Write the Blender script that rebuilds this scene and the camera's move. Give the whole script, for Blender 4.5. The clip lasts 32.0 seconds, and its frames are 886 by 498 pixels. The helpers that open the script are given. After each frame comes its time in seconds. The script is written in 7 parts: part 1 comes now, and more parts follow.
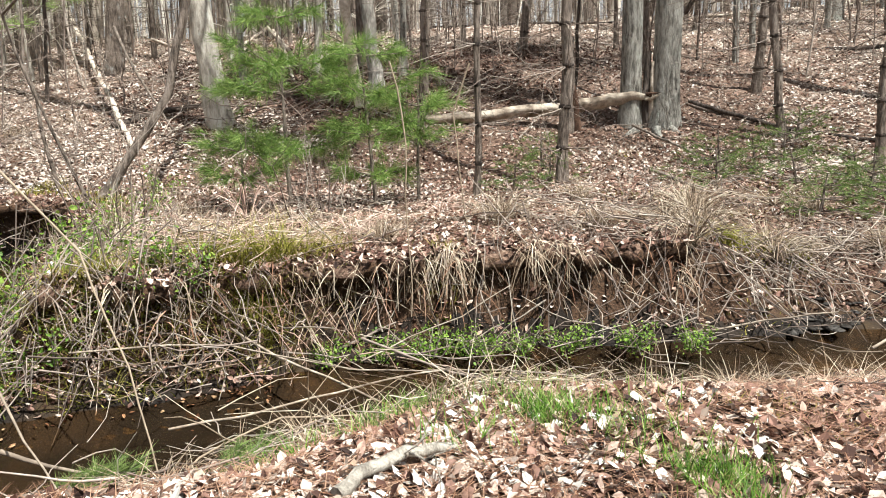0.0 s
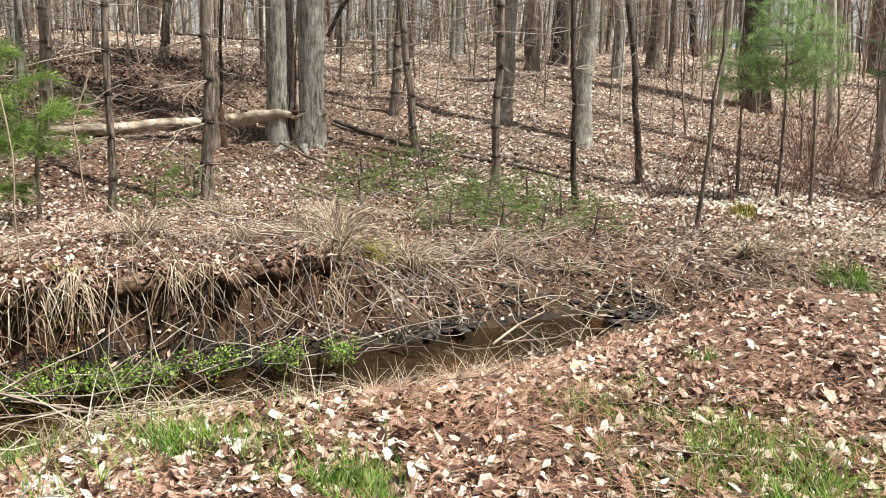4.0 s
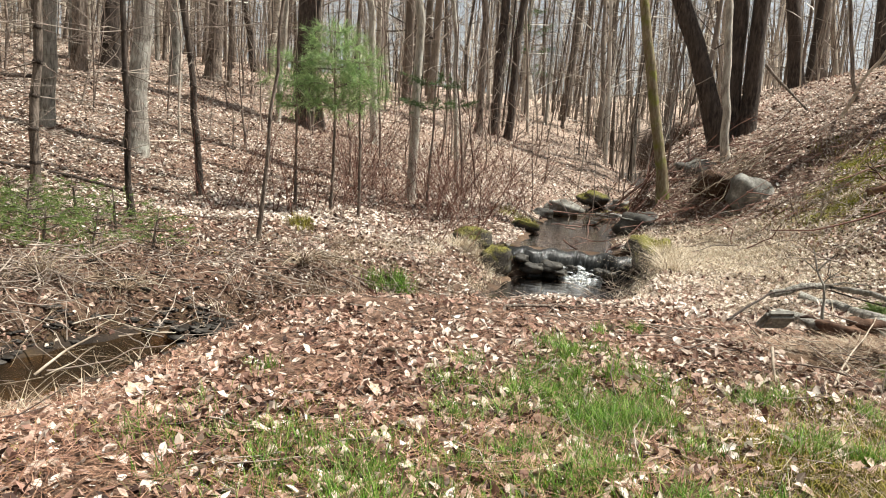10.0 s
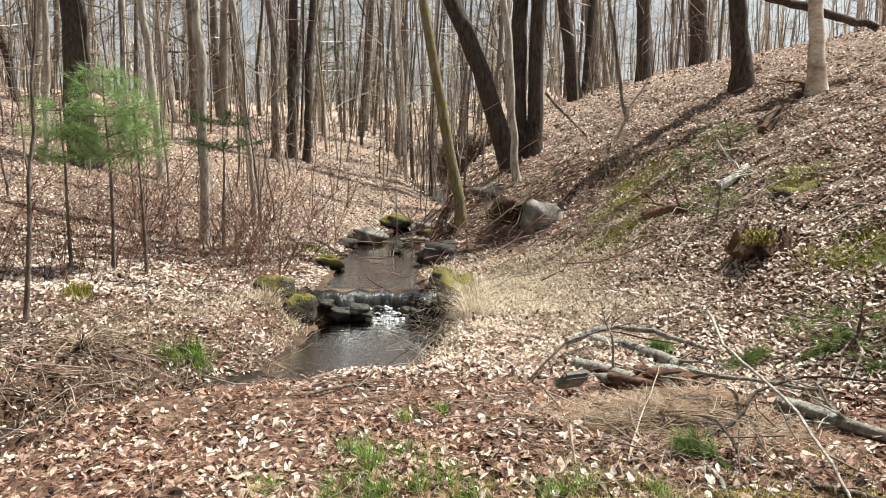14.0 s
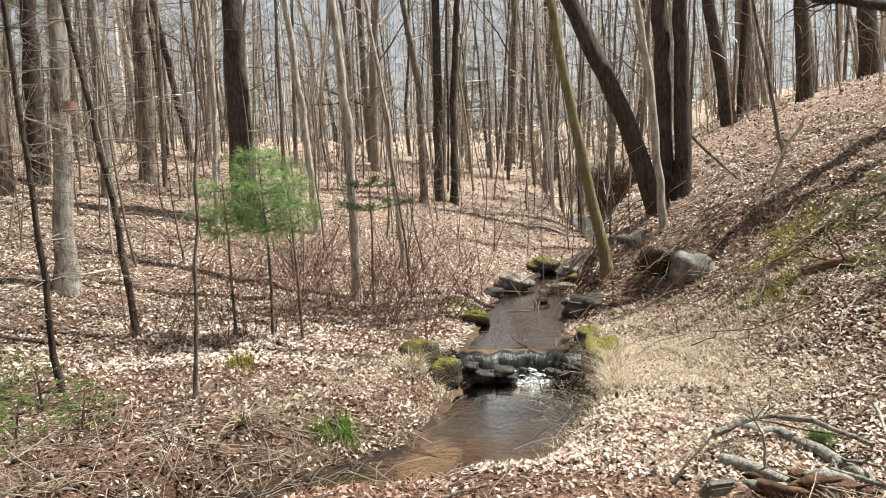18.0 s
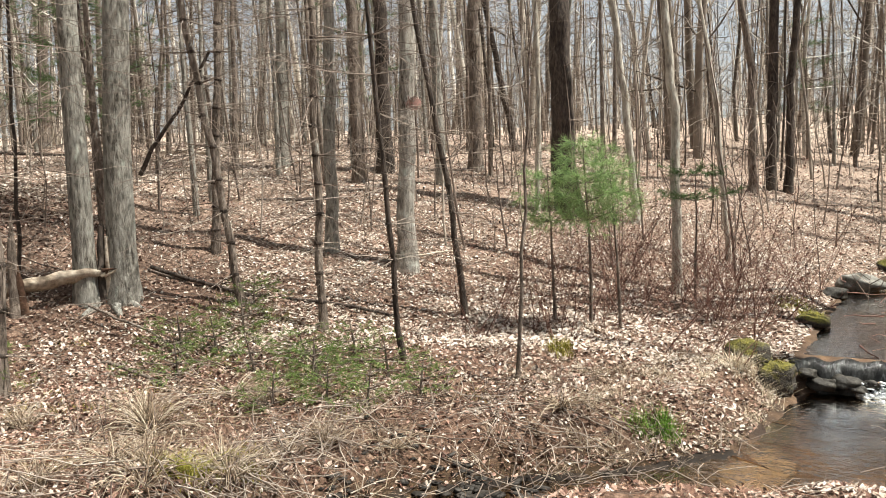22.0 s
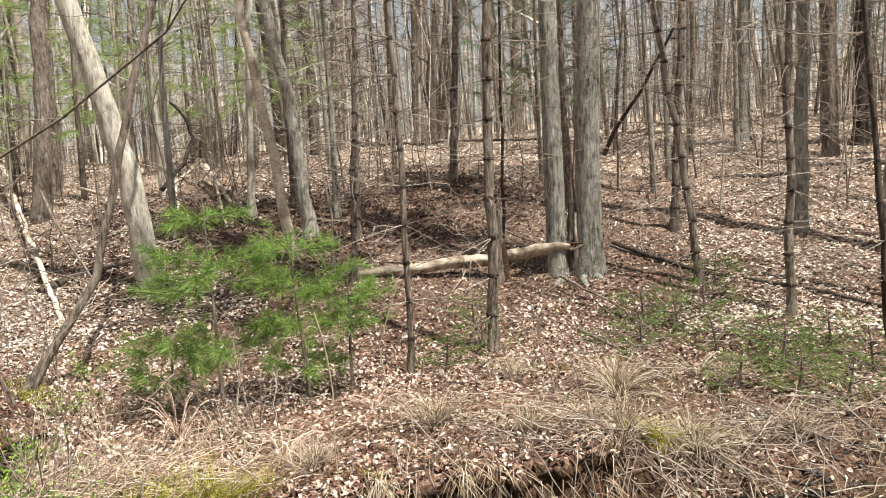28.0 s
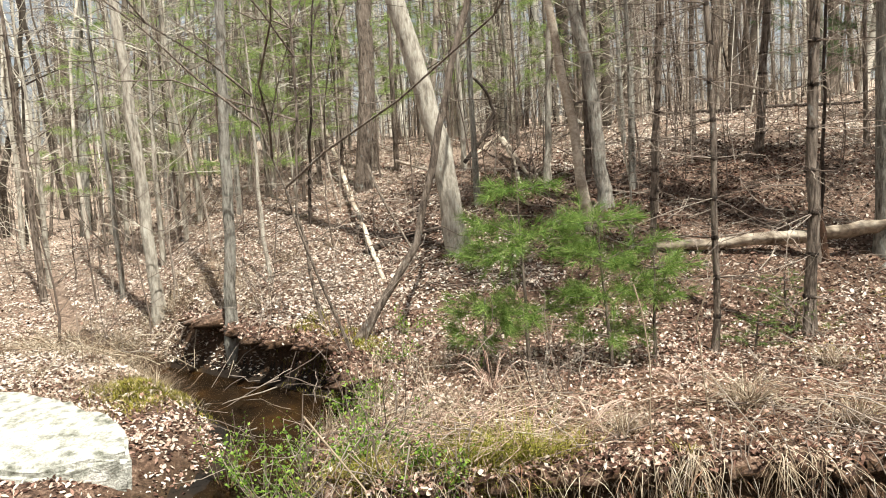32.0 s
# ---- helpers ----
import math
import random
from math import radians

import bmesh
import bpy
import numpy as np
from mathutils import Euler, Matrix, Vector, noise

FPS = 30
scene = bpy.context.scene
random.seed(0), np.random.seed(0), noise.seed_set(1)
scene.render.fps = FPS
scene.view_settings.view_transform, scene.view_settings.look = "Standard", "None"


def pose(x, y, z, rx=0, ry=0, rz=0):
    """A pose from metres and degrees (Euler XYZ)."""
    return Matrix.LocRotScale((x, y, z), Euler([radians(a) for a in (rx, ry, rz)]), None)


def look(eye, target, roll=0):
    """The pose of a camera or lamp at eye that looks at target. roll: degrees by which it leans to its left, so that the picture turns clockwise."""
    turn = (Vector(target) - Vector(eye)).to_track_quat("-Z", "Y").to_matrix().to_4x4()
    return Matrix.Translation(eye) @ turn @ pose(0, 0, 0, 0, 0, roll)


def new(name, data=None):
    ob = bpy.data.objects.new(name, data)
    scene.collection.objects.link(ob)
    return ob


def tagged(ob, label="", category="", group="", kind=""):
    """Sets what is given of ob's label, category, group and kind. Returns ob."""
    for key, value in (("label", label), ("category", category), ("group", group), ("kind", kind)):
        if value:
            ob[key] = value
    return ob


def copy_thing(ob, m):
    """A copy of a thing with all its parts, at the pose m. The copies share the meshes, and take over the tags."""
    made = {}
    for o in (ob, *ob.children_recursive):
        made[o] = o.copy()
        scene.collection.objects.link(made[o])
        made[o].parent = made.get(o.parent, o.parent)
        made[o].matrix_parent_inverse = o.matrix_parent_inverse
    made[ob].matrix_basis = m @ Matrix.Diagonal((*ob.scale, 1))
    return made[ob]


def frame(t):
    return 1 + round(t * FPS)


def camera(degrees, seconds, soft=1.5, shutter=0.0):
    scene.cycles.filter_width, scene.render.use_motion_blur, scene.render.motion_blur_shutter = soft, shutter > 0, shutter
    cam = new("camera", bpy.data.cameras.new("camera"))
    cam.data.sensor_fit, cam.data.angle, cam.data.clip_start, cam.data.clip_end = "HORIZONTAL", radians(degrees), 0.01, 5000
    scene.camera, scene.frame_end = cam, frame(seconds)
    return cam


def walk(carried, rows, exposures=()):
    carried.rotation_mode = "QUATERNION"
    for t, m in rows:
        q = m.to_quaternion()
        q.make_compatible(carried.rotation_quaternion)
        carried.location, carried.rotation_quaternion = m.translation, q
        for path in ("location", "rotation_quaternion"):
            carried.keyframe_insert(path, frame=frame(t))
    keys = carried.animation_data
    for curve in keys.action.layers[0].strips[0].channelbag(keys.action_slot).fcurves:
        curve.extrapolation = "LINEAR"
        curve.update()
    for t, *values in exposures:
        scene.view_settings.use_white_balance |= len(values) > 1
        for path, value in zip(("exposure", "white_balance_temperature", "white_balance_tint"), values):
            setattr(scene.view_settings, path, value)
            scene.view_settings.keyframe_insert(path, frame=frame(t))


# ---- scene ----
cam = camera(60.0, 32.0, soft=1.0)

# seconds, eye, yaw to the left of +y, pitch up, roll
ROWS = [
    (0, -0.004, -0.104, 1.285, 71.98, -10.38, -1.47),
    (0.5, 0.008, -0.100, 1.289, 68.75, -10.49, -1.01),
    (1, -0.004, -0.083, 1.276, 65.80, -10.50, -0.53),
    (1.5, -0.005, -0.076, 1.275, 62.96, -10.43, -0.20),
    (2, 0.018, -0.080, 1.292, 59.69, -10.12, 0.10),
    (2.5, 0.029, -0.078, 1.293, 55.97, -9.53, 0.16),
    (3, 0.019, -0.058, 1.290, 52.42, -9.16, 0.14),
    (3.5, 0.006, -0.035, 1.281, 49.32, -9.13, 0.35),
    (5.5, -0.001, -0.004, 1.270, 39.20, -9.62, 1.87),
    (6, -0.000, 0.000, 1.268, 36.78, -9.47, 2.25),
    (6.5, 0.001, 0.003, 1.269, 34.31, -9.08, 2.63),
    (7, 0.005, 0.004, 1.271, 31.86, -8.55, 2.84),
    (7.5, 0.010, 0.010, 1.270, 29.40, -8.03, 2.82),
    (8, 0.012, 0.021, 1.269, 26.86, -7.73, 2.78),
    (8.5, 0.008, 0.037, 1.262, 24.16, -7.58, 2.87),
    (9, 0.009, 0.026, 1.265, 21.27, -7.57, 3.19),
    (9.5, 0.018, 0.007, 1.273, 18.17, -7.50, 3.46),
    (10, 0.024, -0.002, 1.279, 14.70, -7.18, 3.64),
    (10.5, 0.027, 0.019, 1.276, 11.37, -6.77, 3.70),
    (11, 0.026, 0.047, 1.267, 8.49, -6.41, 3.78),
    (11.5, 0.024, 0.049, 1.262, 6.18, -5.96, 3.75),
    (12, 0.018, 0.040, 1.267, 3.92, -5.47, 3.02),
    (12.5, 0.014, 0.072, 1.276, 1.56, -5.37, 1.79),
    (13, 0.017, 0.120, 1.332, 0.02, -5.99, 1.22),
    (13.5, 0.032, 0.178, 1.489, -0.10, -6.55, 0.87),
    (14, 0.064, 0.207, 1.658, 0.64, -6.36, 0.56),
    (14.5, 0.090, 0.218, 1.804, 1.38, -5.58, 0.25),
    (16.5, 0.146, 0.226, 2.030, 4.20, -4.21, -0.70),
    (17, 0.156, 0.244, 2.053, 5.95, -4.39, -0.99),
    (17.5, 0.175, 0.249, 2.083, 8.57, -4.67, -1.60),
    (18, 0.203, 0.253, 2.092, 12.17, -4.74, -2.49),
    (18.5, 0.207, 0.233, 2.105, 16.06, -4.75, -3.27),
    (19, 0.184, 0.234, 2.117, 19.93, -4.78, -3.66),
    (19.5, 0.141, 0.272, 2.109, 23.31, -4.78, -3.75),
    (20, 0.091, 0.317, 2.095, 25.93, -4.72, -3.74),
    (20.5, 0.077, 0.324, 2.081, 28.14, -4.63, -3.54),
    (21, 0.086, 0.305, 2.082, 30.28, -4.66, -3.16),
    (21.5, 0.097, 0.266, 2.085, 32.58, -4.64, -2.68),
    (22, 0.113, 0.211, 2.110, 35.19, -4.68, -2.41),
    (22.5, 0.112, 0.201, 2.100, 38.20, -4.45, -2.44),
    (23, 0.109, 0.186, 2.092, 41.26, -4.19, -2.57),
    (23.5, 0.092, 0.177, 2.082, 44.08, -4.03, -2.69),
    (24, 0.079, 0.180, 2.081, 46.71, -4.03, -2.98),
    (24.5, 0.067, 0.174, 2.082, 49.14, -4.09, -3.12),
    (25, 0.060, 0.149, 2.085, 51.57, -4.16, -3.19),
    (25.5, 0.062, 0.122, 2.098, 54.20, -4.23, -3.27),
    (27.5, 0.038, 0.030, 2.111, 65.08, -4.41, -3.51),
    (28, 0.031, 0.015, 2.106, 67.43, -4.55, -3.52),
    (28.5, 0.046, -0.017, 2.114, 69.73, -4.77, -3.59),
    (29, 0.059, -0.049, 2.119, 72.18, -4.93, -3.74),
    (29.5, 0.062, -0.068, 2.113, 74.78, -4.97, -3.89),
    (30, 0.061, -0.076, 2.111, 77.30, -4.94, -3.93),
    (30.5, 0.065, -0.105, 2.122, 79.75, -4.98, -3.80),
    (31, 0.082, -0.146, 2.129, 82.40, -5.05, -3.59),
    (31.5, 0.106, -0.194, 2.139, 85.23, -5.24, -3.56),
    (32, 0.110, -0.221, 2.138, 88.21, -5.45, -3.66),
]


def aim(x, y, z, yaw, pitch, roll):
    yaw, pitch = radians(yaw), radians(pitch)
    way = Vector((-math.sin(yaw) * math.cos(pitch), math.cos(yaw) * math.cos(pitch), math.sin(pitch)))
    eye = Vector((x, y, z))
    return look(eye, eye + 2 * way, roll)


EXPOSURES = [(0, 1.24, 6100, 5), (6, 1.18, 6450, 5), (17, 1.14, 6450, 5), (22, 1.2, 6450, 5), (25, 1.24, 6450, 5), (28, 1.18, 6500, 5), (31, 1.08, 6500, 4), (32, 1.04, 6500, 4)]
walk(cam, [(r[0], aim(*r[1:])) for r in ROWS], EXPOSURES)
# ---- light: spring sky and a high sun behind the slope on the far side of the brook ----
SUN_YAW, SUN_UP = -62.0, 63.0
world = bpy.data.worlds.new("spring_sky")
scene.world = world
world.use_nodes = True
wn, wl = world.node_tree.nodes, world.node_tree.links
sky = wn.new("ShaderNodeTexSky")
sky.sky_type, sky.sun_disc = "NISHITA", False
sky.sun_elevation, sky.sun_rotation = radians(SUN_UP), radians(-SUN_YAW)
sky.air_density, sky.dust_density = 1.0, 2.0
haze = wn.new("ShaderNodeHueSaturation")
haze.inputs["Saturation"].default_value, haze.inputs["Value"].default_value = 0.3, 1.2
wl.new(sky.outputs["Color"], haze.inputs["Color"])
wl.new(haze.outputs["Color"], wn["Background"].inputs["Color"])
wn["Background"].inputs["Strength"].default_value = 0.053
sun_data = bpy.data.lights.new("sun", "SUN")
sun_data.energy, sun_data.angle, sun_data.color = 5.0, radians(0.6), (1.0, 0.95, 0.88)
sun = new("sun", sun_data)
to_sun = Vector((-math.sin(radians(SUN_YAW)) * math.cos(radians(SUN_UP)), math.cos(radians(SUN_YAW)) * math.cos(radians(SUN_UP)), math.sin(radians(SUN_UP))))
sun.matrix_world = look(to_sun * 60, (0, 0, 0))
# ---- materials ----
def mix_node(nodes, links, fac, a, b):
    m = nodes.new("ShaderNodeMix")
    m.data_type = "RGBA"
    for sock, v in ((m.inputs[0], fac), (m.inputs[6], a), (m.inputs[7], b)):
        if isinstance(v, bpy.types.NodeSocket):
            links.new(v, sock)
        elif isinstance(v, tuple):
            sock.default_value = (*v, 1)
        else:
            sock.default_value = v
    return m.outputs[2]


def ramp_node(nodes, links, fac, stops):
    r = nodes.new("ShaderNodeValToRGB")
    while len(r.color_ramp.elements) < len(stops):
        r.color_ramp.elements.new(0.5)
    for e, (p, c) in zip(r.color_ramp.elements, stops):
        e.position, e.color = p, (*c, 1)
    links.new(fac, r.inputs[0])
    return r.outputs[0]


def noise_node(nodes, links, scale, detail=4.0, stretch=None, rough=0.6):
    co = nodes.new("ShaderNodeTexCoord").outputs["Object"]
    if stretch:
        mp = nodes.new("ShaderNodeMapping")
        mp.inputs["Scale"].default_value = stretch
        links.new(co, mp.inputs[0])
        co = mp.outputs[0]
    n = nodes.new("ShaderNodeTexNoise")
    n.inputs["Scale"].default_value, n.inputs["Detail"].default_value, n.inputs["Roughness"].default_value = scale, detail, rough
    links.new(co, n.inputs["Vector"])
    return n.outputs["Fac"]


def start_mat(name, rough):
    m = bpy.data.materials.new(name)
    m.use_nodes = True
    nodes, links = m.node_tree.nodes, m.node_tree.links
    bsdf = nodes["Principled BSDF"]
    bsdf.inputs["Roughness"].default_value = rough
    bsdf.inputs["Specular IOR Level"].default_value = 0.25
    return m, nodes, links, bsdf


def bump(nodes, links, bsdf, height, strength, dist):
    b = nodes.new("ShaderNodeBump")
    b.inputs["Strength"].default_value, b.inputs["Distance"].default_value = strength, dist
    links.new(height, b.inputs["Height"])
    links.new(b.outputs[0], bsdf.inputs["Normal"])


def bark(name, dark, mid, pale, spots=0.0, spot=(0.5, 0.52, 0.48), moss=0.0, fiss=1.0):
    """Bark: fissures along the trunk, paler plates, lichen spots and a mossy tint in patches."""
    m, n, l, b = start_mat(name, 0.9)
    f1 = noise_node(n, l, 30.0 * fiss, 8, (1.0, 1.0, 0.24), 0.7)
    f2 = noise_node(n, l, 3.0, 3)
    col = ramp_node(n, l, f1, [(0.39, dark), (0.5, mid), (0.63, pale)])
    col = mix_node(n, l, ramp_node(n, l, f2, [(0.35, (0, 0, 0)), (0.75, (0.55, 0.55, 0.55))]), col, pale)
    if spots:
        f3 = noise_node(n, l, 9.0, 6, (1.0, 1.0, 0.5), 0.7)
        col = mix_node(n, l, ramp_node(n, l, f3, [(0.62 - 0.16 * spots, (0, 0, 0)), (0.74 - 0.16 * spots, (0.7, 0.7, 0.7))]), col, spot)
    if moss:
        f4 = noise_node(n, l, 5.0, 4)
        col = mix_node(n, l, ramp_node(n, l, f4, [(0.6 - 0.3 * moss, (0, 0, 0)), (0.7 - 0.2 * moss, (0.8, 0.8, 0.8))]), col, (0.16, 0.17, 0.03))
    l.new(col, b.inputs["Base Color"])
    bump(n, l, b, f1, 1.0, 0.035)
    return m


def island(name, stops, rough=0.85, grain=60.0, through_light=0.0, bumpy=0.0):
    """Small pieces, each with a tone of its own, and a little grain on it."""
    m, n, l, b = start_mat(name, rough)
    g = n.new("ShaderNodeNewGeometry")
    col = ramp_node(n, l, g.outputs["Random Per Island"], stops)
    f = noise_node(n, l, grain, 2)
    col = mix_node(n, l, ramp_node(n, l, f, [(0.35, (0.35, 0.35, 0.35)), (0.6, (0, 0, 0))]), col, tuple(0.55 * v for v in stops[0][1]))
    l.new(col, b.inputs["Base Color"])
    if bumpy:
        bump(n, l, b, f, 0.5, bumpy)
    if through_light:
        tr = n.new("ShaderNodeBsdfTranslucent")
        l.new(col, tr.inputs["Color"])
        mx = n.new("ShaderNodeMixShader")
        mx.inputs[0].default_value = through_light
        l.new(b.outputs[0], mx.inputs[1])
        l.new(tr.outputs[0], mx.inputs[2])
        l.new(mx.outputs[0], n["Material Output"].inputs[0])
    return m


def mottled(name, stops, scale, rough=0.9, fine=40.0, relief=0.01, stretch=None):
    """A surface with broad stains and fine grain."""
    m, n, l, b = start_mat(name, rough)
    f1, f2 = noise_node(n, l, scale, 6, stretch), noise_node(n, l, fine, 4, stretch)
    col = ramp_node(n, l, f1, stops)
    col = mix_node(n, l, ramp_node(n, l, f2, [(0.3, (0.5, 0.5, 0.5)), (0.6, (0, 0, 0))]), col, tuple(0.5 * v for v in stops[0][1]))
    l.new(col, b.inputs["Base Color"])
    bump(n, l, b, f2, 0.7, relief)
    return m


M_SOIL = mottled("soil_and_humus", [(0.3, (0.05, 0.032, 0.02)), (0.5, (0.12, 0.075, 0.045)), (0.7, (0.2, 0.13, 0.085))], 3.0, 0.95, 30.0, 0.02)
M_LEAF = island("dry_leaf", [(0.0, (0.022, 0.012, 0.009)), (0.3, (0.13, 0.064, 0.046)), (0.52, (0.35, 0.205, 0.155)), (0.78, (0.55, 0.395, 0.315)), (1.0, (0.76, 0.65, 0.55))], 0.75, 45.0, 0.15)
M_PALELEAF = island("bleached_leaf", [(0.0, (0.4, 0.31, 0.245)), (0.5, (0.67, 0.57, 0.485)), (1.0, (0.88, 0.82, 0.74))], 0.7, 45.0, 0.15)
M_NEEDLE = island("pine_needle_litter", [(0.0, (0.07, 0.032, 0.018)), (0.5, (0.22, 0.112, 0.065)), (1.0, (0.38, 0.245, 0.165))], 0.8, 30.0)
M_STRAW = island("dead_grass", [(0.0, (0.12, 0.08, 0.052)), (0.5, (0.32, 0.24, 0.165)), (1.0, (0.6, 0.52, 0.4))], 0.8, 30.0, 0.15)
M_TWIG = island("grey_twig", [(0.0, (0.1, 0.075, 0.06)), (0.5, (0.22, 0.17, 0.14)), (1.0, (0.42, 0.36, 0.3))], 0.85, 30.0)
M_REDTWIG = island("reddish_shrub_stem", [(0.0, (0.07, 0.03, 0.023)), (0.6, (0.18, 0.09, 0.066)), (1.0, (0.34, 0.21, 0.165))], 0.8, 30.0)
M_GRASS = island("green_grass", [(0.0, (0.035, 0.085, 0.01)), (0.5, (0.13, 0.26, 0.03)), (0.85, (0.24, 0.38, 0.06)), (1.0, (0.5, 0.43, 0.25))], 0.6, 20.0, 0.3)
M_HERB = island("green_herb_leaf", [(0.0, (0.06, 0.12, 0.015)), (0.6, (0.17, 0.28, 0.035)), (1.0, (0.32, 0.42, 0.08))], 0.55, 20.0, 0.3)
M_MOSS = island("moss", [(0.0, (0.07, 0.065, 0.01)), (0.5, (0.18, 0.16, 0.022)), (1.0, (0.38, 0.33, 0.08))], 0.95, 20.0)
M_PINE = island("pine_needle", [(0.0, (0.08, 0.14, 0.03)), (0.6, (0.19, 0.3, 0.065)), (1.0, (0.4, 0.5, 0.15))], 0.5, 20.0, 0.35)
M_HEMLOCK = island("dark_evergreen_needle", [(0.0, (0.05, 0.09, 0.03)), (0.6, (0.1, 0.16, 0.06)), (1.0, (0.19, 0.26, 0.1))], 0.6, 20.0, 0.2)
B_GREY = bark("grey_plated_bark", (0.06, 0.053, 0.043), (0.22, 0.2, 0.17), (0.36, 0.345, 0.305), 0.3, (0.42, 0.45, 0.39))
B_DARK = bark("dark_furrowed_bark", (0.015, 0.012, 0.01), (0.05, 0.038, 0.03), (0.11, 0.085, 0.07))
B_BROWN = bark("brown_bark", (0.03, 0.022, 0.017), (0.14, 0.108, 0.085), (0.28, 0.23, 0.19), 0.15)
B_PALE = bark("pale_smooth_bark", (0.15, 0.125, 0.1), (0.36, 0.32, 0.265), (0.54, 0.5, 0.43), 0.3, (0.62, 0.62, 0.56), 0.0, 0.7)
B_YELLOW = bark("yellow_mossy_bark", (0.12, 0.08, 0.04), (0.19, 0.15, 0.09), (0.3, 0.25, 0.16), 0.0, (0.4, 0.4, 0.3), 0.35)
B_BEECH = bark("lichen_spotted_bark", (0.07, 0.06, 0.048), (0.25, 0.22, 0.19), (0.42, 0.39, 0.34), 0.5, (0.55, 0.56, 0.5), 0.0, 0.8)
# haze and sun on distant trunks put into the colour: paler bark tones
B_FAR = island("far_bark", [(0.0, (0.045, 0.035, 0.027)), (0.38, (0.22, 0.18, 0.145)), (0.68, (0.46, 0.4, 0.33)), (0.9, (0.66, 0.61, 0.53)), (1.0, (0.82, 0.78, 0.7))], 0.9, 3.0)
M_WOOD = mottled("weathered_bare_wood", [(0.3, (0.2, 0.15, 0.11)), (0.45, (0.46, 0.38, 0.3)), (0.65, (0.68, 0.6, 0.5))], 5.0, 0.85, 30.0, 0.01, (0.25, 1.0, 1.0))
M_BARELOG = mottled("sun_bleached_log", [(0.36, (0.08, 0.058, 0.04)), (0.47, (0.28, 0.22, 0.165)), (0.65, (0.52, 0.45, 0.36))], 6.0, 0.85, 25.0, 0.02, (0.25, 1.0, 1.0))
M_STICK = mottled("dry_stick", [(0.3, (0.12, 0.09, 0.068)), (0.5, (0.3, 0.24, 0.18)), (0.7, (0.52, 0.45, 0.36))], 9.0, 0.85, 40.0, 0.004)
M_PALESTRAW = island("bleached_dead_grass", [(0.0, (0.2, 0.14, 0.09)), (0.4, (0.5, 0.41, 0.29)), (1.0, (0.8, 0.72, 0.58))], 0.8, 30.0, 0.15)
M_PINKSTALK = island("pinkish_dry_stalk", [(0.0, (0.2, 0.12, 0.09)), (0.5, (0.44, 0.3, 0.235)), (1.0, (0.72, 0.57, 0.48))], 0.8, 30.0)
M_SEDGE = island("yellow_green_sedge", [(0.0, (0.08, 0.09, 0.01)), (0.5, (0.24, 0.24, 0.03)), (1.0, (0.46, 0.42, 0.1))], 0.7, 20.0, 0.2)
# leaf colour darkened to carry the conifers' shade on the slope
M_SHADELEAF = island("shade_toned_oak_leaf", [(0.0, (0.03, 0.017, 0.012)), (0.6, (0.11, 0.058, 0.04)), (1.0, (0.24, 0.14, 0.1))], 0.75, 45.0)
M_WHITELEAF = island("grey_white_leaf", [(0.0, (0.34, 0.31, 0.27)), (0.5, (0.6, 0.57, 0.52)), (1.0, (0.85, 0.83, 0.79))], 0.75, 45.0)
M_RUST = island("rusty_pine_needle", [(0.0, (0.08, 0.036, 0.022)), (0.5, (0.26, 0.13, 0.085)), (1.0, (0.48, 0.3, 0.22))], 0.8, 30.0)
M_ROT = mottled("rotten_red_wood", [(0.3, (0.02, 0.013, 0.009)), (0.5, (0.09, 0.048, 0.03)), (0.7, (0.22, 0.13, 0.085))], 7.0, 0.95, 40.0, 0.02)
M_ROCK = mottled("grey_stone", [(0.3, (0.06, 0.055, 0.045)), (0.5, (0.17, 0.16, 0.14)), (0.7, (0.4, 0.39, 0.35))], 6.0, 0.85, 60.0, 0.01)
M_WHITEROCK = mottled("pale_lichened_stone", [(0.3, (0.1, 0.1, 0.075)), (0.46, (0.42, 0.41, 0.36)), (0.64, (0.72, 0.7, 0.65))], 9.0, 0.85, 55.0, 0.03)
M_WETROCK = mottled("dark_wet_stone", [(0.3, (0.012, 0.011, 0.009)), (0.5, (0.04, 0.035, 0.028)), (0.7, (0.09, 0.08, 0.065))], 8.0, 0.62, 50.0, 0.015)
def mossy_stone(name):
    """Dark stone with yellow-green moss on its upper faces."""
    m, n, l, b = start_mat(name, 0.85)
    f1, f2 = noise_node(n, l, 9.0, 5), noise_node(n, l, 60.0, 3)
    stone = ramp_node(n, l, f2, [(0.3, (0.015, 0.013, 0.01)), (0.6, (0.07, 0.06, 0.048))])
    moss = ramp_node(n, l, f2, [(0.3, (0.035, 0.033, 0.008)), (0.6, (0.17, 0.15, 0.03))])
    up = n.new("ShaderNodeSeparateXYZ")
    l.new(n.new("ShaderNodeNewGeometry").outputs["Normal"], up.inputs[0])
    add = n.new("ShaderNodeMath")
    add.operation = "MULTIPLY_ADD"
    l.new(up.outputs["Z"], add.inputs[0])
    add.inputs[1].default_value = 0.45
    l.new(f1, add.inputs[2])
    low = n.new("ShaderNodeMath")
    low.operation = "SUBTRACT"
    l.new(add.outputs[0], low.inputs[0])
    low.inputs[1].default_value = 0.15
    add = low
    l.new(mix_node(n, l, ramp_node(n, l, add.outputs[0], [(0.5, (0, 0, 0)), (0.75, (1, 1, 1))]), stone, moss), b.inputs["Base Color"])
    bump(n, l, b, f2, 0.9, 0.02)
    return m


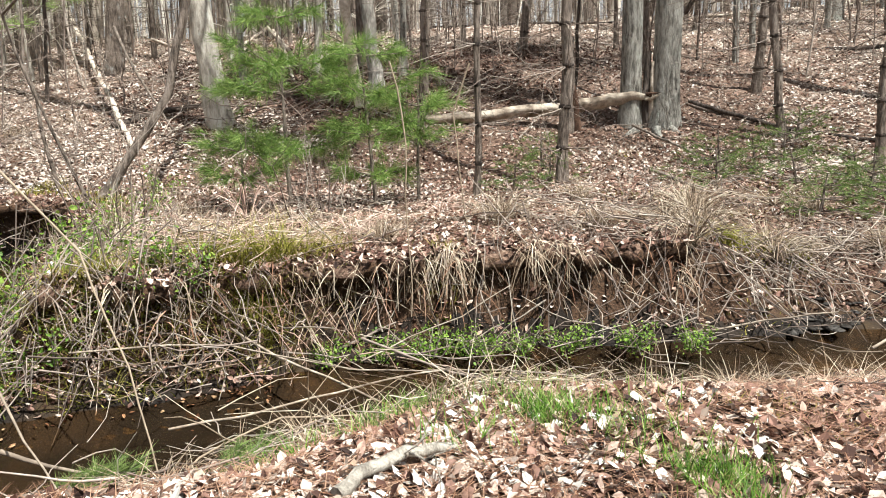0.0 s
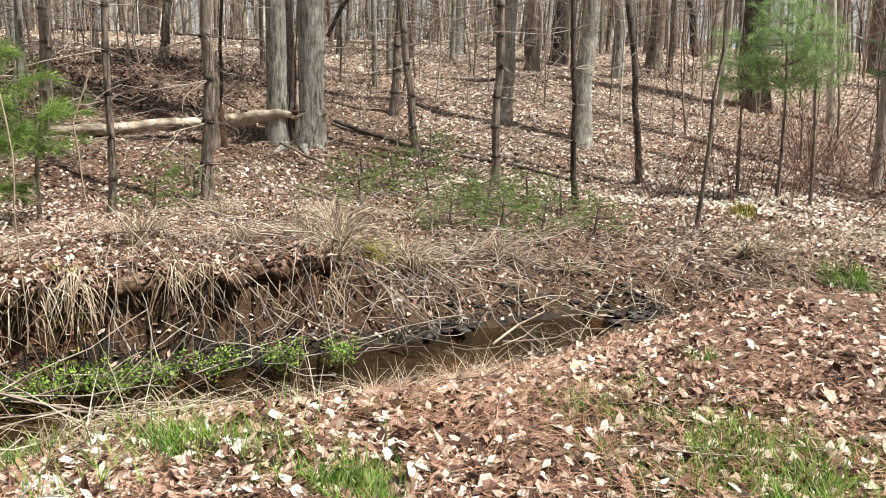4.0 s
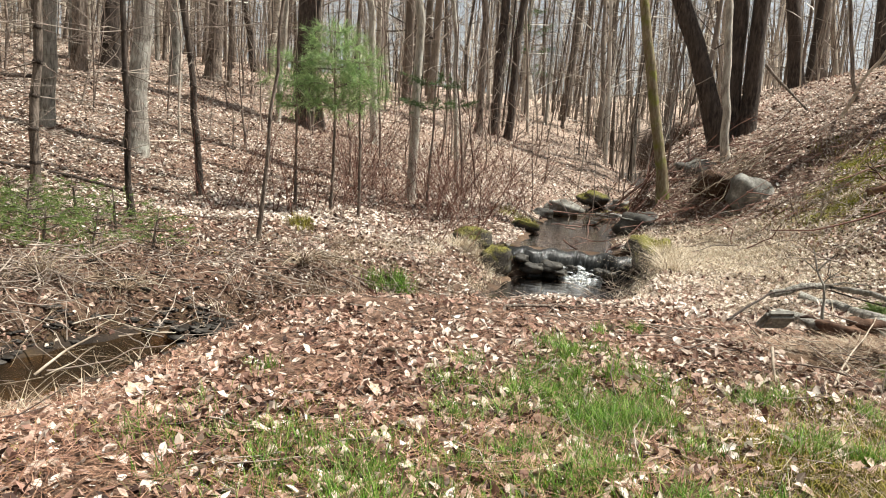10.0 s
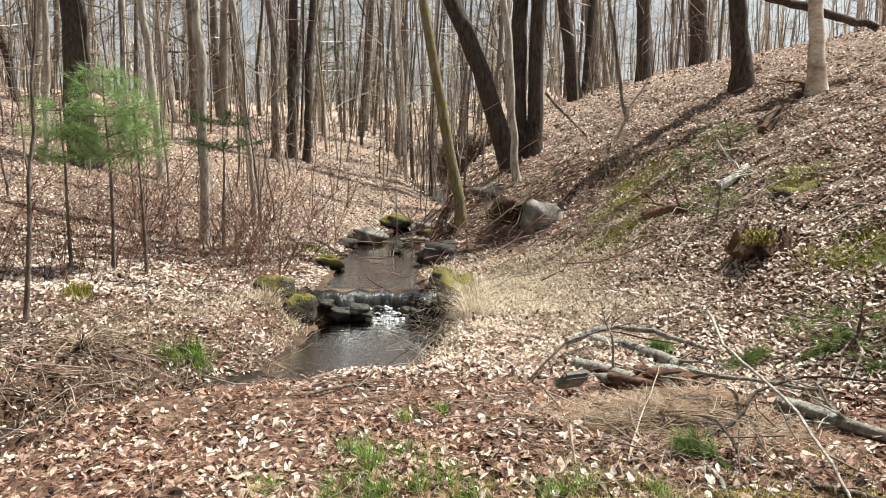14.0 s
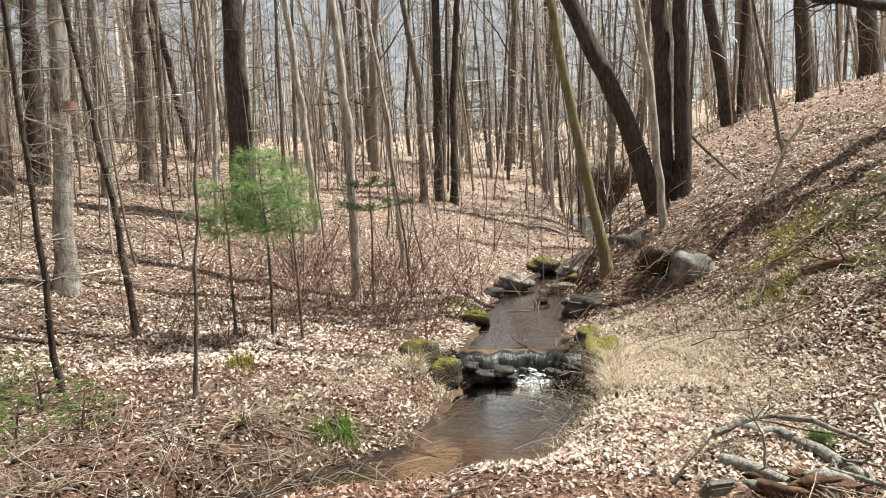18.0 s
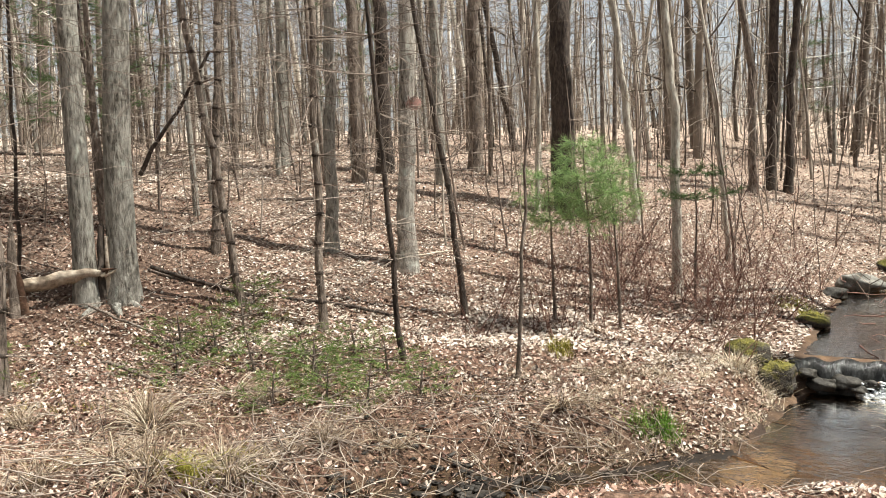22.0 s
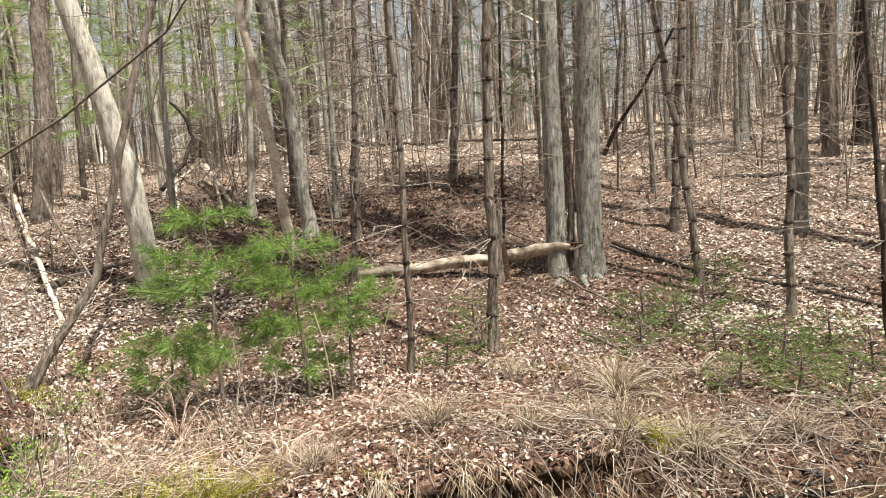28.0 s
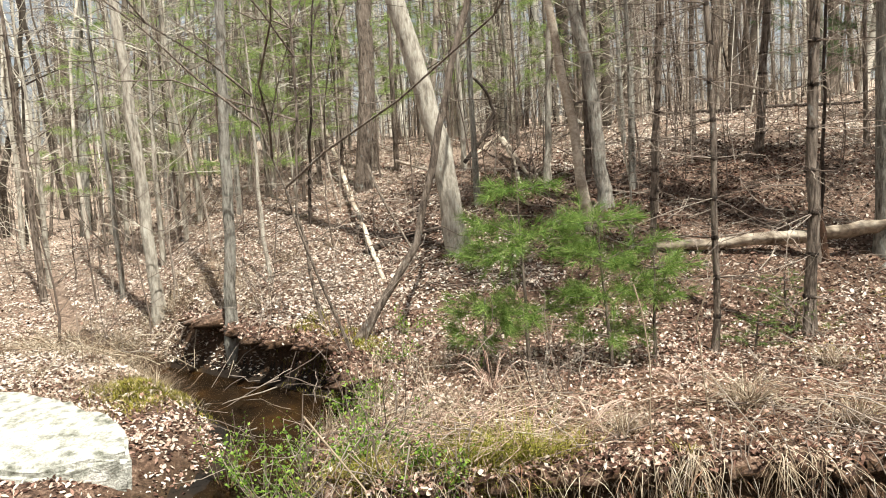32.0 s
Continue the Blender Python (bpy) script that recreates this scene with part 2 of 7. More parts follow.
M_MOSSROCK = mossy_stone("mossy_wet_stone")
M_MUD = mottled("black_mud", [(0.3, (0.012, 0.01, 0.008)), (0.5, (0.03, 0.025, 0.02)), (0.7, (0.09, 0.08, 0.07))], 6.0, 0.6, 40.0, 0.015)
# ---- the ground: a terrace and a wooded slope beyond the brook, a leafy bar on this side, a second slope ----
# the brook, downstream: x, y, half width, water level, width of the far bank's face, width of the near bank's
UPPER = [(-3.5, 45, 0.5, 1.9, 0.9, 0.9), (-0.6, 22, 0.3, 1.05, 0.8, 0.8), (0.2, 16, 0.3, 0.75, 0.6, 0.6), (-0.35, 13.6, 0.4, 0.56, 0.5, 0.5), (-0.95, 12, 0.5, 0.42, 0.5, 0.5),
         (-0.85, 9.6, 0.52, 0.37, 0.4, 0.45), (-0.8, 8.25, 0.55, 0.34, 0.4, 0.4), (-0.68, 7.85, 0.62, 0.08, 0.4, 0.22), (-0.67, 6.8, 0.65, 0.05, 0.5, 0.22),
         (-0.76, 6.2, 0.6, 0.05, 0.5, 0.4), (-0.98, 5.7, 0.5, 0.04, 0.7, 0.9)]
LOWER = [(-1.9, 5.0, 0.25, 0.02, 0.8, 0.9), (-2.85, 4.25, 0.22, 0.0, 0.7, 0.9), (-3.0, 3.4, 0.33, 0.0, 0.5, 1.3), (-3.12, 2.4, 0.36, 0.0, 0.35, 1.5),
         (-3.4, 1.4, 0.36, 0.0, 0.22, 1.1), (-3.45, 0.6, 0.4, 0.0, 0.2, 0.9), (-3.2, -0.4, 0.44, 0.0, 0.3, 1.1), (-3.25, -1.35, 0.42, 0.0, 0.35, 1.0),
         (-4.7, -1.65, 0.42, 0.0, 0.3, 0.7), (-6.0, -1.3, 0.48, 0.0, 0.3, 0.5), (-7.1, -1.65, 0.6, 0.0, 0.22, 0.5), (-8.0, -2.35, 0.45, 0.0, 0.25, 0.5),
         (-9.2, -3.5, 0.22, 0.0, 0.35, 0.5), (-11.0, -5.3, 0.12, 0.25, 2.5, 1.5), (-16, -8, 0.1, 1.0, 5.0, 5.0), (-45, -24, 0.1, 2.6, 14.0, 14.0)]
BROOK = np.array(UPPER + LOWER, float)


def brook_at(x, y):
    """Distance to the brook's middle line, which side (negative: the far bank), and its width, level and bank faces there."""
    best = np.full(x.shape, 1e9)
    side, att = np.zeros(x.shape), np.zeros(x.shape + (4,))
    for a, b in zip(BROOK[:-1], BROOK[1:]):
        d = b[:2] - a[:2]
        k = np.clip(((x - a[0]) * d[0] + (y - a[1]) * d[1]) / (d @ d), 0, 1)
        dx, dy = x - a[0] - k * d[0], y - a[1] - k * d[1]
        r = np.hypot(dx, dy)
        m = r < best
        best = np.where(m, r, best)
        side = np.where(m, d[0] * (y - a[1]) - d[1] * (x - a[0]), side)
        att = np.where(m[..., None], a[2:] + k[..., None] * (b - a)[2:], att)
    best = best + 0.055 * waves(x, y, 0.75, 21) + 0.03 * waves(x, y, 0.26, 22)
    return best, np.sign(side), att


def smooth(e0, e1, v):
    k = np.clip((v - e0) / (e1 - e0), 0, 1)
    return k * k * (3 - 2 * k)


def soft(v, w):
    return w * np.logaddexp(0, v / w)


WAVES = {}


def waves(x, y, scale, seed):
    """Cheap smooth relief between -1 and 1."""
    if seed not in WAVES:
        WAVES[seed] = np.random.RandomState(seed).uniform(0, 6.28, (6, 2))
    out = 0 * x
    for n, (a, p) in enumerate(WAVES[seed]):
        f = (0.6 + 0.35 * n) / scale
        out = out + np.sin((x * np.cos(a) + y * np.sin(a)) * f * 6.28 + p + 1.3 * np.sin((x * np.sin(a) - y * np.cos(a)) * f * 3.1 + p))
    return out / 6


def ground(x, y):
    x, y = np.asarray(x, float), np.asarray(y, float)
    d, side, att = brook_at(x, y)
    hw, lev, far_face, near_face = np.moveaxis(att, -1, 0)
    s = -0.9 * x + 0.4 * y
    rise = soft(s - 7.3, 0.4) * 0.4
    hill = 3.6 * (1 - np.exp(-rise / 3.6)) * (1 - 0.25 * smooth(22, 60, s))
    valley = 0.045 * soft(y - 8, 1.0) * (1 - smooth(40, 120, y))
    low = smooth(2.4, 3.6, y) * smooth(10, 8, y)
    far = 0.52 - 0.2 * low * smooth(2.2, 0.6, d - hw) + hill + 0.6 * valley
    u = x + 0.33 * (np.minimum(y, 13) - 8) + 0.08 * np.maximum(y - 13, 0)
    slope = soft(u - 0.9, 0.25) * 0.66 + 0.35 * smooth(9.0, 10.6, y) * smooth(-0.5, 0.3, x)
    near = 0.44 + 4.6 * (1 - np.exp(-slope / 4.6)) * smooth(-3, 3, y) + valley
    near = near + 0.07 * smooth(1.0, 2.2, u) * waves(x, y, 0.9, 31)
    near = near - 0.12 * smooth(-1.5, -2.6, x) * smooth(5, 3, y) + 0.02 * np.exp(-((x + 0.3) ** 2 + (y - 3.6) ** 2) / 0.6)
    h = np.where(side < 0, far, near)
    h = np.where(d > 14, 0.5 * (far + near) + 0.5 * np.abs(far - near), h)
    face = np.where(side < 0, far_face, near_face)
    k = smooth(0, 1, (d - hw) / face)
    bed = lev - 0.16 * smooth(hw + 0.02, hw * 0.5, d)
    h = bed + (h - bed) * k
    dry = smooth(0.0, 0.5, d - hw)
    h = h + 6 * smooth(38, 120, np.hypot(x, y)) + 4 * smooth(60, 200, np.hypot(x, y)) * waves(x, y, 90, 8)
    return h + dry * (0.05 * waves(x, y, 1.7, 3) + 0.018 * waves(x, y, 0.45, 4) + 0.1 * smooth(6, 12, s) * waves(x, y, 4.0, 5))


# ---- kit: meshes from loose pieces ----
class Geo:
    """Gathers pieces with three or four corners a face and turns them into one mesh."""

    def __init__(self):
        self.v, self.f, self.n, self.thin = [], [], 0, {}

    def add(self, verts, faces):
        verts, faces = np.asarray(verts, float).reshape(-1, 3), np.asarray(faces, int)
        if faces.shape[1] == 3:
            faces = np.concatenate([faces, -np.ones((len(faces), 1), int) - self.n], 1)
        self.v.append(verts)
        self.f.append(faces + self.n)
        self.n += len(verts)
        return self

    def mesh(self, name, mat, smooth_faces=True):
        for (steps, sides), some in self.thin.items():
            stems(self, np.array([s[0] for s in some]), np.array([s[1] for s in some]), sides)
        me = bpy.data.meshes.new(name)
        v, f = np.concatenate(self.v), np.concatenate(self.f)
        keep = f >= 0
        count = keep.sum(1)
        me.vertices.add(len(v))
        me.vertices.foreach_set("co", v.astype(np.float32).ravel())
        me.loops.add(int(count.sum()))
        me.loops.foreach_set("vertex_index", f[keep].astype(np.int32))
        me.polygons.add(len(f))
        me.polygons.foreach_set("loop_start", np.r_[0, np.cumsum(count)[:-1]].astype(np.int32))
        me.polygons.foreach_set("use_smooth", np.full(len(f), smooth_faces))
        me.update(calc_edges=True)
        me.materials.append(mat)
        return me


def part(name, geo, mat, parent, label="", flat=False):
    ob = new(name, geo.mesh(name, mat, not flat))
    ob.parent = parent
    if label:
        ob["label"] = label
    return ob


def thing(name, geo, mat, label, category, group="", kind="", flat=False):
    return tagged(new(name, geo.mesh(name, mat, not flat)), label, category, group, kind)


def base(name, x, y, z, label, category, group=""):
    e = new(name)
    e.location = (x, y, z)
    e.empty_display_size = 0.1
    return tagged(e, label, category, group)


def gz(x, y):
    return float(ground(np.array([x]), np.array([y]))[0])


def tube(geo, pts, radii, sides=8, rough=0.0, close=True, seed=0):
    """A round stem along a line of points, with uneven bark."""
    pts = np.asarray(pts, float)
    radii = np.broadcast_to(np.asarray(radii, float), len(pts))
    if not close and not rough:
        geo.thin.setdefault((len(pts), sides), []).append((pts, radii))
        return
    t = np.gradient(pts, axis=0)
    t /= np.linalg.norm(t, axis=1, keepdims=True) + 1e-9
    ref = np.array([1.0, 0, 0]) if abs(t[:, 0]).mean() < 0.8 else np.array([0, 1.0, 0])
    a = np.cross(t, ref)
    a /= np.linalg.norm(a, axis=1, keepdims=True) + 1e-9
    b = np.cross(t, a)
    ang = np.arange(sides) / sides * 2 * np.pi
    r = radii[:, None] * np.ones(sides)
    if rough:
        q = np.random.RandomState(seed)
        r = r * (1 + rough * (np.sin(3 * ang + q.uniform(0, 6) + np.linspace(0, 3, len(pts))[:, None]) * 0.5 + q.uniform(-1, 1, r.shape) * 0.6))
    v = pts[:, None] + r[..., None] * (np.cos(ang)[None, :, None] * a[:, None] + np.sin(ang)[None, :, None] * b[:, None])
    n = len(pts)
    i, j = np.meshgrid(np.arange(n - 1), np.arange(sides), indexing="ij")
    k = (j + 1) % sides
    f = np.stack([i * sides + j, i * sides + k, (i + 1) * sides + k, (i + 1) * sides + j], -1).reshape(-1, 4)
    geo.add(v.reshape(-1, 3), f)
    if close and sides > 4:
        for row in (0, n - 1):
            ring = v[row]
            geo.add(np.r_[ring, [pts[row]]], [(c, (c + 1) % sides, sides) for c in range(sides)])


def stems(geo, lines, radii, sides):
    """Many thin stems at once: lines (n, steps, 3), radii (n, steps)."""
    n, m, _ = lines.shape
    t = lines[:, -1] - lines[:, 0]
    t /= np.linalg.norm(t, axis=1, keepdims=True) + 1e-9
    ref = np.where(np.abs(t[:, :1]) < 0.8, np.array([[1.0, 0, 0]]), np.array([[0, 1.0, 0]]))
    a = np.cross(t, ref)
    a /= np.linalg.norm(a, axis=1, keepdims=True) + 1e-9
    b = np.cross(t, a)
    ang = np.arange(sides) / sides * 2 * np.pi
    ring = np.cos(ang)[None, :, None] * a[:, None] + np.sin(ang)[None, :, None] * b[:, None]
    v = lines[:, :, None] + radii[:, :, None, None] * ring[:, None]
    i, j = np.meshgrid(np.arange(m - 1), np.arange(sides), indexing="ij")
    k = (j + 1) % sides
    f = np.stack([i * sides + j, i * sides + k, (i + 1) * sides + k, (i + 1) * sides + j], -1).reshape(-1, 4)
    geo.add(v.reshape(-1, 3), (f[None] + (np.arange(n) * m * sides)[:, None, None]).reshape(-1, 4))


def bend(p, q, rng, steps=5, wob=0.1):
    """A crooked line from p to q."""
    p, q = np.asarray(p, float), np.asarray(q, float)
    k = np.linspace(0, 1, steps)[:, None]
    off = rng.normal(0, 1, (steps, 3)) * wob * np.linalg.norm(q - p) / steps
    off[0] = 0
    return p + k * (q - p) + np.cumsum(off, 0) * np.linspace(0, 1, steps)[:, None]


def twigs(geo, start, way, length, radius, rng, depth=2, sides=4, droop=0.0):
    """A limb that forks into thinner ones."""
    way = np.asarray(way, float) / np.linalg.norm(way)
    end = np.asarray(start) + way * length + np.array([0, 0, -droop * length])
    line = bend(start, end, rng, 5, 0.35)
    tube(geo, line, np.linspace(radius, radius * 0.45, 5), sides, close=False)
    if depth > 0:
        for n in range(3 if depth > 1 else 4):
            k = rng.randint(1, 5)
            w = way + rng.normal(0, 0.55, 3)
            twigs(geo, line[k], w, length * rng.uniform(0.4, 0.65), radius * 0.5, rng, depth - 1, 3, droop)


def blob(geo, centre, size, rng, rings=9, sides=14, rough=0.12, squash_down=0.6):
    """A boulder: an uneven rounded lump."""
    q = rng.uniform(0, 6.28, 8)
    th, ph = np.meshgrid(np.linspace(0, np.pi, rings), np.arange(sides) / sides * 2 * np.pi, indexing="ij")
    d = np.stack([np.sin(th) * np.cos(ph), np.sin(th) * np.sin(ph), np.cos(th)], -1)
    r = 1 + rough * (np.sin(3 * d[..., 0] * 2 + q[0]) + np.sin(4 * d[..., 1] + q[1]) + np.sin(5 * d[..., 2] + 3 * d[..., 0] + q[2]) + 0.6 * np.sin(9 * d[..., 0] + 7 * d[..., 1] + q[3]))
    r = r + rng.uniform(-1, 1, r.shape) * rough * 0.35
    r[0], r[-1] = r[0].mean(), r[-1].mean()
    d = np.sign(d) * np.abs(d) ** 0.8
    v = d * r[..., None] * np.asarray(size)
    v[..., 2] = np.where(v[..., 2] < 0, v[..., 2] * squash_down, v[..., 2])
    i, j = np.meshgrid(np.arange(rings - 1), np.arange(sides), indexing="ij")
    k = (j + 1) % sides
    geo.add((v + np.asarray(centre)).reshape(-1, 3), np.stack([i * sides + j, (i + 1) * sides + j, (i + 1) * sides + k, i * sides + k], -1).reshape(-1, 4))


def blades(geo, x, y, z, height, width, lean, rng, segs=3, curl=0.6, heading=None):
    """Grass: one curved ribbon a blade."""
    n = len(x)
    height, width, lean = (np.broadcast_to(np.asarray(v, float), n) for v in (height, width, lean))
    a = rng.uniform(0, 2 * np.pi, n) if heading is None else heading
    face = a + np.pi / 2 + rng.normal(0, 0.5, n)
    k = np.linspace(0, 1, segs + 1)
    out = height[:, None] * (lean[:, None] * k + curl * lean[:, None] * k**2)
    up = height[:, None] * (k - 0.35 * curl * np.minimum(lean[:, None], 1.5) * k**2)
    cx, cy, cz = x[:, None] + np.cos(a)[:, None] * out, y[:, None] + np.sin(a)[:, None] * out, z[:, None] + up
    w = width[:, None] * (1 - 0.85 * k) * 0.5
    sx, sy = np.cos(face)[:, None] * w, np.sin(face)[:, None] * w
    v = np.stack([np.stack([cx - sx, cy - sy, cz], -1), np.stack([cx + sx, cy + sy, cz], -1)], 2).reshape(n, -1, 3)
    m = 2 * (segs + 1)
    f = np.array([(2 * s, 2 * s + 1, 2 * s + 3, 2 * s + 2) for s in range(segs)])
    geo.add(v.reshape(-1, 3), (f[None] + (np.arange(n) * m)[:, None, None]).reshape(-1, 4))


def leaves(geo, x, y, z, size, rng, tilt=0.5, lift=0.5):
    """Dead leaves: each a lobed, curled blade of six corners round a midrib."""
    n = len(x)
    size = np.broadcast_to(np.asarray(size, float), n)
    curl = rng.uniform(-0.25, 0.6, n)
    wide = rng.uniform(0.28, 0.5, n)
    loc = np.zeros((n, 6, 3))
    for c, (px, py) in enumerate([(0, 0), (0.3, 1), (0.7, 0.8), (1, 0), (0.7, -0.8), (0.3, -1)]):
        loc[:, c, 0] = px - 0.5 + rng.normal(0, 0.04, n)
        loc[:, c, 1] = py * wide * rng.uniform(0.6, 1.25, n) * 0.7
        loc[:, c, 2] = curl * (abs(py) * 0.4 + (px - 0.5) ** 2 * 0.8) + rng.normal(0, 0.05, n)
    loc *= size[:, None, None]
    yaw, p, r = rng.uniform(0, 6.283, n), rng.normal(0, tilt, n), rng.normal(0, tilt, n)
    cy, sy, cp, sp, cr, sr = np.cos(yaw), np.sin(yaw), np.cos(p), np.sin(p), np.cos(r), np.sin(r)
    rot = np.stack([np.stack([cy * cp, cy * sp * sr - sy * cr, cy * sp * cr + sy * sr], -1),
                    np.stack([sy * cp, sy * sp * sr + cy * cr, sy * sp * cr - cy * sr], -1),
                    np.stack([-sp, cp * sr, cp * cr], -1)], 1)
    v = np.einsum("nij,ncj->nci", rot, loc)
    v += np.stack([x, y, z + lift * size * (np.abs(np.sin(p)) + 0.12)], -1)[:, None]
    f = np.array([(0, 3, 2, 1), (0, 5, 4, 3)])
    geo.add(v.reshape(-1, 3), (f[None] + (np.arange(n) * 6)[:, None, None]).reshape(-1, 4))


def sector(n, rng, yaw0, yaw1, r0, r1, power=1.0):
    """Places strewn over a sector of the plan, thinning out with distance."""
    a = np.radians(rng.uniform(yaw0, yaw1, n))
    r = r0 * (r1 / r0) ** (rng.uniform(0, 1, n) ** power)
    return -np.sin(a) * r, np.cos(a) * r


def clear_of_water(x, y, margin=0.02):
    d, side, att = brook_at(x, y)
    return d > att[..., 0] + margin


# ---- terrain: one sheet, fine near the brook and coarse towards the horizon ----
def axis(lo, hi, step, reach, grow=1.16):
    mid = np.arange(lo, hi, step)
    out, s = [], step
    while sum(out) < reach:
        s *= grow
        out.append(s)
    far = np.cumsum(out)
    return np.r_[(lo - far)[::-1], mid, mid[-1] + far]


gx, gy = np.meshgrid(axis(-10, 5, 0.06, 600), axis(-4, 13, 0.06, 600), indexing="ij")
gh = ground(gx, gy)
gi, gj = np.meshgrid(np.arange(gx.shape[0] - 1), np.arange(gx.shape[1] - 1), indexing="ij")
row = gx.shape[1]
sheet = Geo().add(np.stack([gx, gy, gh], -1), np.stack([gi * row + gj, (gi + 1) * row + gj, (gi + 1) * row + gj + 1, gi * row + gj + 1], -1).reshape(-1, 4))


def ground_material():
    m, n, l, b = start_mat("forest_floor", 0.95)
    f1, f2, f3 = noise_node(n, l, 1.3, 5), noise_node(n, l, 22.0, 6, None, 0.75), noise_node(n, l, 75.0, 3)
    col = ramp_node(n, l, f2, [(0.34, (0.018, 0.012, 0.009)), (0.47, (0.08, 0.047, 0.032)), (0.58, (0.2, 0.125, 0.088)), (0.7, (0.42, 0.32, 0.24))])
    col = mix_node(n, l, ramp_node(n, l, f1, [(0.4, (0, 0, 0)), (0.7, (0.5, 0.5, 0.5))]), col, (0.17, 0.1, 0.07))
    # far slopes' sunlit brightness put into the colour: litter paler from 8 m out
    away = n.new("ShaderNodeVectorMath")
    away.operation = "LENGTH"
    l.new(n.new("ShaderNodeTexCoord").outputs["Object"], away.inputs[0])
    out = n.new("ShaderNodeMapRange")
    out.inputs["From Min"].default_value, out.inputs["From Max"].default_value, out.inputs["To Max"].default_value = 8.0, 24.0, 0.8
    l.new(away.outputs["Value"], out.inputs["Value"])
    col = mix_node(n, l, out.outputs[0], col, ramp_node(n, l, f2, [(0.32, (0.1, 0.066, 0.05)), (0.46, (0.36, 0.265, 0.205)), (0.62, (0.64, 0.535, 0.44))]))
    sep = n.new("ShaderNodeSeparateXYZ")
    l.new(n.new("ShaderNodeTexCoord").outputs["Object"], sep.inputs[0])
    wet = n.new("ShaderNodeMapRange")
    wet.inputs["From Min"].default_value, wet.inputs["From Max"].default_value = 0.02, 0.2
    l.new(sep.outputs["Z"], wet.inputs["Value"])
    silt = ramp_node(n, l, f3, [(0.3, (0.01, 0.006, 0.004)), (0.6, (0.06, 0.036, 0.016))])
    col = mix_node(n, l, wet.outputs[0], silt, col)
    up = n.new("ShaderNodeSeparateXYZ")
    l.new(n.new("ShaderNodeNewGeometry").outputs["True Normal"], up.inputs[0])
    steep = n.new("ShaderNodeMapRange")
    steep.inputs["From Min"].default_value, steep.inputs["From Max"].default_value = 0.5, 0.75
    l.new(up.outputs["Z"], steep.inputs["Value"])
    earth = ramp_node(n, l, f3, [(0.35, (0.025, 0.015, 0.009)), (0.65, (0.1, 0.055, 0.03))])
    l.new(mix_node(n, l, steep.outputs[0], earth, col), b.inputs["Base Color"])
    bump(n, l, b, f2, 1.0, 0.03)
    return m


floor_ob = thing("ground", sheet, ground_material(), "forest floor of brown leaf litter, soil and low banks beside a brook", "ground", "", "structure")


# ---- the brook's water ----
def ribbon(rows, steps):
    rows = np.asarray(rows, float)
    k = np.linspace(0, len(rows) - 1, steps)
    return np.stack([np.interp(k, np.arange(len(rows)), rows[:, c]) for c in range(rows.shape[1])], -1)


def water_sheet(rows, steps, extra=0.35, across=13):
    r = ribbon(rows, steps)
    t = np.gradient(r[:, :2], axis=0)
    t /= np.linalg.norm(t, axis=1, keepdims=True)
    side = np.stack([-t[:, 1], t[:, 0]], -1)
    w = np.linspace(-1, 1, across)
    xy = r[:, None, :2] + side[:, None] * (w[None, :, None] * (r[:, 2] + extra)[:, None, None])
    z = r[:, None, 3] + 0 * w[None] - 0.012
    v = np.concatenate([xy, z[..., None]], -1)
    i, j = np.meshgrid(np.arange(steps - 1), np.arange(across - 1), indexing="ij")
    return v, np.stack([i * across + j, i * across + j + 1, (i + 1) * across + j + 1, (i + 1) * across + j], -1).reshape(-1, 4)


def water_material():
    m, n, l, b = start_mat("brown_stream_water", 0.06)
    f1, f2 = noise_node(n, l, 13.0, 3, (0.7, 1.0, 1.0)), noise_node(n, l, 2.0, 3)
    b.inputs["Base Color"].default_value = (0.48, 0.32, 0.16, 1)
    b.inputs["Transmission Weight"].default_value, b.inputs["IOR"].default_value = 1.0, 1.06
    b.inputs["Specular IOR Level"].default_value = 0.5
    bump(n, l, b, f1, 0.35, 0.02)
    return m


M_WATER = water_material()
def level_sheet(edge, height):
    """A sheet over the level reach of the brook, out to a little past its edge."""
    sx, sy = np.arange(-9.6, -2.2, 0.05), np.arange(-4.4, 4.3, 0.05)
    px, py = np.meshgrid(sx, sy, indexing="ij")
    d, side, att = brook_at(px, py)
    ok = (d < att[..., 0] + edge) & (att[..., 1] < 0.004)
    cell = ok[:-1, :-1] | ok[1:, :-1] | ok[:-1, 1:] | ok[1:, 1:]
    i, j = np.nonzero(cell)
    m = len(sy)
    return Geo().add(np.stack([px, py, height(px, py)], -1).reshape(-1, 3), np.stack([i * m + j, (i + 1) * m + j, (i + 1) * m + j + 1, i * m + j + 1], -1))


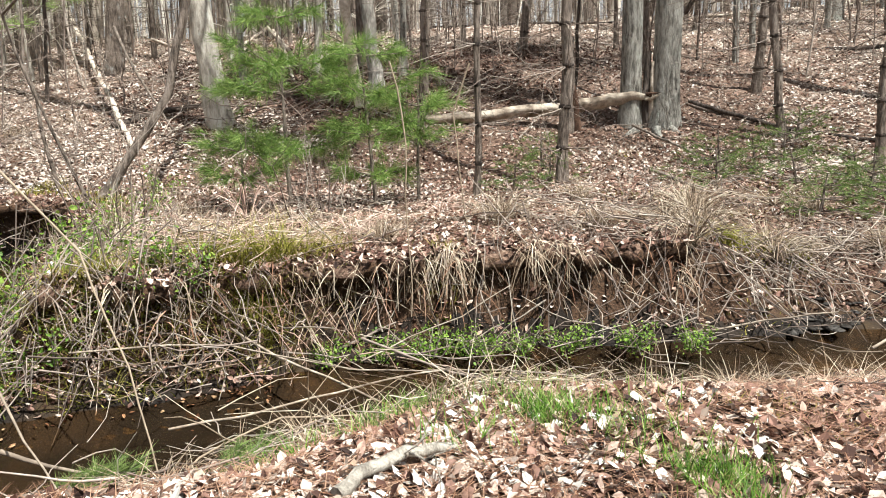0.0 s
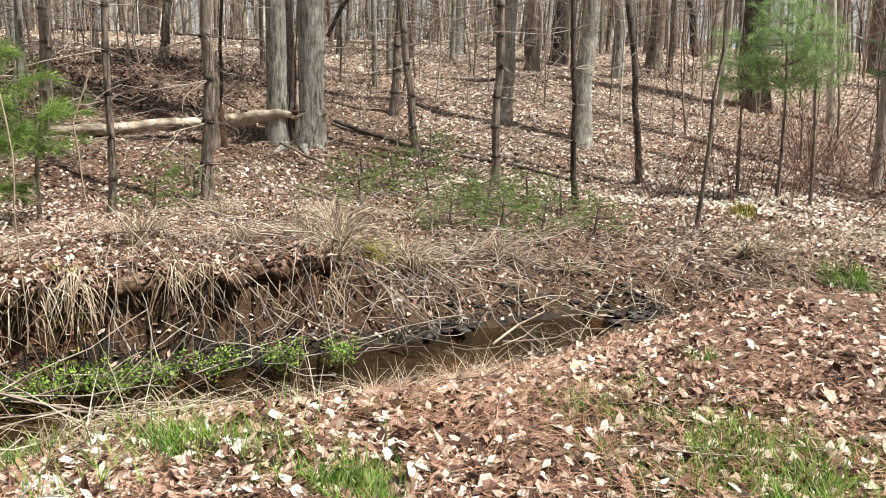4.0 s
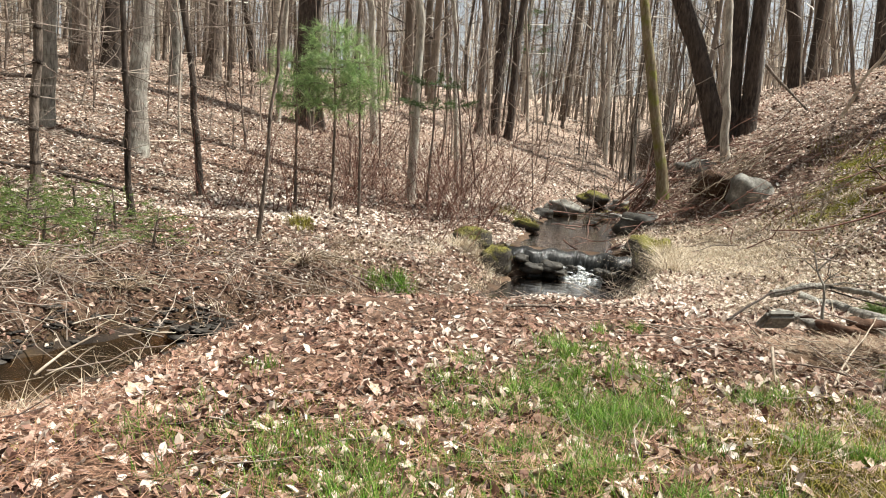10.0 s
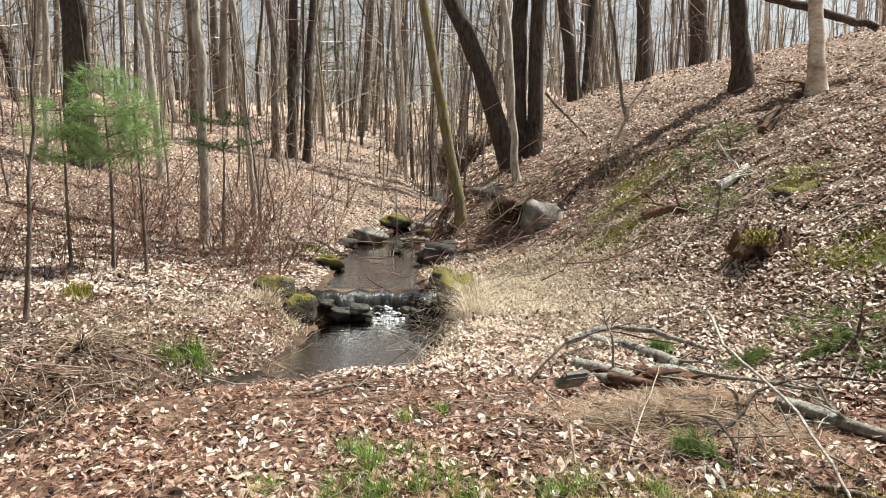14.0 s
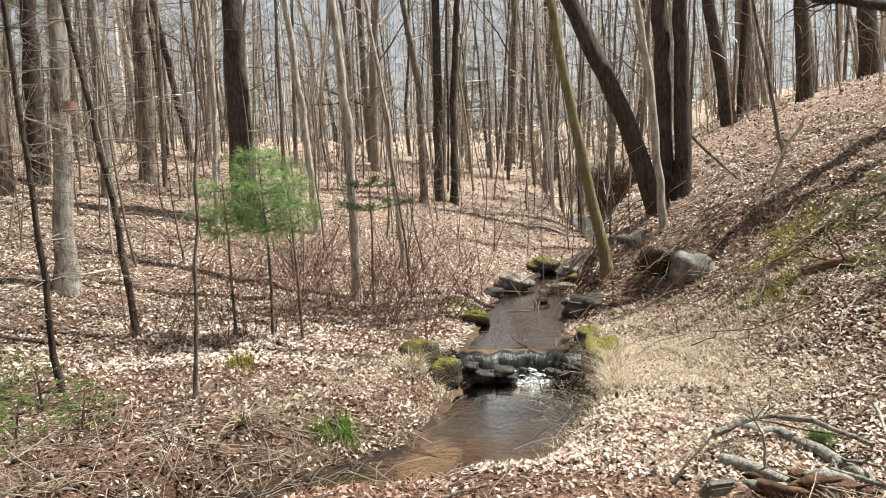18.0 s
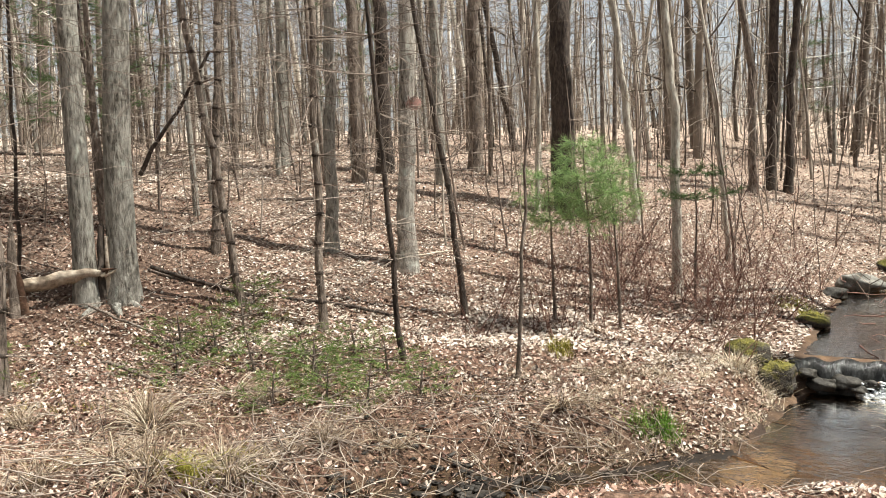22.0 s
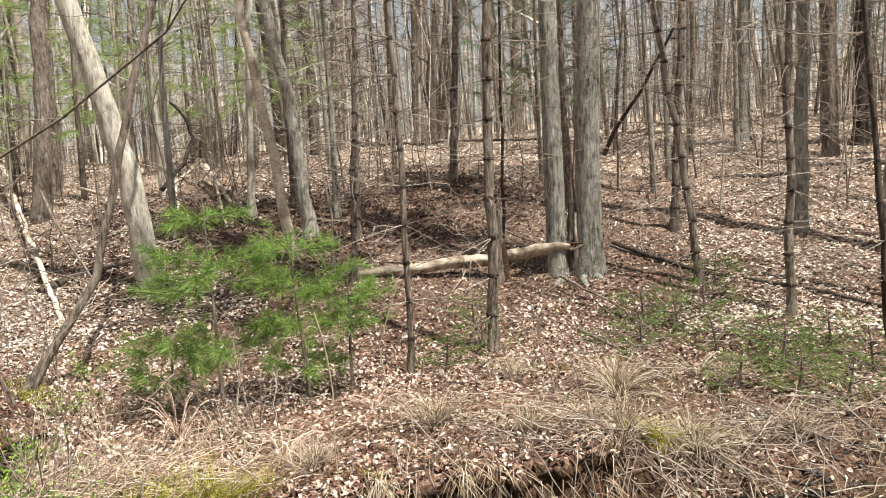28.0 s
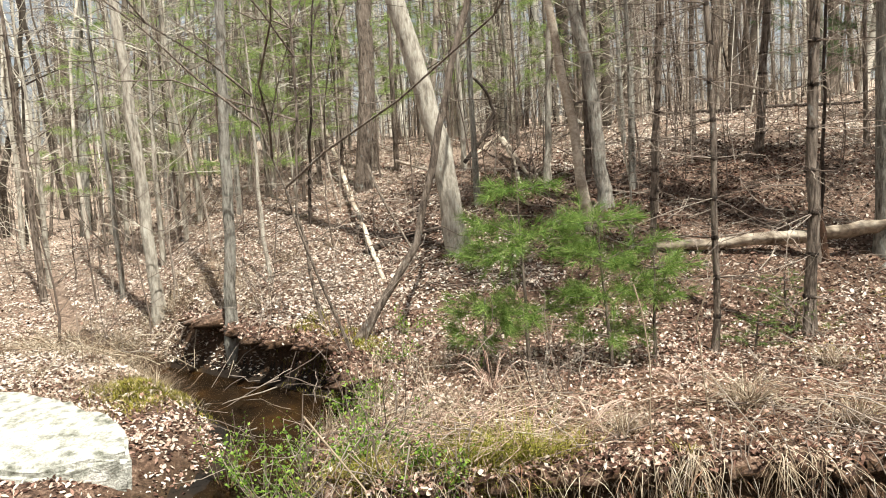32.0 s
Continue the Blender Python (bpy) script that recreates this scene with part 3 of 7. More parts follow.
def bed(rows, steps, mat, label):
    """The brook's bed: silt a little proud of the soil."""
    r = ribbon(rows, steps)
    t = np.gradient(r[:, :2], axis=0)
    t /= np.linalg.norm(t, axis=1, keepdims=True)
    side = np.stack([-t[:, 1], t[:, 0]], -1)
    w = np.linspace(-1, 1, 21)
    edge = 0.04 + 0.05 * waves(r[:, 0], r[:, 1], 0.6, 12)
    xy = r[:, None, :2] + side[:, None] * (w[None, :, None] * (r[:, 2] + edge)[:, None, None])
    v = np.concatenate([xy, bed_height(xy[..., 0], xy[..., 1])[..., None]], -1)
    i, j = np.meshgrid(np.arange(steps - 1), np.arange(20), indexing="ij")
    return thing("stream_bed", Geo().add(v.reshape(-1, 3), np.stack([i * 21 + j, i * 21 + j + 1, (i + 1) * 21 + j + 1, (i + 1) * 21 + j], -1).reshape(-1, 4)), mat, label, "stream bed", "", "structure")


def bed_height(x, y):
    return ground(x, y) + 0.009 + 0.012 * waves(x, y, 0.3, 13)


for rows, steps in ((BROOK[1:7], 140), (BROOK[7:13], 110)):
    v, f = water_sheet(rows, steps)
    thing("water", Geo().add(v.reshape(-1, 3), f), M_WATER, "shallow clear brown stream water over a silty bed", "water", "", "structure").visible_shadow = False
thing("water", level_sheet(0.3, lambda x, y: 0 * x - 0.015), M_WATER, "dark clear stream water under the undercut bank", "water", "", "structure").visible_shadow = False
M_BED = mottled("stream_silt", [(0.42, (0.008, 0.005, 0.003)), (0.58, (0.024, 0.014, 0.007)), (0.76, (0.1, 0.06, 0.02))], 1.6, 0.8, 70.0, 0.012)
M_BROWNBED = mottled("brown_stream_gravel", [(0.4, (0.03, 0.017, 0.01)), (0.56, (0.085, 0.05, 0.028)), (0.74, (0.2, 0.125, 0.07))], 2.2, 0.8, 60.0, 0.015)
bed(BROOK[1:11], 250, M_BROWNBED, "reddish-brown gravelly bed of the upper brook")
bed(BROOK[10:13], 70, M_BED, "dark silty bed of the pool's outlet")
thing("stream_bed", level_sheet(0.05, bed_height), M_BED, "dark silty bed of the lower brook", "stream bed", "", "structure")


# ---- trees ----
def trunk_line(pts, top, rng):
    """Continues a stem upwards to its full height, with slight crookedness."""
    pts = [np.asarray(p, float) for p in pts]
    way = pts[-1] - pts[-2]
    way = way / np.linalg.norm(way)
    while pts[-1][2] < top:
        way = way + rng.normal(0, 0.03, 3)
        way[:2] *= 0.9
        way /= np.linalg.norm(way)
        pts.append(pts[-1] + way * 0.9)
    out = [pts[0]]
    for a, b in zip(pts[:-1], pts[1:]):
        n = max(2, int(np.linalg.norm(b - a) / 0.3))
        for k in range(1, n + 1):
            out.append(a + (b - a) * k / n)
    return np.array(out)


def tufts(geo, at, way, rng, n=28, length=0.1, width=0.0018, spread=0.6):
    """Needle tufts, each a brush of fine needles round a shoot."""
    at, way = np.asarray(at, float), np.asarray(way, float)
    m = len(at)
    d = way[:, None] + rng.normal(0, spread, (m, n, 3))
    d /= np.linalg.norm(d, axis=-1, keepdims=True)
    ln = length * rng.uniform(0.6, 1.1, (m, n, 1))
    p = at[:, None] - way[:, None] * rng.uniform(0, 0.06, (m, n, 1))
    tip = p + d * ln
    tip[..., 2] -= 0.12 * ln[..., 0]
    s = np.cross(d, rng.normal(0, 1, (m, n, 3)))
    s = s / np.linalg.norm(s, axis=-1, keepdims=True) * width
    v = np.stack([p - s, p + s, tip], 2).reshape(-1, 3)
    geo.add(v, np.arange(len(v)).reshape(-1, 3))


def tree(name, pts, r, mat, label, top=13.0, flare=1.3, crown=True, dead=0, sides=12, category="tree", group="woodland trees", rough=0.06, seed=1, evergreen=False, spread=1.0):
    """A standing tree on its foot: trunk, bare crown, and dead side twigs where the stem has them."""
    rng = np.random.RandomState(seed)
    foot = np.array(pts[0], float)
    foot[2] = gz(foot[0], foot[1]) - 0.05
    e = base(name, foot[0], foot[1], foot[2] + 0.05, label, category, group)
    line = trunk_line([(0, 0, -0.35), (0, 0, -0.02)] + [np.asarray(p, float) - foot - (0, 0, 0.05) for p in pts[1:]], top, rng)
    line[1:-1, :2] += rng.normal(0, 0.012, (len(line) - 2, 2))
    h = line[:, 2]
    rad = r * (1 - 0.8 * np.clip(h / (top + 1), 0, 1)) * (1 + (flare - 1) * np.exp(-np.clip(h, 0, None) / (1.6 * r + 0.05)))
    g = Geo()
    tube(g, line, rad, sides, rough, True, seed)
    trunk = part("trunk", g, mat, e)
    if dead:
        g = Geo()
        for z in np.arange(0.5, min(top, 7.0), dead):
            k = int(np.argmin(abs(h - z)))
            for n in range(rng.randint(4, 8)):
                a = rng.uniform(0, 6.28)
                ln = rng.uniform(0.15, 0.75) * (1 + 0.35 * min(z, 4))
                twigs(g, line[k], (math.cos(a), math.sin(a), rng.uniform(-0.25, 0.35)), ln, 0.003 + r * 0.04, rng, 1 if ln > 0.3 else 0, 4, 0.1)
        rings = Geo()
        for z in np.arange(0.3, min(top, 6.0), dead * 0.9):
            k = int(np.argmin(abs(h - z - rng.uniform(-0.05, 0.05))))
            if 0 < k < len(line) - 1:
                c, w = line[k], (line[k + 1] - line[k - 1]) / np.linalg.norm(line[k + 1] - line[k - 1])
                tube(rings, [c - w * 0.022, c - w * 0.008, c + w * 0.008, c + w * 0.022], rad[k] * np.array([0.98, 1.16, 1.16, 0.98]), 10, 0.12, True, k)
        tagged(part("bark_ring", rings, B_DARK, trunk, "dark rings of old branch whorls"), kind="stuff")
        tagged(part("twig_growth", g, M_TWIG, e), kind="stuff")
    # live crown above the view, added where its shade should fall on the slope
    if evergreen:
        g, at, way = Geo(), [], []
        for z in np.arange(min(6.0, top - 3.0), top - 0.1, 0.5):
            c = line[int(np.argmin(abs(h - z)))]
            for n in range(5):
                a, ln = rng.uniform(0, 6.28), rng.uniform(0.6, 1.0) * (0.35 + 0.24 * (top - z)) * spread
                d = np.array([math.cos(a), math.sin(a), rng.uniform(-0.1, 0.3)])
                tube(g, bend(c, c + d * ln, rng, 4, 0.15), [0.018, 0.013, 0.008, 0.003], 4, close=False)
                for k in rng.uniform(0.25, 1.0, 9):
                    w = d + rng.normal(0, 0.5, 3)
                    at.append(c + d * ln * k + rng.normal(0, 0.08, 3))
                    way.append(w / np.linalg.norm(w))
        tagged(part("branchwork", g, B_BROWN, e), kind="stuff")
        g = Geo()
        tufts(g, at, way, rng, 14, 0.26, 0.006)
        tagged(part("needles", g, M_HEMLOCK, e), kind="stuff")
    elif crown:
        g = Geo()
        for n in range(5):
            k = rng.randint(int(len(line) * 0.55), len(line))
            a = rng.uniform(0, 6.28)
            twigs(g, line[k], (math.cos(a), math.sin(a), rng.uniform(0.3, 1.1)), rng.uniform(1.2, 3.2), max(0.012, rad[k] * 0.42), rng, 2, 4)
        tagged(part("crown", g, mat, e), kind="stuff")
    return e


tree('tree', [(-9.88, 0.3, 1.15), (-9.88, 0.13, 2.56), (-9.9, -0.33, 4.52)], 0.145, B_PALE, "leaning tree with pale upper bark and a grey-brown foot", flare=1.25, seed=18)
tree('sapling', [(-7.53, -0.86, 0.55), (-7.58, -0.23, 1.48), (-7.6, 0.03, 2.6), (-7.64, 0.41, 3.85)], 0.04, B_BROWN, "slender crooked grey-brown sapling on the bank", flare=1.6, seed=25)
tree('dead_tree', [(-11.8, 1.83, 1.86), (-11.79, 1.91, 3.15), (-11.78, 1.98, 4.4)], 0.06, B_PALE, "pale barkless standing dead stem", top=4.5, crown=False, seed=32)
tree('dead_tree', [(-9.76, 2.03, 1.34), (-9.8, 1.84, 2.69), (-9.85, 1.58, 4.58)], 0.073, M_WOOD, "leaning dead trunk of bare reddish wood", top=7, crown=False, seed=39)
tree('tree', [(-10.5, 2.44, 1.54), (-10.54, 2.27, 3.33), (-10.59, 2.05, 4.78)], 0.097, B_BEECH, "leaning tree with lichen-spotted grey bark", seed=46)
tree('tree', [(-21.18, 5.86, 3.57), (-21.13, 6.03, 5.95), (-21.11, 6.1, 7.5)], 0.296, B_BROWN, "large brown-barked tree on the crest of the slope", seed=53, sides=8)
tree('sapling', [(-8.64, 2.46, 1.07), (-8.61, 2.57, 2.71), (-8.58, 2.67, 4.31)], 0.038, B_BROWN, "thin straight conifer sapling with dead side twigs", dead=0.35, top=9, seed=60, evergreen=True)
tree('sapling', [(-6.21, 2.24, 0.5), (-6.2, 2.27, 2.14), (-6.21, 2.25, 3.71)], 0.03, B_BROWN, "thin conifer sapling with dead side twigs near the bank", dead=0.3, top=9, seed=67, evergreen=True)
tree('tree', [(-20.47, 7.99, 4.43), (-20.44, 8.08, 6.16), (-20.41, 8.14, 7.4)], 0.185, B_BROWN, "brown-barked tree beyond the crest", seed=74, sides=8)
tree('sapling', [(-12.07, 5.29, 2.2), (-12.02, 5.41, 3.74), (-11.97, 5.51, 5.24)], 0.067, B_BROWN, "slim brown-barked tree on the slope", dead=0.5, seed=81)
tree('tree', [(-6.29, 3.09, 0.57), (-6.27, 3.13, 1.99), (-6.24, 3.19, 3.76)], 0.05, B_BROWN, "straight young conifer with ringed brown bark", dead=0.32, top=11, seed=88, evergreen=True)
tree('sapling', [(-8.19, 4.22, 1.13), (-8.16, 4.27, 2.75), (-8.14, 4.32, 4.26)], 0.021, B_DARK, "thin dark sapling beside a broken snag", top=7, flare=1.1, seed=95)
tree('sapling', [(-6.63, 5.85, 0.89), (-6.78, 5.68, 2.64), (-6.91, 5.53, 4.0)], 0.045, B_BROWN, "leaning conifer sapling with dead side twigs", dead=0.32, top=9, seed=102, evergreen=True)
tree('sapling', [(-7.94, 6.57, 1.38), (-7.88, 6.65, 2.87), (-7.82, 6.72, 4.27)], 0.055, B_BROWN, "straight brown-barked young tree on the slope", dead=0.4, seed=109, evergreen=True)
tree('tree', [(-11.27, 10.97, 2.62), (-11.23, 11.01, 4.01), (-11.19, 11.05, 5.25)], 0.132, B_GREY, "grey-barked tree on the crest of the slope", seed=116)
tree('sapling', [(-5.62, 6.08, 0.64), (-5.61, 6.09, 2.19), (-5.6, 6.1, 3.7)], 0.045, B_BROWN, "straight conifer sapling with ringed bark", dead=0.3, top=10, seed=123, crown=False)
tree('tree', [(-7.02, 7.76, 1.31), (-6.99, 7.79, 2.75), (-6.96, 7.82, 4.1)], 0.088, B_GREY, "grey-barked tree with a mossy foot", seed=130)
tree('tree', [(-6.07, 8.13, 1.05), (-6.01, 8.18, 2.81), (-5.95, 8.23, 4.53)], 0.119, B_BEECH, "lichen-spotted grey tree with mossy roots and a faded red paint mark", flare=1.45, seed=137)
tree('sapling', [(-4.28, 5.72, 0.51), (-4.34, 5.68, 1.78), (-4.42, 5.61, 3.82)], 0.028, B_DARK, "thin leaning dark sapling", dead=0.35, crown=False, top=8, seed=144)
tree('sapling', [(-4.71, 7.44, 0.63), (-4.83, 7.36, 2.12), (-5.09, 7.19, 4.2)], 0.037, B_DARK, "thin leaning dark sapling with dead twigs", dead=0.4, crown=False, top=8, seed=151)
tree('tree', [(-9.35, 11.05, 2.21), (-9.35, 11.05, 4.09), (-9.35, 11.05, 5.63)], 0.121, B_BROWN, "brown-barked tree beyond the slope", seed=158)
tree('tree', [(-9.49, 11.97, 2.42), (-9.47, 11.99, 4.18), (-9.45, 12.0, 5.8)], 0.154, B_DARK, "dark-barked tree beyond the slope", seed=165)
tree('tree', [(-8.17, 12.03, 2.14), (-8.18, 12.02, 4.02), (-8.2, 12.01, 5.56)], 0.097, B_GREY, "grey tree on the slope", seed=172)
tree('tree', [(-8.47, 13.69, 2.41), (-8.44, 13.71, 4.18), (-8.42, 13.72, 5.87)], 0.144, B_BROWN, "brown-barked tree on the slope", seed=179)
tree('sapling', [(-9.35, 16.93, 2.9), (-9.62, 16.78, 4.56), (-9.92, 16.61, 6.61)], 0.086, B_DARK, "leaning dark stem among the far trees", seed=186, sides=8)
tree('sapling', [(-7.96, 15.54, 2.42), (-7.96, 15.54, 4.26), (-7.94, 15.55, 6.06)], 0.049, B_PALE, "slim pale stem at the slope foot", crown=False, seed=193, sides=8)
tree('pine', [(-5.73, 12.33, 1.57), (-5.81, 12.29, 2.77), (-5.8, 12.3, 3.8)], 0.211, B_DARK, "large dark furrowed pine trunk at the foot of the slope", flare=1.3, seed=200)
tree('birch', [(-3.08, 9.91, 0.58), (-3.06, 9.92, 2.34), (-3.17, 9.88, 4.25)], 0.064, B_PALE, "slender pale-barked tree among red shrubs", seed=207)
tree('birch', [(-4.65, 12.69, 1.34), (-4.78, 12.64, 3.19), (-4.95, 12.58, 5.01)], 0.068, B_PALE, "slim pale tree behind a young pine", seed=214)
tree('sapling', [(-3.02, 12.17, 0.79), (-3.16, 12.13, 3.0), (-3.38, 12.08, 4.63)], 0.042, B_PALE, "thin pale stem among red shrubs", seed=221)
tree('sapling', [(-3.18, 5.94, 0.41), (-3.14, 5.96, 1.17), (-3.07, 6.0, 2.22)], 0.019, B_BROWN, "very thin pale-brown sapling with a fork", top=3.2, crown=False, flare=1.2, seed=228)
tree('tree', [(-3.53, 17.38, 1.75), (-3.46, 17.4, 4.2), (-3.43, 17.4, 6.06)], 0.118, B_DARK, "dark stem in a clump beyond the shrubs", seed=235, sides=8)
tree('tree', [(-3.21, 17.55, 1.66), (-3.15, 17.56, 4.19), (-2.97, 17.6, 6.03)], 0.089, B_DARK, "dark stem in a clump beyond the shrubs", seed=242, sides=8)
tree('tree', [(-3.74, 16.77, 1.72), (-3.73, 16.77, 4.17), (-3.99, 16.71, 6.0)], 0.086, B_BROWN, "brown stem in a clump beyond the shrubs", seed=249, sides=8)
tree('tree', [(-2.7, 44.69, 2.2), (-2.73, 44.69, 6.85), (-2.85, 44.68, 11.44)], 0.274, B_DARK, "dark-barked tree up the valley", seed=256, sides=8)
tree('tree', [(0.2, 10.02, 0.88), (-0.03, 10.02, 2.17), (-0.42, 10.02, 4.16)], 0.069, B_YELLOW, "leaning tree with yellow mossy bark over the brook", flare=1.3, seed=263)
tree('tree', [(0.92, 11.38, 1.57), (0.46, 11.41, 2.98), (-0.16, 11.45, 4.41)], 0.138, B_DARK, "leaning dark-barked tree on the bank", flare=1.25, seed=270)
tree('sapling', [(0.93, 10.55, 1.43), (0.81, 10.56, 2.95), (0.67, 10.57, 4.12)], 0.052, B_PALE, "slim grey-white stem against dark trunks", seed=277)
tree('tree', [(1.03, 11.66, 1.69), (1.01, 11.66, 3.02), (1.0, 11.66, 4.29)], 0.128, B_DARK, "upright dark-barked tree on the bank", flare=1.25, seed=284)
tree('tree', [(1.26, 11.56, 1.79), (1.26, 11.56, 2.99), (1.26, 11.56, 4.23)], 0.115, B_DARK, "upright dark-barked tree beside its twin", flare=1.25, seed=291)
tree('tree', [(8.35, 54.32, 7.23), (7.83, 54.4, 10.0), (7.18, 54.5, 13.05)], 0.304, B_BROWN, "red-brown barked tree on the far slope", seed=298, sides=8)
tree('tree', [(3.91, 21.77, 3.96), (3.88, 21.78, 4.96), (3.83, 21.79, 6.02)], 0.198, B_BROWN, "brown-barked tree on the far slope", seed=305, sides=8)
tree('tree', [(5.31, 21.47, 4.3), (5.25, 21.49, 5.09), (5.16, 21.51, 5.99)], 0.199, B_BROWN, "brown-barked tree on the top of the slope", seed=312, sides=8)
tree('tree', [(6.59, 21.12, 4.49), (6.55, 21.13, 5.2), (6.5, 21.14, 5.94)], 0.249, B_DARK, "dark-barked tree on the top of the slope", seed=319, sides=8)
tree('tree', [(3.87, 10.56, 2.69), (3.83, 10.58, 3.2), (3.79, 10.59, 3.64)], 0.119, B_DARK, "dark-barked tree on the slope", flare=1.5, seed=326)
tree('dead_tree', [(4.36, 9.44, 2.54), (4.32, 9.46, 2.95), (4.28, 9.48, 3.41)], 0.093, M_WOOD, "grey barkless snag with a rotten foot on the slope", top=6, crown=False, flare=1.5, seed=333)
tree('birch', [(-10.69, -3.92, 0.33), (-10.66, -4.0, 2.65), (-10.63, -4.1, 4.77)], 0.087, B_PALE, "pale-barked tree leaning over the brook bend", flare=1.4, seed=340)
tree('tree', [(-8.88, -2.48, 0.3), (-8.9, -2.39, 2.5), (-8.93, -2.3, 4.29)], 0.069, B_GREY, "grey ringed trunk on the undercut bank", flare=1.5, seed=347)
tree('tree', [(-18.55, -8.17, 1.35), (-18.63, -7.98, 4.16), (-18.7, -7.81, 6.79)], 0.125, B_GREY, "grey tree on the lower slope", seed=354, sides=8)
tree('tree', [(-18.44, -6.06, 1.9), (-18.51, -5.85, 4.29), (-18.56, -5.67, 6.64)], 0.141, B_GREY, "grey tree beyond the brook bend", seed=361, sides=8)
tree('tree', [(-19.42, -7.53, 2.07), (-19.46, -7.41, 4.48), (-19.41, -7.55, 6.94)], 0.117, B_BROWN, "brown stem beyond the brook bend", seed=368, sides=8)
tree('birch', [(-23.25, -2.99, 3.24), (-23.25, -2.98, 5.58), (-23.25, -2.99, 7.55)], 0.185, B_PALE, "bright pale trunk beyond the slope", seed=375, sides=8)
tree('birch', [(-30.53, -2.95, 3.74), (-30.54, -2.81, 6.59), (-30.55, -2.72, 9.17)], 0.155, B_PALE, "bright pale slim trunk beyond the slope", seed=382, sides=8)
tree('tree', [(-15.31, -1.08, 2.3), (-15.32, -0.98, 4.02), (-15.32, -0.91, 5.65)], 0.121, B_BROWN, "pinkish-brown trunk at the foot of the slope", seed=389)
tree('sapling', [(-7.25, -0.91, 0.5), (-7.22, -1.28, 1.53), (-7.18, -1.62, 2.7)], 0.017, B_BROWN, "thin leaning grey sapling on the undercut bank", top=2.4, flare=1.2, seed=396)
tree('sapling', [(-8.43, -1.35, 0.58), (-8.41, -1.53, 1.81), (-8.42, -1.45, 3.53)], 0.02, B_BROWN, "thin upright sapling on the undercut bank", top=3.5, flare=1.2, dead=0.4, seed=403)
tree('sapling', [(-12.1, -1.93, 1.48), (-12.11, -1.82, 2.81), (-12.14, -1.66, 4.46)], 0.027, B_DARK, "thin dark sapling on the slope", top=4.5, flare=1.2, dead=0.4, seed=410)
tree('sapling', [(-10.11, -2.22, 0.87), (-10.1, -2.27, 1.78), (-10.1, -2.26, 2.82)], 0.03, B_PALE, "short pale stem at the slope foot", top=3, flare=1.2, crown=False, seed=417)
tree('sapling', [(-8.93, 2.33, 1.13), (-8.93, 2.34, 1.87), (-8.95, 2.25, 2.61)], 0.016, B_PALE, "thin pale whip beside the fallen log", top=2.1, flare=1.1, crown=False, seed=424)
tree('sapling', [(-9.84, 2.9, 1.45), (-9.82, 2.96, 2.77), (-9.8, 3.03, 4.19)], 0.041, B_BROWN, "slim brown-barked sapling on the slope", dead=0.4, seed=431)
tree('sapling', [(-13.17, 4.66, 2.39), (-13.17, 4.67, 4.01), (-13.15, 4.7, 5.5)], 0.047, B_BROWN, "slim sapling on the slope", dead=0.5, seed=438)
tree('tree', [(-16.24, 14.88, 3.88), (-16.12, 15.01, 5.69), (-16.05, 15.08, 7.35)], 0.136, B_GREY, "grey tree on the far crest", seed=445, sides=8)
tree('tree', [(-19.32, 10.49, 4.09), (-19.26, 10.59, 5.65), (-19.21, 10.69, 7.2)], 0.148, B_BROWN, "brown-barked tree beyond the crest", seed=452, sides=8)
tree('tree', [(-13.82, -1.15, 1.98), (-13.83, -0.99, 3.69), (-13.84, -0.91, 5.46)], 0.14, B_BROWN, "pinkish-brown trunk with a swollen mossy foot", seed=459)
tree('sapling', [(2.56, 11.34, 2.32), (2.44, 11.37, 2.8), (2.21, 11.42, 4.23)], 0.029, B_BROWN, "thin reddish stem on the slope", top=5, crown=False, seed=466)
tree('sapling', [(-6.04, 11.77, 1.58), (-5.97, 11.81, 3.76), (-6.0, 11.79, 5.04)], 0.044, B_PALE, "thin pale stem in the woods", seed=473)
tree('tree', [(-2.81, 46.23, 2.74), (-2.75, 46.23, 8.08), (-2.79, 46.23, 13.34)], 0.233, B_DARK, "dark slim tree up the valley", seed=480, sides=8)
tree('tree', [(2.98, 18.77, 3.19), (2.72, 18.81, 4.92), (2.46, 18.85, 6.5)], 0.158, B_DARK, "dark tree on the far slope", seed=487, sides=8)
tree('tree', [(4.33, 17.82, 3.55), (4.28, 17.83, 4.73), (4.24, 17.84, 6.2)], 0.153, B_DARK, "dark tree on the top of the slope", seed=494, sides=8)


# ---- leaf litter, needles, grass, twigs ----
def strewn(n, seed, yaw0, yaw1, r0, r1, power=1.0, water=0.03):
    rng = np.random.RandomState(seed)
    x, y = sector(n, rng, yaw0, yaw1, r0, r1, power)
    ok = clear_of_water(x, y, water)
    return x[ok], y[ok], rng


def patchy(x, y, scale, seed, lo, hi, rng):
    return rng.uniform(0, 1, len(x)) < smooth(lo, hi, waves(x, y, scale, seed))


def mossy(x, y):
    """Where the moss carpet lies: few leaves stay on it."""
    return smooth(1.15, 0.7, np.hypot((x - 1.2) / 0.95, (y - 2.35) / 0.75))


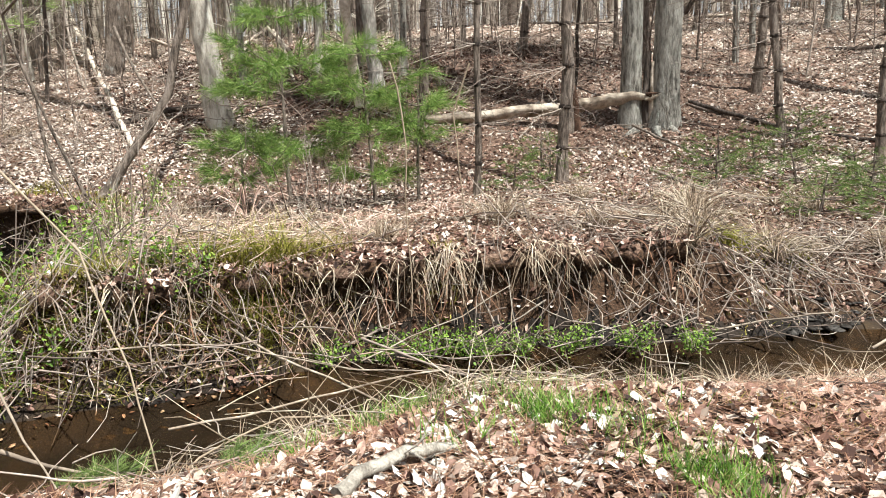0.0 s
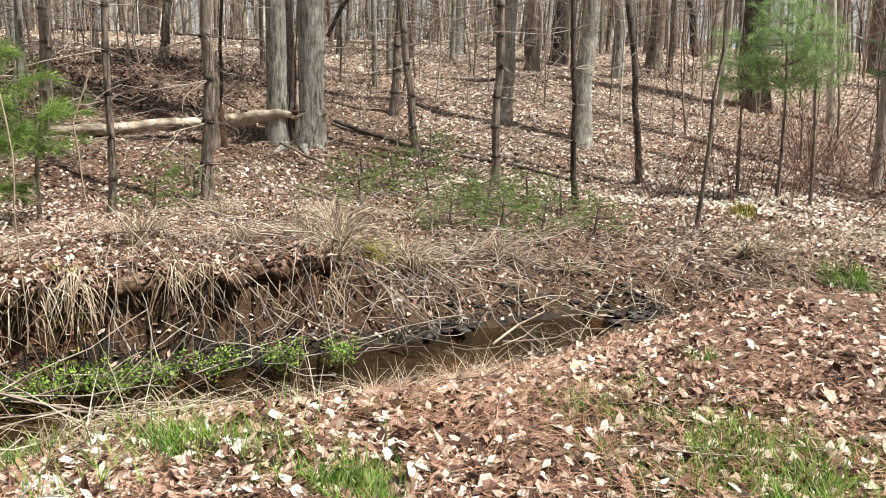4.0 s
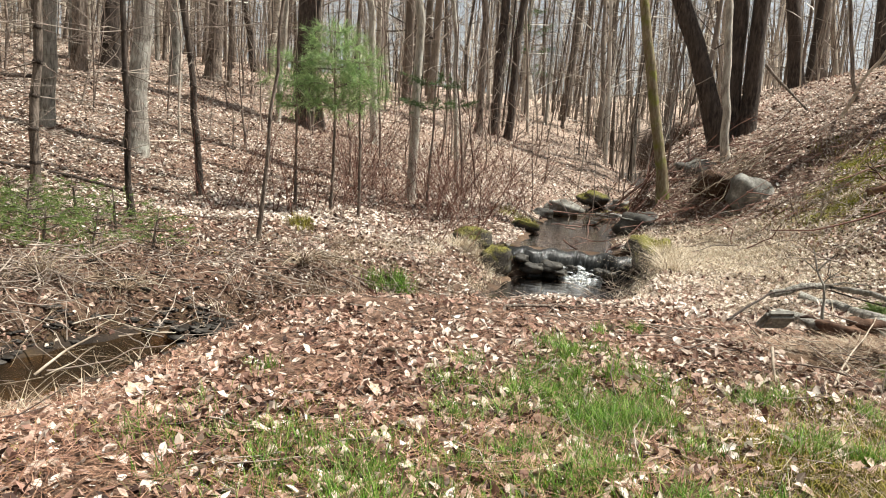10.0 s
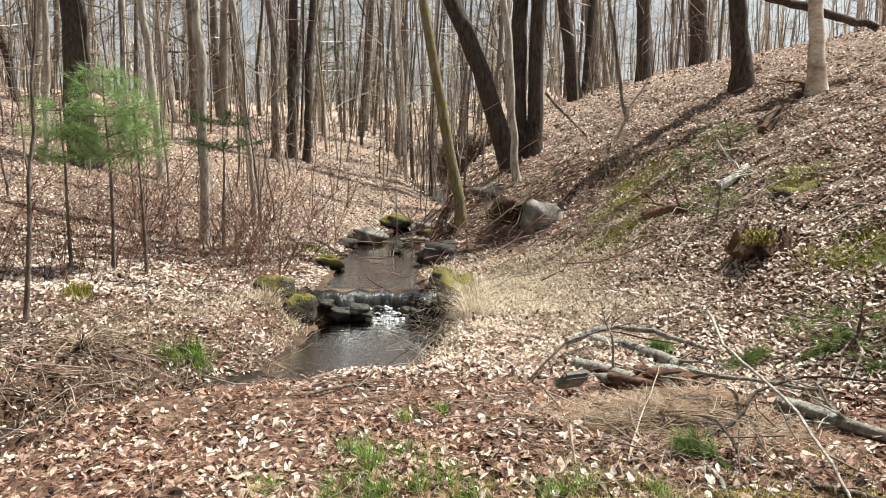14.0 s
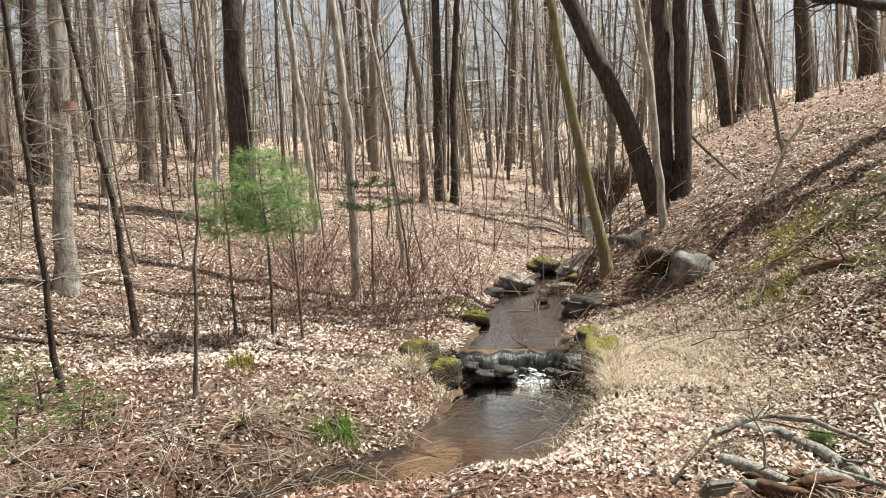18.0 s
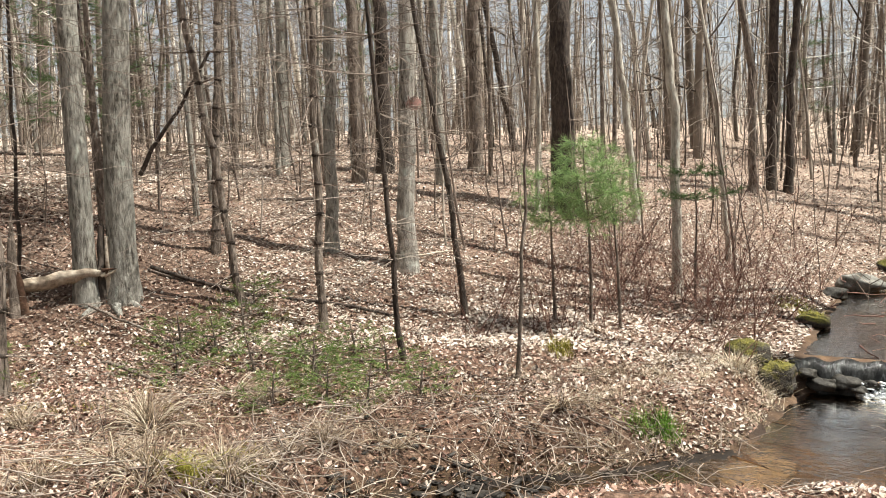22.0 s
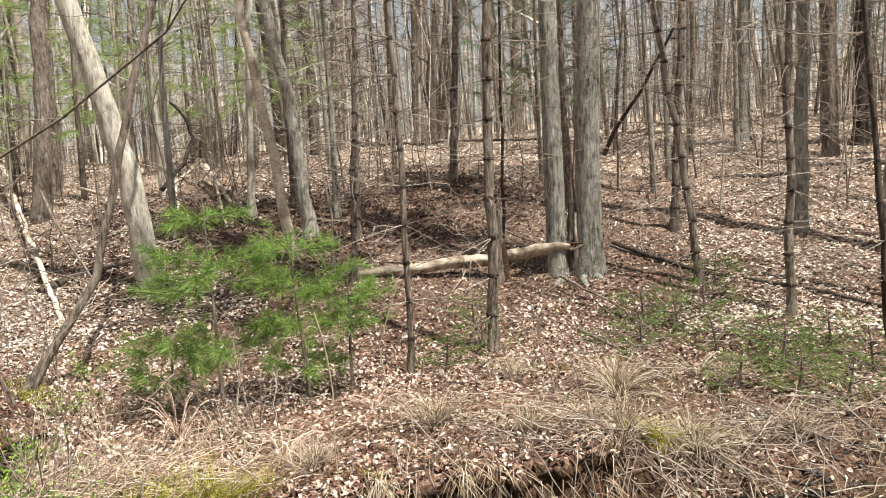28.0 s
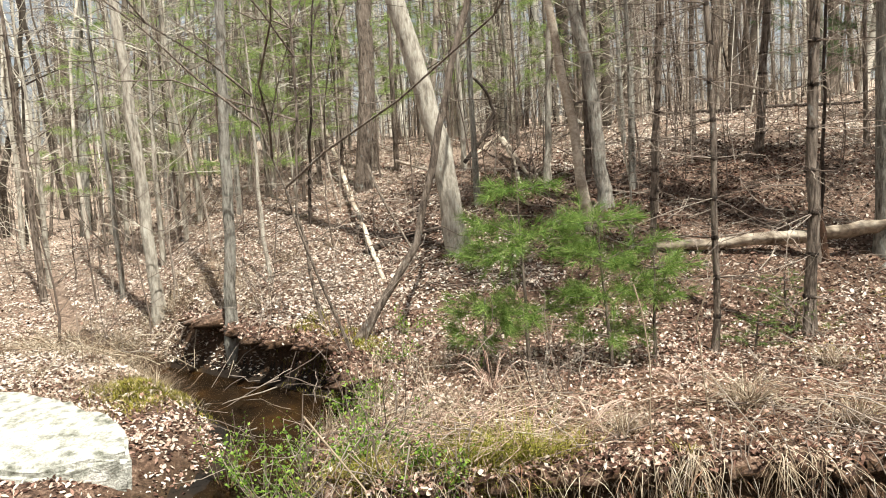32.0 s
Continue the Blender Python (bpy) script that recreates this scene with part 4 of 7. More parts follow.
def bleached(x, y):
    """How far the leaves are bleached: most on the sunny flat. Conifer shade is put in as fewer pale leaves."""
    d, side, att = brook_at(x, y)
    # ellipse where the slope's conifer shade is put into the litter
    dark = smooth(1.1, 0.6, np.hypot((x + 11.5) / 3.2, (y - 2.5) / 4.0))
    # fewer pale leaves round the low far bank
    low_bank = smooth(1.1, 0.5, np.hypot((x + 4.4) / 1.8, (y - 3.8) / 2.2))
    return np.where(side < 0, 0.7 + 0.3 * smooth(2.5, 7.0, y), 0.9) * (1 - 0.75 * dark) * (1 - 0.75 * low_bank)


for mat, label, n, seed, lo, hi in ((M_LEAF, "dry brown fallen leaves strewn over the forest floor", 210000, 21, 0.017, 0.054),
                                    (M_PALELEAF, "bleached pale fallen leaves lying on the brown litter", 75000, 22, 0.016, 0.052)):
    x, y, rng = strewn(n, seed, -40, 128, 1.0, 26, 0.75)
    keep = patchy(x, y, 1.1, seed, -0.7, 0.1, rng) & (rng.uniform(0, 1, len(x)) > 0.75 * mossy(x, y))
    if mat == M_PALELEAF:
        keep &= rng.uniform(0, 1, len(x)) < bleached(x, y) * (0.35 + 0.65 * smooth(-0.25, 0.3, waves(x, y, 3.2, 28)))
    x, y = x[keep], y[keep]
    g = Geo()
    r = np.hypot(x, y)
    leaves(g, x, y, ground(x, y), rng.uniform(lo, hi, len(x)) * (1 + 0.03 * np.clip(r - 4, 0, 16)), rng, 0.42, 0.5)
    thing("leaf_litter", g, mat, label, "leaf litter", "", "stuff", True)

for mat, n, seed in ((M_LEAF, 90000, 24), (M_PALELEAF, 130000, 25)):
    x, y, rng = strewn(n, seed, -40, 128, 6.0, 24, 0.9)
    if mat == M_PALELEAF:
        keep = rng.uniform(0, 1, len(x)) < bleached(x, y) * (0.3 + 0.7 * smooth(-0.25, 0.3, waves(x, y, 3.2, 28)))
        x, y = x[keep], y[keep]
    g = Geo()
    leaves(g, x, y, ground(x, y), rng.uniform(0.025, 0.055, len(x)) * (1 + 0.03 * np.clip(np.hypot(x, y) - 10, 0, 14)), rng, 0.45, 0.5)
    thing("leaf_litter", g, mat, "dry fallen leaves strewn over the slopes", "leaf litter", "", "stuff", True)

x, y, rng = strewn(50000, 23, -30, 110, 1.0, 9, 0.85)
keep = rng.uniform(0, 1, len(x)) > 0.6 * mossy(x, y)
x, y = x[keep], y[keep]
g = Geo()
blades(g, x, y, ground(x, y) + 0.006 + rng.uniform(0, 0.02, len(x)), rng.uniform(0.006, 0.014, len(x)), 0.0035, 7.0, rng, 2, 0.4)
thing("pine_needle_litter", g, M_NEEDLE, "rusty fallen pine needles matted between the leaves", "needle litter", "", "stuff")


x, y, rng = strewn(9000, 119, -5, 55, 1.9, 6.0, 1.0)
keep = patchy(x, y, 0.9, 120, -0.35, 0.3, rng) & (rng.uniform(0, 1, len(x)) > mossy(x, y))
x, y = x[keep], y[keep]
g = Geo()
blades(g, x, y, ground(x, y) + 0.012 + rng.uniform(0, 0.02, len(x)), rng.uniform(0.006, 0.013, len(x)), 0.0035, 7.0, rng, 2, 0.4)
thing("pine_needle_litter", g, M_RUST, "rusty red pine needles drifted on the leafy bar", "needle litter", "", "stuff")


rng = np.random.RandomState(26)
x, y = rng.normal(-4.7, 0.45, 10000), rng.normal(1.3, 1.3, 10000)
x, y = x[clear_of_water(x, y, 0.1)], y[clear_of_water(x, y, 0.1)]
keep = patchy(x, y, 0.7, 27, -0.3, 0.3, rng)
x, y = x[keep], y[keep]
g = Geo()
blades(g, x, y, ground(x, y) + rng.uniform(0.01, 0.05, len(x)), rng.uniform(0.008, 0.016, len(x)), 0.004, 7.0, rng, 2, 0.4)
thing("pine_needle_litter", g, M_NEEDLE, "rusty pine needles and stalks matted on the bank", "needle litter", "", "stuff")


# the nearest leaves, each one by itself
def leaf_mesh(seed, mat):
    """One curled dead leaf with a lobed rim and a raised midrib."""
    rng = np.random.RandomState(seed)
    k = np.linspace(0, 1, 7)
    wide = np.sin(np.pi * k**0.8) * rng.uniform(0.26, 0.4) * (1 + 0.25 * np.sin(k * 19 + rng.uniform(0, 6)))
    bow, cup = rng.uniform(-0.2, 0.5), rng.uniform(0.1, 0.9)
    rows = [np.stack([k - 0.5, s * wide, bow * (k - 0.5) ** 2 + cup * (s * wide) ** 2 * 1.6 + rng.normal(0, 0.02, 7)], -1) for s in (-1, -0.5, 0, 0.5, 1)]
    v = np.stack(rows, 1) * 0.085
    i, j = np.meshgrid(np.arange(6), np.arange(4), indexing="ij")
    return Geo().add(v.reshape(-1, 3), np.stack([i * 5 + j, (i + 1) * 5 + j, (i + 1) * 5 + j + 1, i * 5 + j + 1], -1).reshape(-1, 4)).mesh("leaf", mat)


def lone_leaf(name, stops):
    """Leaf colour that differs from one leaf object to the next."""
    m, n, l, b = start_mat(name, 0.7)
    col = ramp_node(n, l, n.new("ShaderNodeObjectInfo").outputs["Random"], stops)
    f = noise_node(n, l, 90.0, 4)
    l.new(mix_node(n, l, ramp_node(n, l, f, [(0.35, (0.6, 0.6, 0.6)), (0.6, (0, 0, 0))]), col, (0.16, 0.1, 0.06)), b.inputs["Base Color"])
    return m


M_LONE = lone_leaf("near_dry_leaf", [(0.0, (0.2, 0.12, 0.08)), (0.4, (0.42, 0.3, 0.21)), (0.7, (0.64, 0.54, 0.43)), (1.0, (0.82, 0.77, 0.69))])
near_litter = base("leaf_litter", -0.8, 2.0, gz(-0.8, 2.0), "large curled dead leaves on the near ground", "leaf litter")
shapes = [leaf_mesh(600 + n, M_LONE) for n in range(14)]
rng = np.random.RandomState(610)
for n in range(290):
    x, y = sector(1, rng, -25, 85, 1.7, 3.6)
    x, y = float(x[0]), float(y[0])
    if not clear_of_water(np.array([x]), np.array([y]), 0.1)[0]:
        continue
    ob = new("leaf", shapes[n % 14])
    ob.parent = near_litter
    ob.matrix_basis = Matrix.Translation(Vector((x + 0.8, y - 2.0, gz(x, y) - near_litter.location.z + 0.018))) @ Euler((rng.normal(0, 0.35), rng.normal(0, 0.35), rng.uniform(0, 6.28))).to_matrix().to_4x4() @ Matrix.Scale(rng.uniform(0.42, 0.85), 4)


def grass_patch(n, seed, cx, cy, sx, sy, h0, h1, mat, label, name="grass", clumps=40, width=0.006, lean=0.5, tight=0.05):
    """Blades in tufts strewn round a place."""
    rng = np.random.RandomState(seed)
    tx, ty = rng.normal(cx, sx, clumps), rng.normal(cy, sy, clumps)
    k = rng.randint(0, clumps, n)
    big = rng.uniform(0.5, 1.6, clumps)
    x, y = tx[k] + rng.normal(0, tight, n) * big[k], ty[k] + rng.normal(0, tight, n) * big[k]
    ok = clear_of_water(x, y, -0.05)
    x, y, k = x[ok], y[ok], k[ok]
    g = Geo()
    blades(g, x, y, ground(x, y), rng.uniform(h0, h1, len(x)) * (0.6 + 0.3 * big[k]), width, rng.uniform(0.1, lean, len(x)), rng, 1 if h1 < 0.04 else 3)
    return thing(name, g, mat, label, "grass" if "moss" not in name else "moss", "", "stuff")


grass_patch(8000, 31, 0.02, 2.65, 0.36, 0.4, 0.03, 0.1, M_GRASS, "fresh green grass tufts among fallen leaves", "grass", 66, 0.0035, 0.8, 0.038)
grass_patch(2600, 131, -0.35, 1.85, 0.4, 0.16, 0.02, 0.07, M_GRASS, "short fresh grass among moss and fallen leaves", "grass", 60, 0.0035, 0.8, 0.045)
grass_patch(1800, 32, -0.9, 1.8, 0.55, 0.2, 0.03, 0.08, M_GRASS, "sparse green grass tufts among fallen leaves", "grass", 22, 0.004, 0.6, 0.06)
for n, (x, y) in enumerate(((-0.74, 1.8), (-0.55, 1.6), (-1.36, 1.0), (-1.96, 0.86), (-1.85, 0.75), (-1.35, 0.92), (-2.3, 0.5), (-2.5, 1.6), (-2.6, 0.75), (-0.4, 2.7), (-1.6, 0.95))):
    grass_patch(260, 330 + n, x, y, 0.09, 0.06, 0.04, 0.1, M_GRASS, "fresh green grass tuft in the leaf litter", "grass", 5, 0.004, 0.7, 0.04)
grass_patch(450, 33, -2.3, 0.9, 0.25, 0.5, 0.03, 0.11, M_GRASS, "short green grass at the edge of the brook", "grass", 16, 0.005, 0.6, 0.05)
grass_patch(54000, 34, 1.2, 2.35, 0.5, 0.36, 0.012, 0.035, M_MOSS, "yellow-green moss carpet beside the brush pile", "moss_carpet", 320, 0.006, 0.9, 0.07)
grass_patch(20000, 35, 0.0, 1.85, 0.65, 0.2, 0.01, 0.03, M_MOSS, "yellow-green moss between grass tufts", "moss_carpet", 90, 0.005, 0.9, 0.07)
# dead grass
grass_patch(16000, 36, 0.85, 7.3, 0.5, 0.9, 0.03, 0.1, M_PALESTRAW, "bright matted dead grass on the far bank of the pool", "dead_grass", 420, 0.006, 2.2, 0.08)
grass_patch(1400, 121, -1.65, 7.35, 0.16, 0.2, 0.05, 0.16, M_PALESTRAW, "bleached grass over the rocks beside the falls", "dead_grass", 18, 0.005, 1.6, 0.06)
grass_patch(2600, 122, 0.22, 7.3, 0.08, 0.5, 0.06, 0.2, M_PALESTRAW, "dead grass drooping over the cut bank of the pool", "dead_grass", 26, 0.005, 1.8, 0.06)
grass_patch(500, 123, -0.02, 8.25, 0.08, 0.06, 0.03, 0.08, M_GRASS, "green tuft at the lip of the falls", "grass", 4, 0.006, 0.9, 0.04)
grass_patch(700, 124, -1.55, 9.8, 0.12, 0.15, 0.03, 0.09, M_SEDGE, "yellowed moss hummock at the water edge", "moss_carpet", 6, 0.007, 1.2, 0.06)
grass_patch(2600, 37, -2.3, 6.0, 0.45, 0.7, 0.04, 0.13, M_STRAW, "matted dead grass by the sandy edge of the pool", "dead_grass", 60, 0.006, 2.2)
grass_patch(700, 38, -4.6, 1.4, 0.4, 1.2, 0.05, 0.17, M_STRAW, "dead grass and fern stems matted on the bank", "dead_grass", 40, 0.006, 2.2)
grass_patch(900, 39, -3.9, 4.3, 0.5, 0.7, 0.06, 0.18, M_STRAW, "dead grass and twigs on the low bank", "dead_grass", 30, 0.006, 2.2)
grass_patch(900, 40, -4.8, -0.3, 0.4, 0.6, 0.08, 0.25, M_STRAW, "dead grass on the mossy bank corner", "dead_grass", 25, 0.006, 1.4)
grass_patch(700, 41, -5.6, -0.7, 0.5, 0.5, 0.15, 0.45, M_STRAW, "tall dry grass on the brook bend", "dead_grass", 25, 0.005, 0.8)
grass_patch(1500, 42, -7.3, -3.3, 0.7, 0.6, 0.05, 0.16, M_STRAW, "dry grass round a pale slab of rock", "dead_grass", 50, 0.006, 1.6)
grass_patch(1500, 43, 1.2, 5.5, 0.8, 0.6, 0.04, 0.12, M_STRAW, "thin dead grass on the leafy flat", "dead_grass", 50, 0.005, 2.2)
grass_patch(700, 44, -2.4, 1.9, 0.2, 0.7, 0.06, 0.18, M_STRAW, "dry grass tangle at the near water edge", "dead_grass", 25, 0.005, 2.0)
grass_patch(500, 45, -2.55, 0.5, 0.2, 0.5, 0.06, 0.18, M_STRAW, "dry grass at the near water edge", "dead_grass", 18, 0.005, 2.0)
grass_patch(500, 46, -1.95, 5.9, 0.1, 0.15, 0.06, 0.14, M_GRASS, "green grass tuft by the sandy edge", "grass", 4, 0.006, 0.9)
grass_patch(350, 47, -3.2, 6.75, 0.05, 0.05, 0.05, 0.14, M_MOSS, "yellowish fresh grass tuft on the litter", "grass", 3, 0.007, 0.6)
grass_patch(3000, 48, -5.0, 4.0, 0.9, 1.2, 0.01, 0.05, M_MOSS, "thin moss on the terrace", "moss_carpet", 40, 0.006, 0.9, 0.1)
grass_patch(4000, 49, 2.1, 8.6, 0.5, 0.6, 0.02, 0.06, M_MOSS, "moss patches on the slope", "moss_carpet", 20, 0.008, 0.9, 0.12)
for n, (x, y, mat, label) in enumerate(((2.2, 9.1, M_SEDGE, "yellow-green moss hummock on the slope"), (1.9, 8.5, M_SEDGE, "mossy tuft on the slope"), (3.07, 7.05, M_SEDGE, "mossy stump foot on the slope"), (2.85, 5.4, M_SEDGE, "dull green tuft on the slope"), (1.7, 7.9, M_SEDGE, "yellow-green tuft in dead grass"))):
    grass_patch(900, 670 + n, x, y, 0.13, 0.13, 0.03, 0.09, mat, label, "moss_carpet" if mat == M_SEDGE else "grass", 9, 0.007, 1.2, 0.08)
grass_patch(2600, 50, -4.08, 0.08, 0.1, 0.14, 0.04, 0.13, M_MOSS, "mossy bank corner", "moss_carpet", 14, 0.008, 0.9, 0.08)
grass_patch(1500, 52, -3.9, 3.1, 0.12, 0.3, 0.02, 0.09, M_MOSS, "moss cushion on the far bank", "moss_carpet", 8, 0.008, 0.9, 0.06)


# ---- the undercut far bank: an overhanging lip of sod with grass and roots hanging from it ----
def bank_edge(n, first, last, off):
    """Points along the far bank between two stations of the brook, off bank faces out from the water, and the way to the water."""
    rows = ribbon(BROOK[first:last + 1], n)
    t = np.gradient(rows[:, :2], axis=0)
    t /= np.linalg.norm(t, axis=1, keepdims=True)
    far = np.stack([t[:, 1], -t[:, 0]], -1)
    return rows[:, :2] + far * (rows[:, 2] + rows[:, 4] * off)[:, None], -far


def bank_lip(first, last, n, reach, seed, label, cover=24):
    rng = np.random.RandomState(seed)
    e, w = bank_edge(n, first, last, 0.95)
    e = e + rng.normal(0, 0.012, e.shape)
    s = np.linspace(0, n * 0.04, n)
    out = np.clip(reach + 0.95 * reach * waves(s, s * 0, 0.8, seed) + 0.5 * reach * waves(s, s * 0, 0.25, seed + 1) + rng.normal(0, 0.01, n), 0.02, 1)
    back = e - w * 0.35
    z0, z1 = ground(back[:, 0], back[:, 1]), ground(*(e - w * 0.12).T)
    z1 = z1 + 0.05 * waves(s, s * 0, 1.0, seed + 2)
    prof = []
    for k, dz in ((-1, -0.03), (0.0, -0.015), (0.5, -0.02), (0.85, -0.05), (1.0, -0.09), (0.7, -0.13), (0.0, -0.16), (-0.9, -0.2)):
        p = e + w * (out * k)[:, None] if k >= 0 else back
        z = (z0 if k < -0.95 else z1) + dz + rng.normal(0, 0.008, n)
        prof.append(np.concatenate([p + rng.normal(0, 0.006, p.shape), z[:, None]], 1))
    v = np.stack(prof, 1)
    m = v.shape[1]
    i, j = np.meshgrid(np.arange(n - 1), np.arange(m - 1), indexing="ij")
    g = Geo().add(v.reshape(-1, 3), np.stack([i * m + j, (i + 1) * m + j, (i + 1) * m + j + 1, i * m + j + 1], -1).reshape(-1, 4))
    thing("bank_lip", g, floor_ob.data.materials[0], label, "bank", "", "structure")
    k = rng.randint(0, n, cover * n)
    k = k[rng.uniform(0, 1, len(k)) < smooth(-0.5, 0.3, waves(s[k], s[k] * 0, 0.5, seed + 3))]
    f = rng.uniform(-0.5, 1.0, len(k))
    p = e[k] + w[k] * (out[k] * f)[:, None] + rng.normal(0, 0.03, (len(k), 2))
    g = Geo()
    leaves(g, p[:, 0], p[:, 1], z1[k] - 0.03 * np.clip(f, 0, 1) ** 2, rng.uniform(0.02, 0.055, len(k)), rng, 0.5, 0.4)
    thing("leaf_litter", g, M_LEAF, "dry leaves lying along the edge of the bank", "leaf litter", "", "stuff", True)


bank_lip(14, 17, 100, 0.14, 61, "overhanging lip of sod on the undercut bank")
bank_lip(16, 18, 80, 0.09, 67, "overhanging rooty lip of sod at the brook corner", 4)
bank_lip(20, 23, 120, 0.34, 66, "overhanging mossy lip above the dark undercut bend")


def hanging(n, seed, first, last, l0, l1, mat, label, name, width, gaps=0.35, low=0.0, span=(-9, 9)):
    rng = np.random.RandomState(seed)
    e, w = bank_edge(500, first, last, 0.95)
    k = rng.randint(0, 500, n)
    s = np.linspace(0, 6, 500)
    keep = rng.uniform(0, 1, n) < smooth(-0.05, 0.4, waves(s[k], s[k] * 0, gaps, seed)) * smooth(-0.3, 0.3, waves(s[k], s[k] * 0, 0.13, seed + 7))
    k = k[keep & (e[k][:, 1] > span[0]) & (e[k][:, 1] < span[1])]
    n = len(k)
    inner = e[k] - w[k] * 0.12
    p0 = e[k] + w[k] * rng.uniform(-0.08, 0.14, n)[:, None] + rng.normal(0, 0.02, (n, 2))
    z0 = ground(inner[:, 0], inner[:, 1]) + rng.uniform(-0.06, 0.03, n) - rng.uniform(0, 1, n) * low
    ln, o = rng.uniform(l0, l1, n) * (1 + 0.45 * waves(s[k], s[k] * 0, 0.3, seed + 9)), rng.uniform(0.03, 0.16, n)
    q = np.linspace(0, 1, 5)
    along = np.stack([-w[k][:, 1], w[k][:, 0]], -1)
    c = p0[:, None] + w[k][:, None] * (o[:, None] * np.sqrt(q))[..., None] + along[:, None] * (rng.normal(0, 0.11, n)[:, None] * q)[..., None]
    cz = z0[:, None] + 0.03 * np.sin(q * 3) - ln[:, None] * q**1.4
    half = along[:, None] * (width * (1 - 0.7 * q) * 0.5)[None, :, None]
    v = np.stack([np.concatenate([c - half, cz[..., None]], -1), np.concatenate([c + half, cz[..., None]], -1)], 2).reshape(n, 10, 3)
    f = np.array([(2 * a, 2 * a + 1, 2 * a + 3, 2 * a + 2) for a in range(4)])
    thing(name, Geo().add(v.reshape(-1, 3), (f[None] + (np.arange(n) * 10)[:, None, None]).reshape(-1, 4)), mat, label, "grass", "", "stuff")


hanging(4200, 63, 14, 17, 0.06, 0.26, M_STRAW, "dead grass hanging over the undercut bank", "hanging_grass", 0.006, span=(0.35, 2.0))
hanging(380, 64, 12, 17, 0.12, 0.42, M_TWIG, "thin roots hanging from the undercut bank", "hanging_roots", 0.007, 0.5)
hanging(1600, 68, 14, 17, 0.05, 0.2, M_NEEDLE, "matted brown rootlets on the face of the bank", "hanging_roots", 0.008, 0.6, 0.3)
hanging(1200, 69, 13, 17, 0.05, 0.22, M_STRAW, "matted straw on the face of the bank", "hanging_grass", 0.007, 0.6, 0.3, span=(0.3, 2.6))
hanging(150, 65, 20, 23, 0.1, 0.35, M_TWIG, "thin roots hanging under the bank at the bend", "hanging_roots", 0.008, 0.5)


def tangle(n, seed, cx, cy, sx, sy, l0, l1, mat, label, radius=0.004, high=0.12, name="twig_tangle"):
    """Loose dead twigs lying over one another."""
    rng = np.random.RandomState(seed)
    g = Geo()
    for _ in range(n):
        x, y = rng.normal(cx, sx), rng.normal(cy, sy)
        a, ln = rng.uniform(0, 6.28), rng.uniform(l0, l1)
        x2, y2 = x + math.cos(a) * ln, y + math.sin(a) * ln
        p = (x, y, max(gz(x, y), 0.0) + rng.uniform(0.005, high))
        q = (x2, y2, max(gz(x2, y2), 0.0) + rng.uniform(0.005, high))
        tube(g, bend(p, q, rng, 5, 0.4), np.linspace(radius, radius * 0.5, 5) * rng.uniform(0.6, 1.4), 4, close=False)
    return thing(name, g, mat, label, "twigs", "", "stuff")


tangle(150, 71, -3.6, 3.1, 0.15, 0.7, 0.1, 0.4, M_TWIG, "grey twigs and drift caught along the far water edge", 0.0035)
tangle(60, 72, -3.95, 1.5, 0.12, 0.6, 0.08, 0.28, M_TWIG, "grey twigs below the undercut bank", 0.004, 0.25)
tangle(260, 125, -2.5, 0.95, 0.16, 0.5, 0.12, 0.4, M_PALESTRAW, "bleached stalks matted along the near water edge", 0.0025, 0.07)
tangle(150, 73, -2.45, 1.3, 0.2, 0.5, 0.12, 0.45, M_TWIG, "pale grey twigs matted on the near bank", 0.0025, 0.08)
tangle(12, 74, -2.9, 0.2, 0.25, 0.3, 0.25, 0.6, M_STRAW, "tan dry stalks fallen across the brook", 0.0025, 0.3)
tangle(200, 75, -4.7, 3.4, 0.7, 1.1, 0.15, 0.7, M_TWIG, "brown twigs and fern stems on the terrace", 0.004, 0.14)
tangle(90, 76, 1.2, 3.6, 0.4, 0.3, 0.08, 0.3, M_TWIG, "loose twigs of the brush pile", 0.0035, 0.12)
tangle(110, 77, -2.0, 5.3, 0.5, 0.6, 0.15, 0.6, M_TWIG, "pale twigs by the pool outlet", 0.004, 0.08)
tangle(150, 78, 1.2, 9.4, 0.6, 0.9, 0.2, 0.7, M_REDTWIG, "brown brush on the bank by the boulder", 0.005, 0.3)
tangle(140, 79, -6.5, 0.2, 0.9, 1.0, 0.2, 0.8, M_TWIG, "twigs on the flat at the slope foot", 0.004, 0.1)
tangle(70, 80, -4.2, -0.9, 0.35, 0.5, 0.12, 0.4, M_TWIG, "roots and twigs on the brook corner", 0.004, 0.25)
tangle(260, 81, -10.5, 0.5, 1.5, 2.0, 0.3, 1.4, M_TWIG, "brushwood on the slope foot", 0.007, 0.35)
tangle(240, 82, -8.5, 6.0, 2.2, 2.2, 0.2, 0.9, M_TWIG, "fallen twigs on the slope", 0.005, 0.08)
tangle(300, 83, 2.6, 7.6, 1.2, 1.6, 0.2, 0.8, M_TWIG, "fallen twigs on the far slope", 0.005, 0.12)
tangle(150, 84, 0.2, 4.0, 1.0, 0.5, 0.1, 0.4, M_TWIG, "small twigs on the leafy bar", 0.003, 0.04)
tangle(200, 85, -1.0, 2.2, 0.9, 0.6, 0.08, 0.3, M_TWIG, "small twigs among near leaves", 0.0025, 0.03)
tangle(160, 86, 0.1, 11.0, 0.7, 1.2, 0.2, 0.8, M_REDTWIG, "brown roots and brush on the brook bank", 0.007, 0.3)
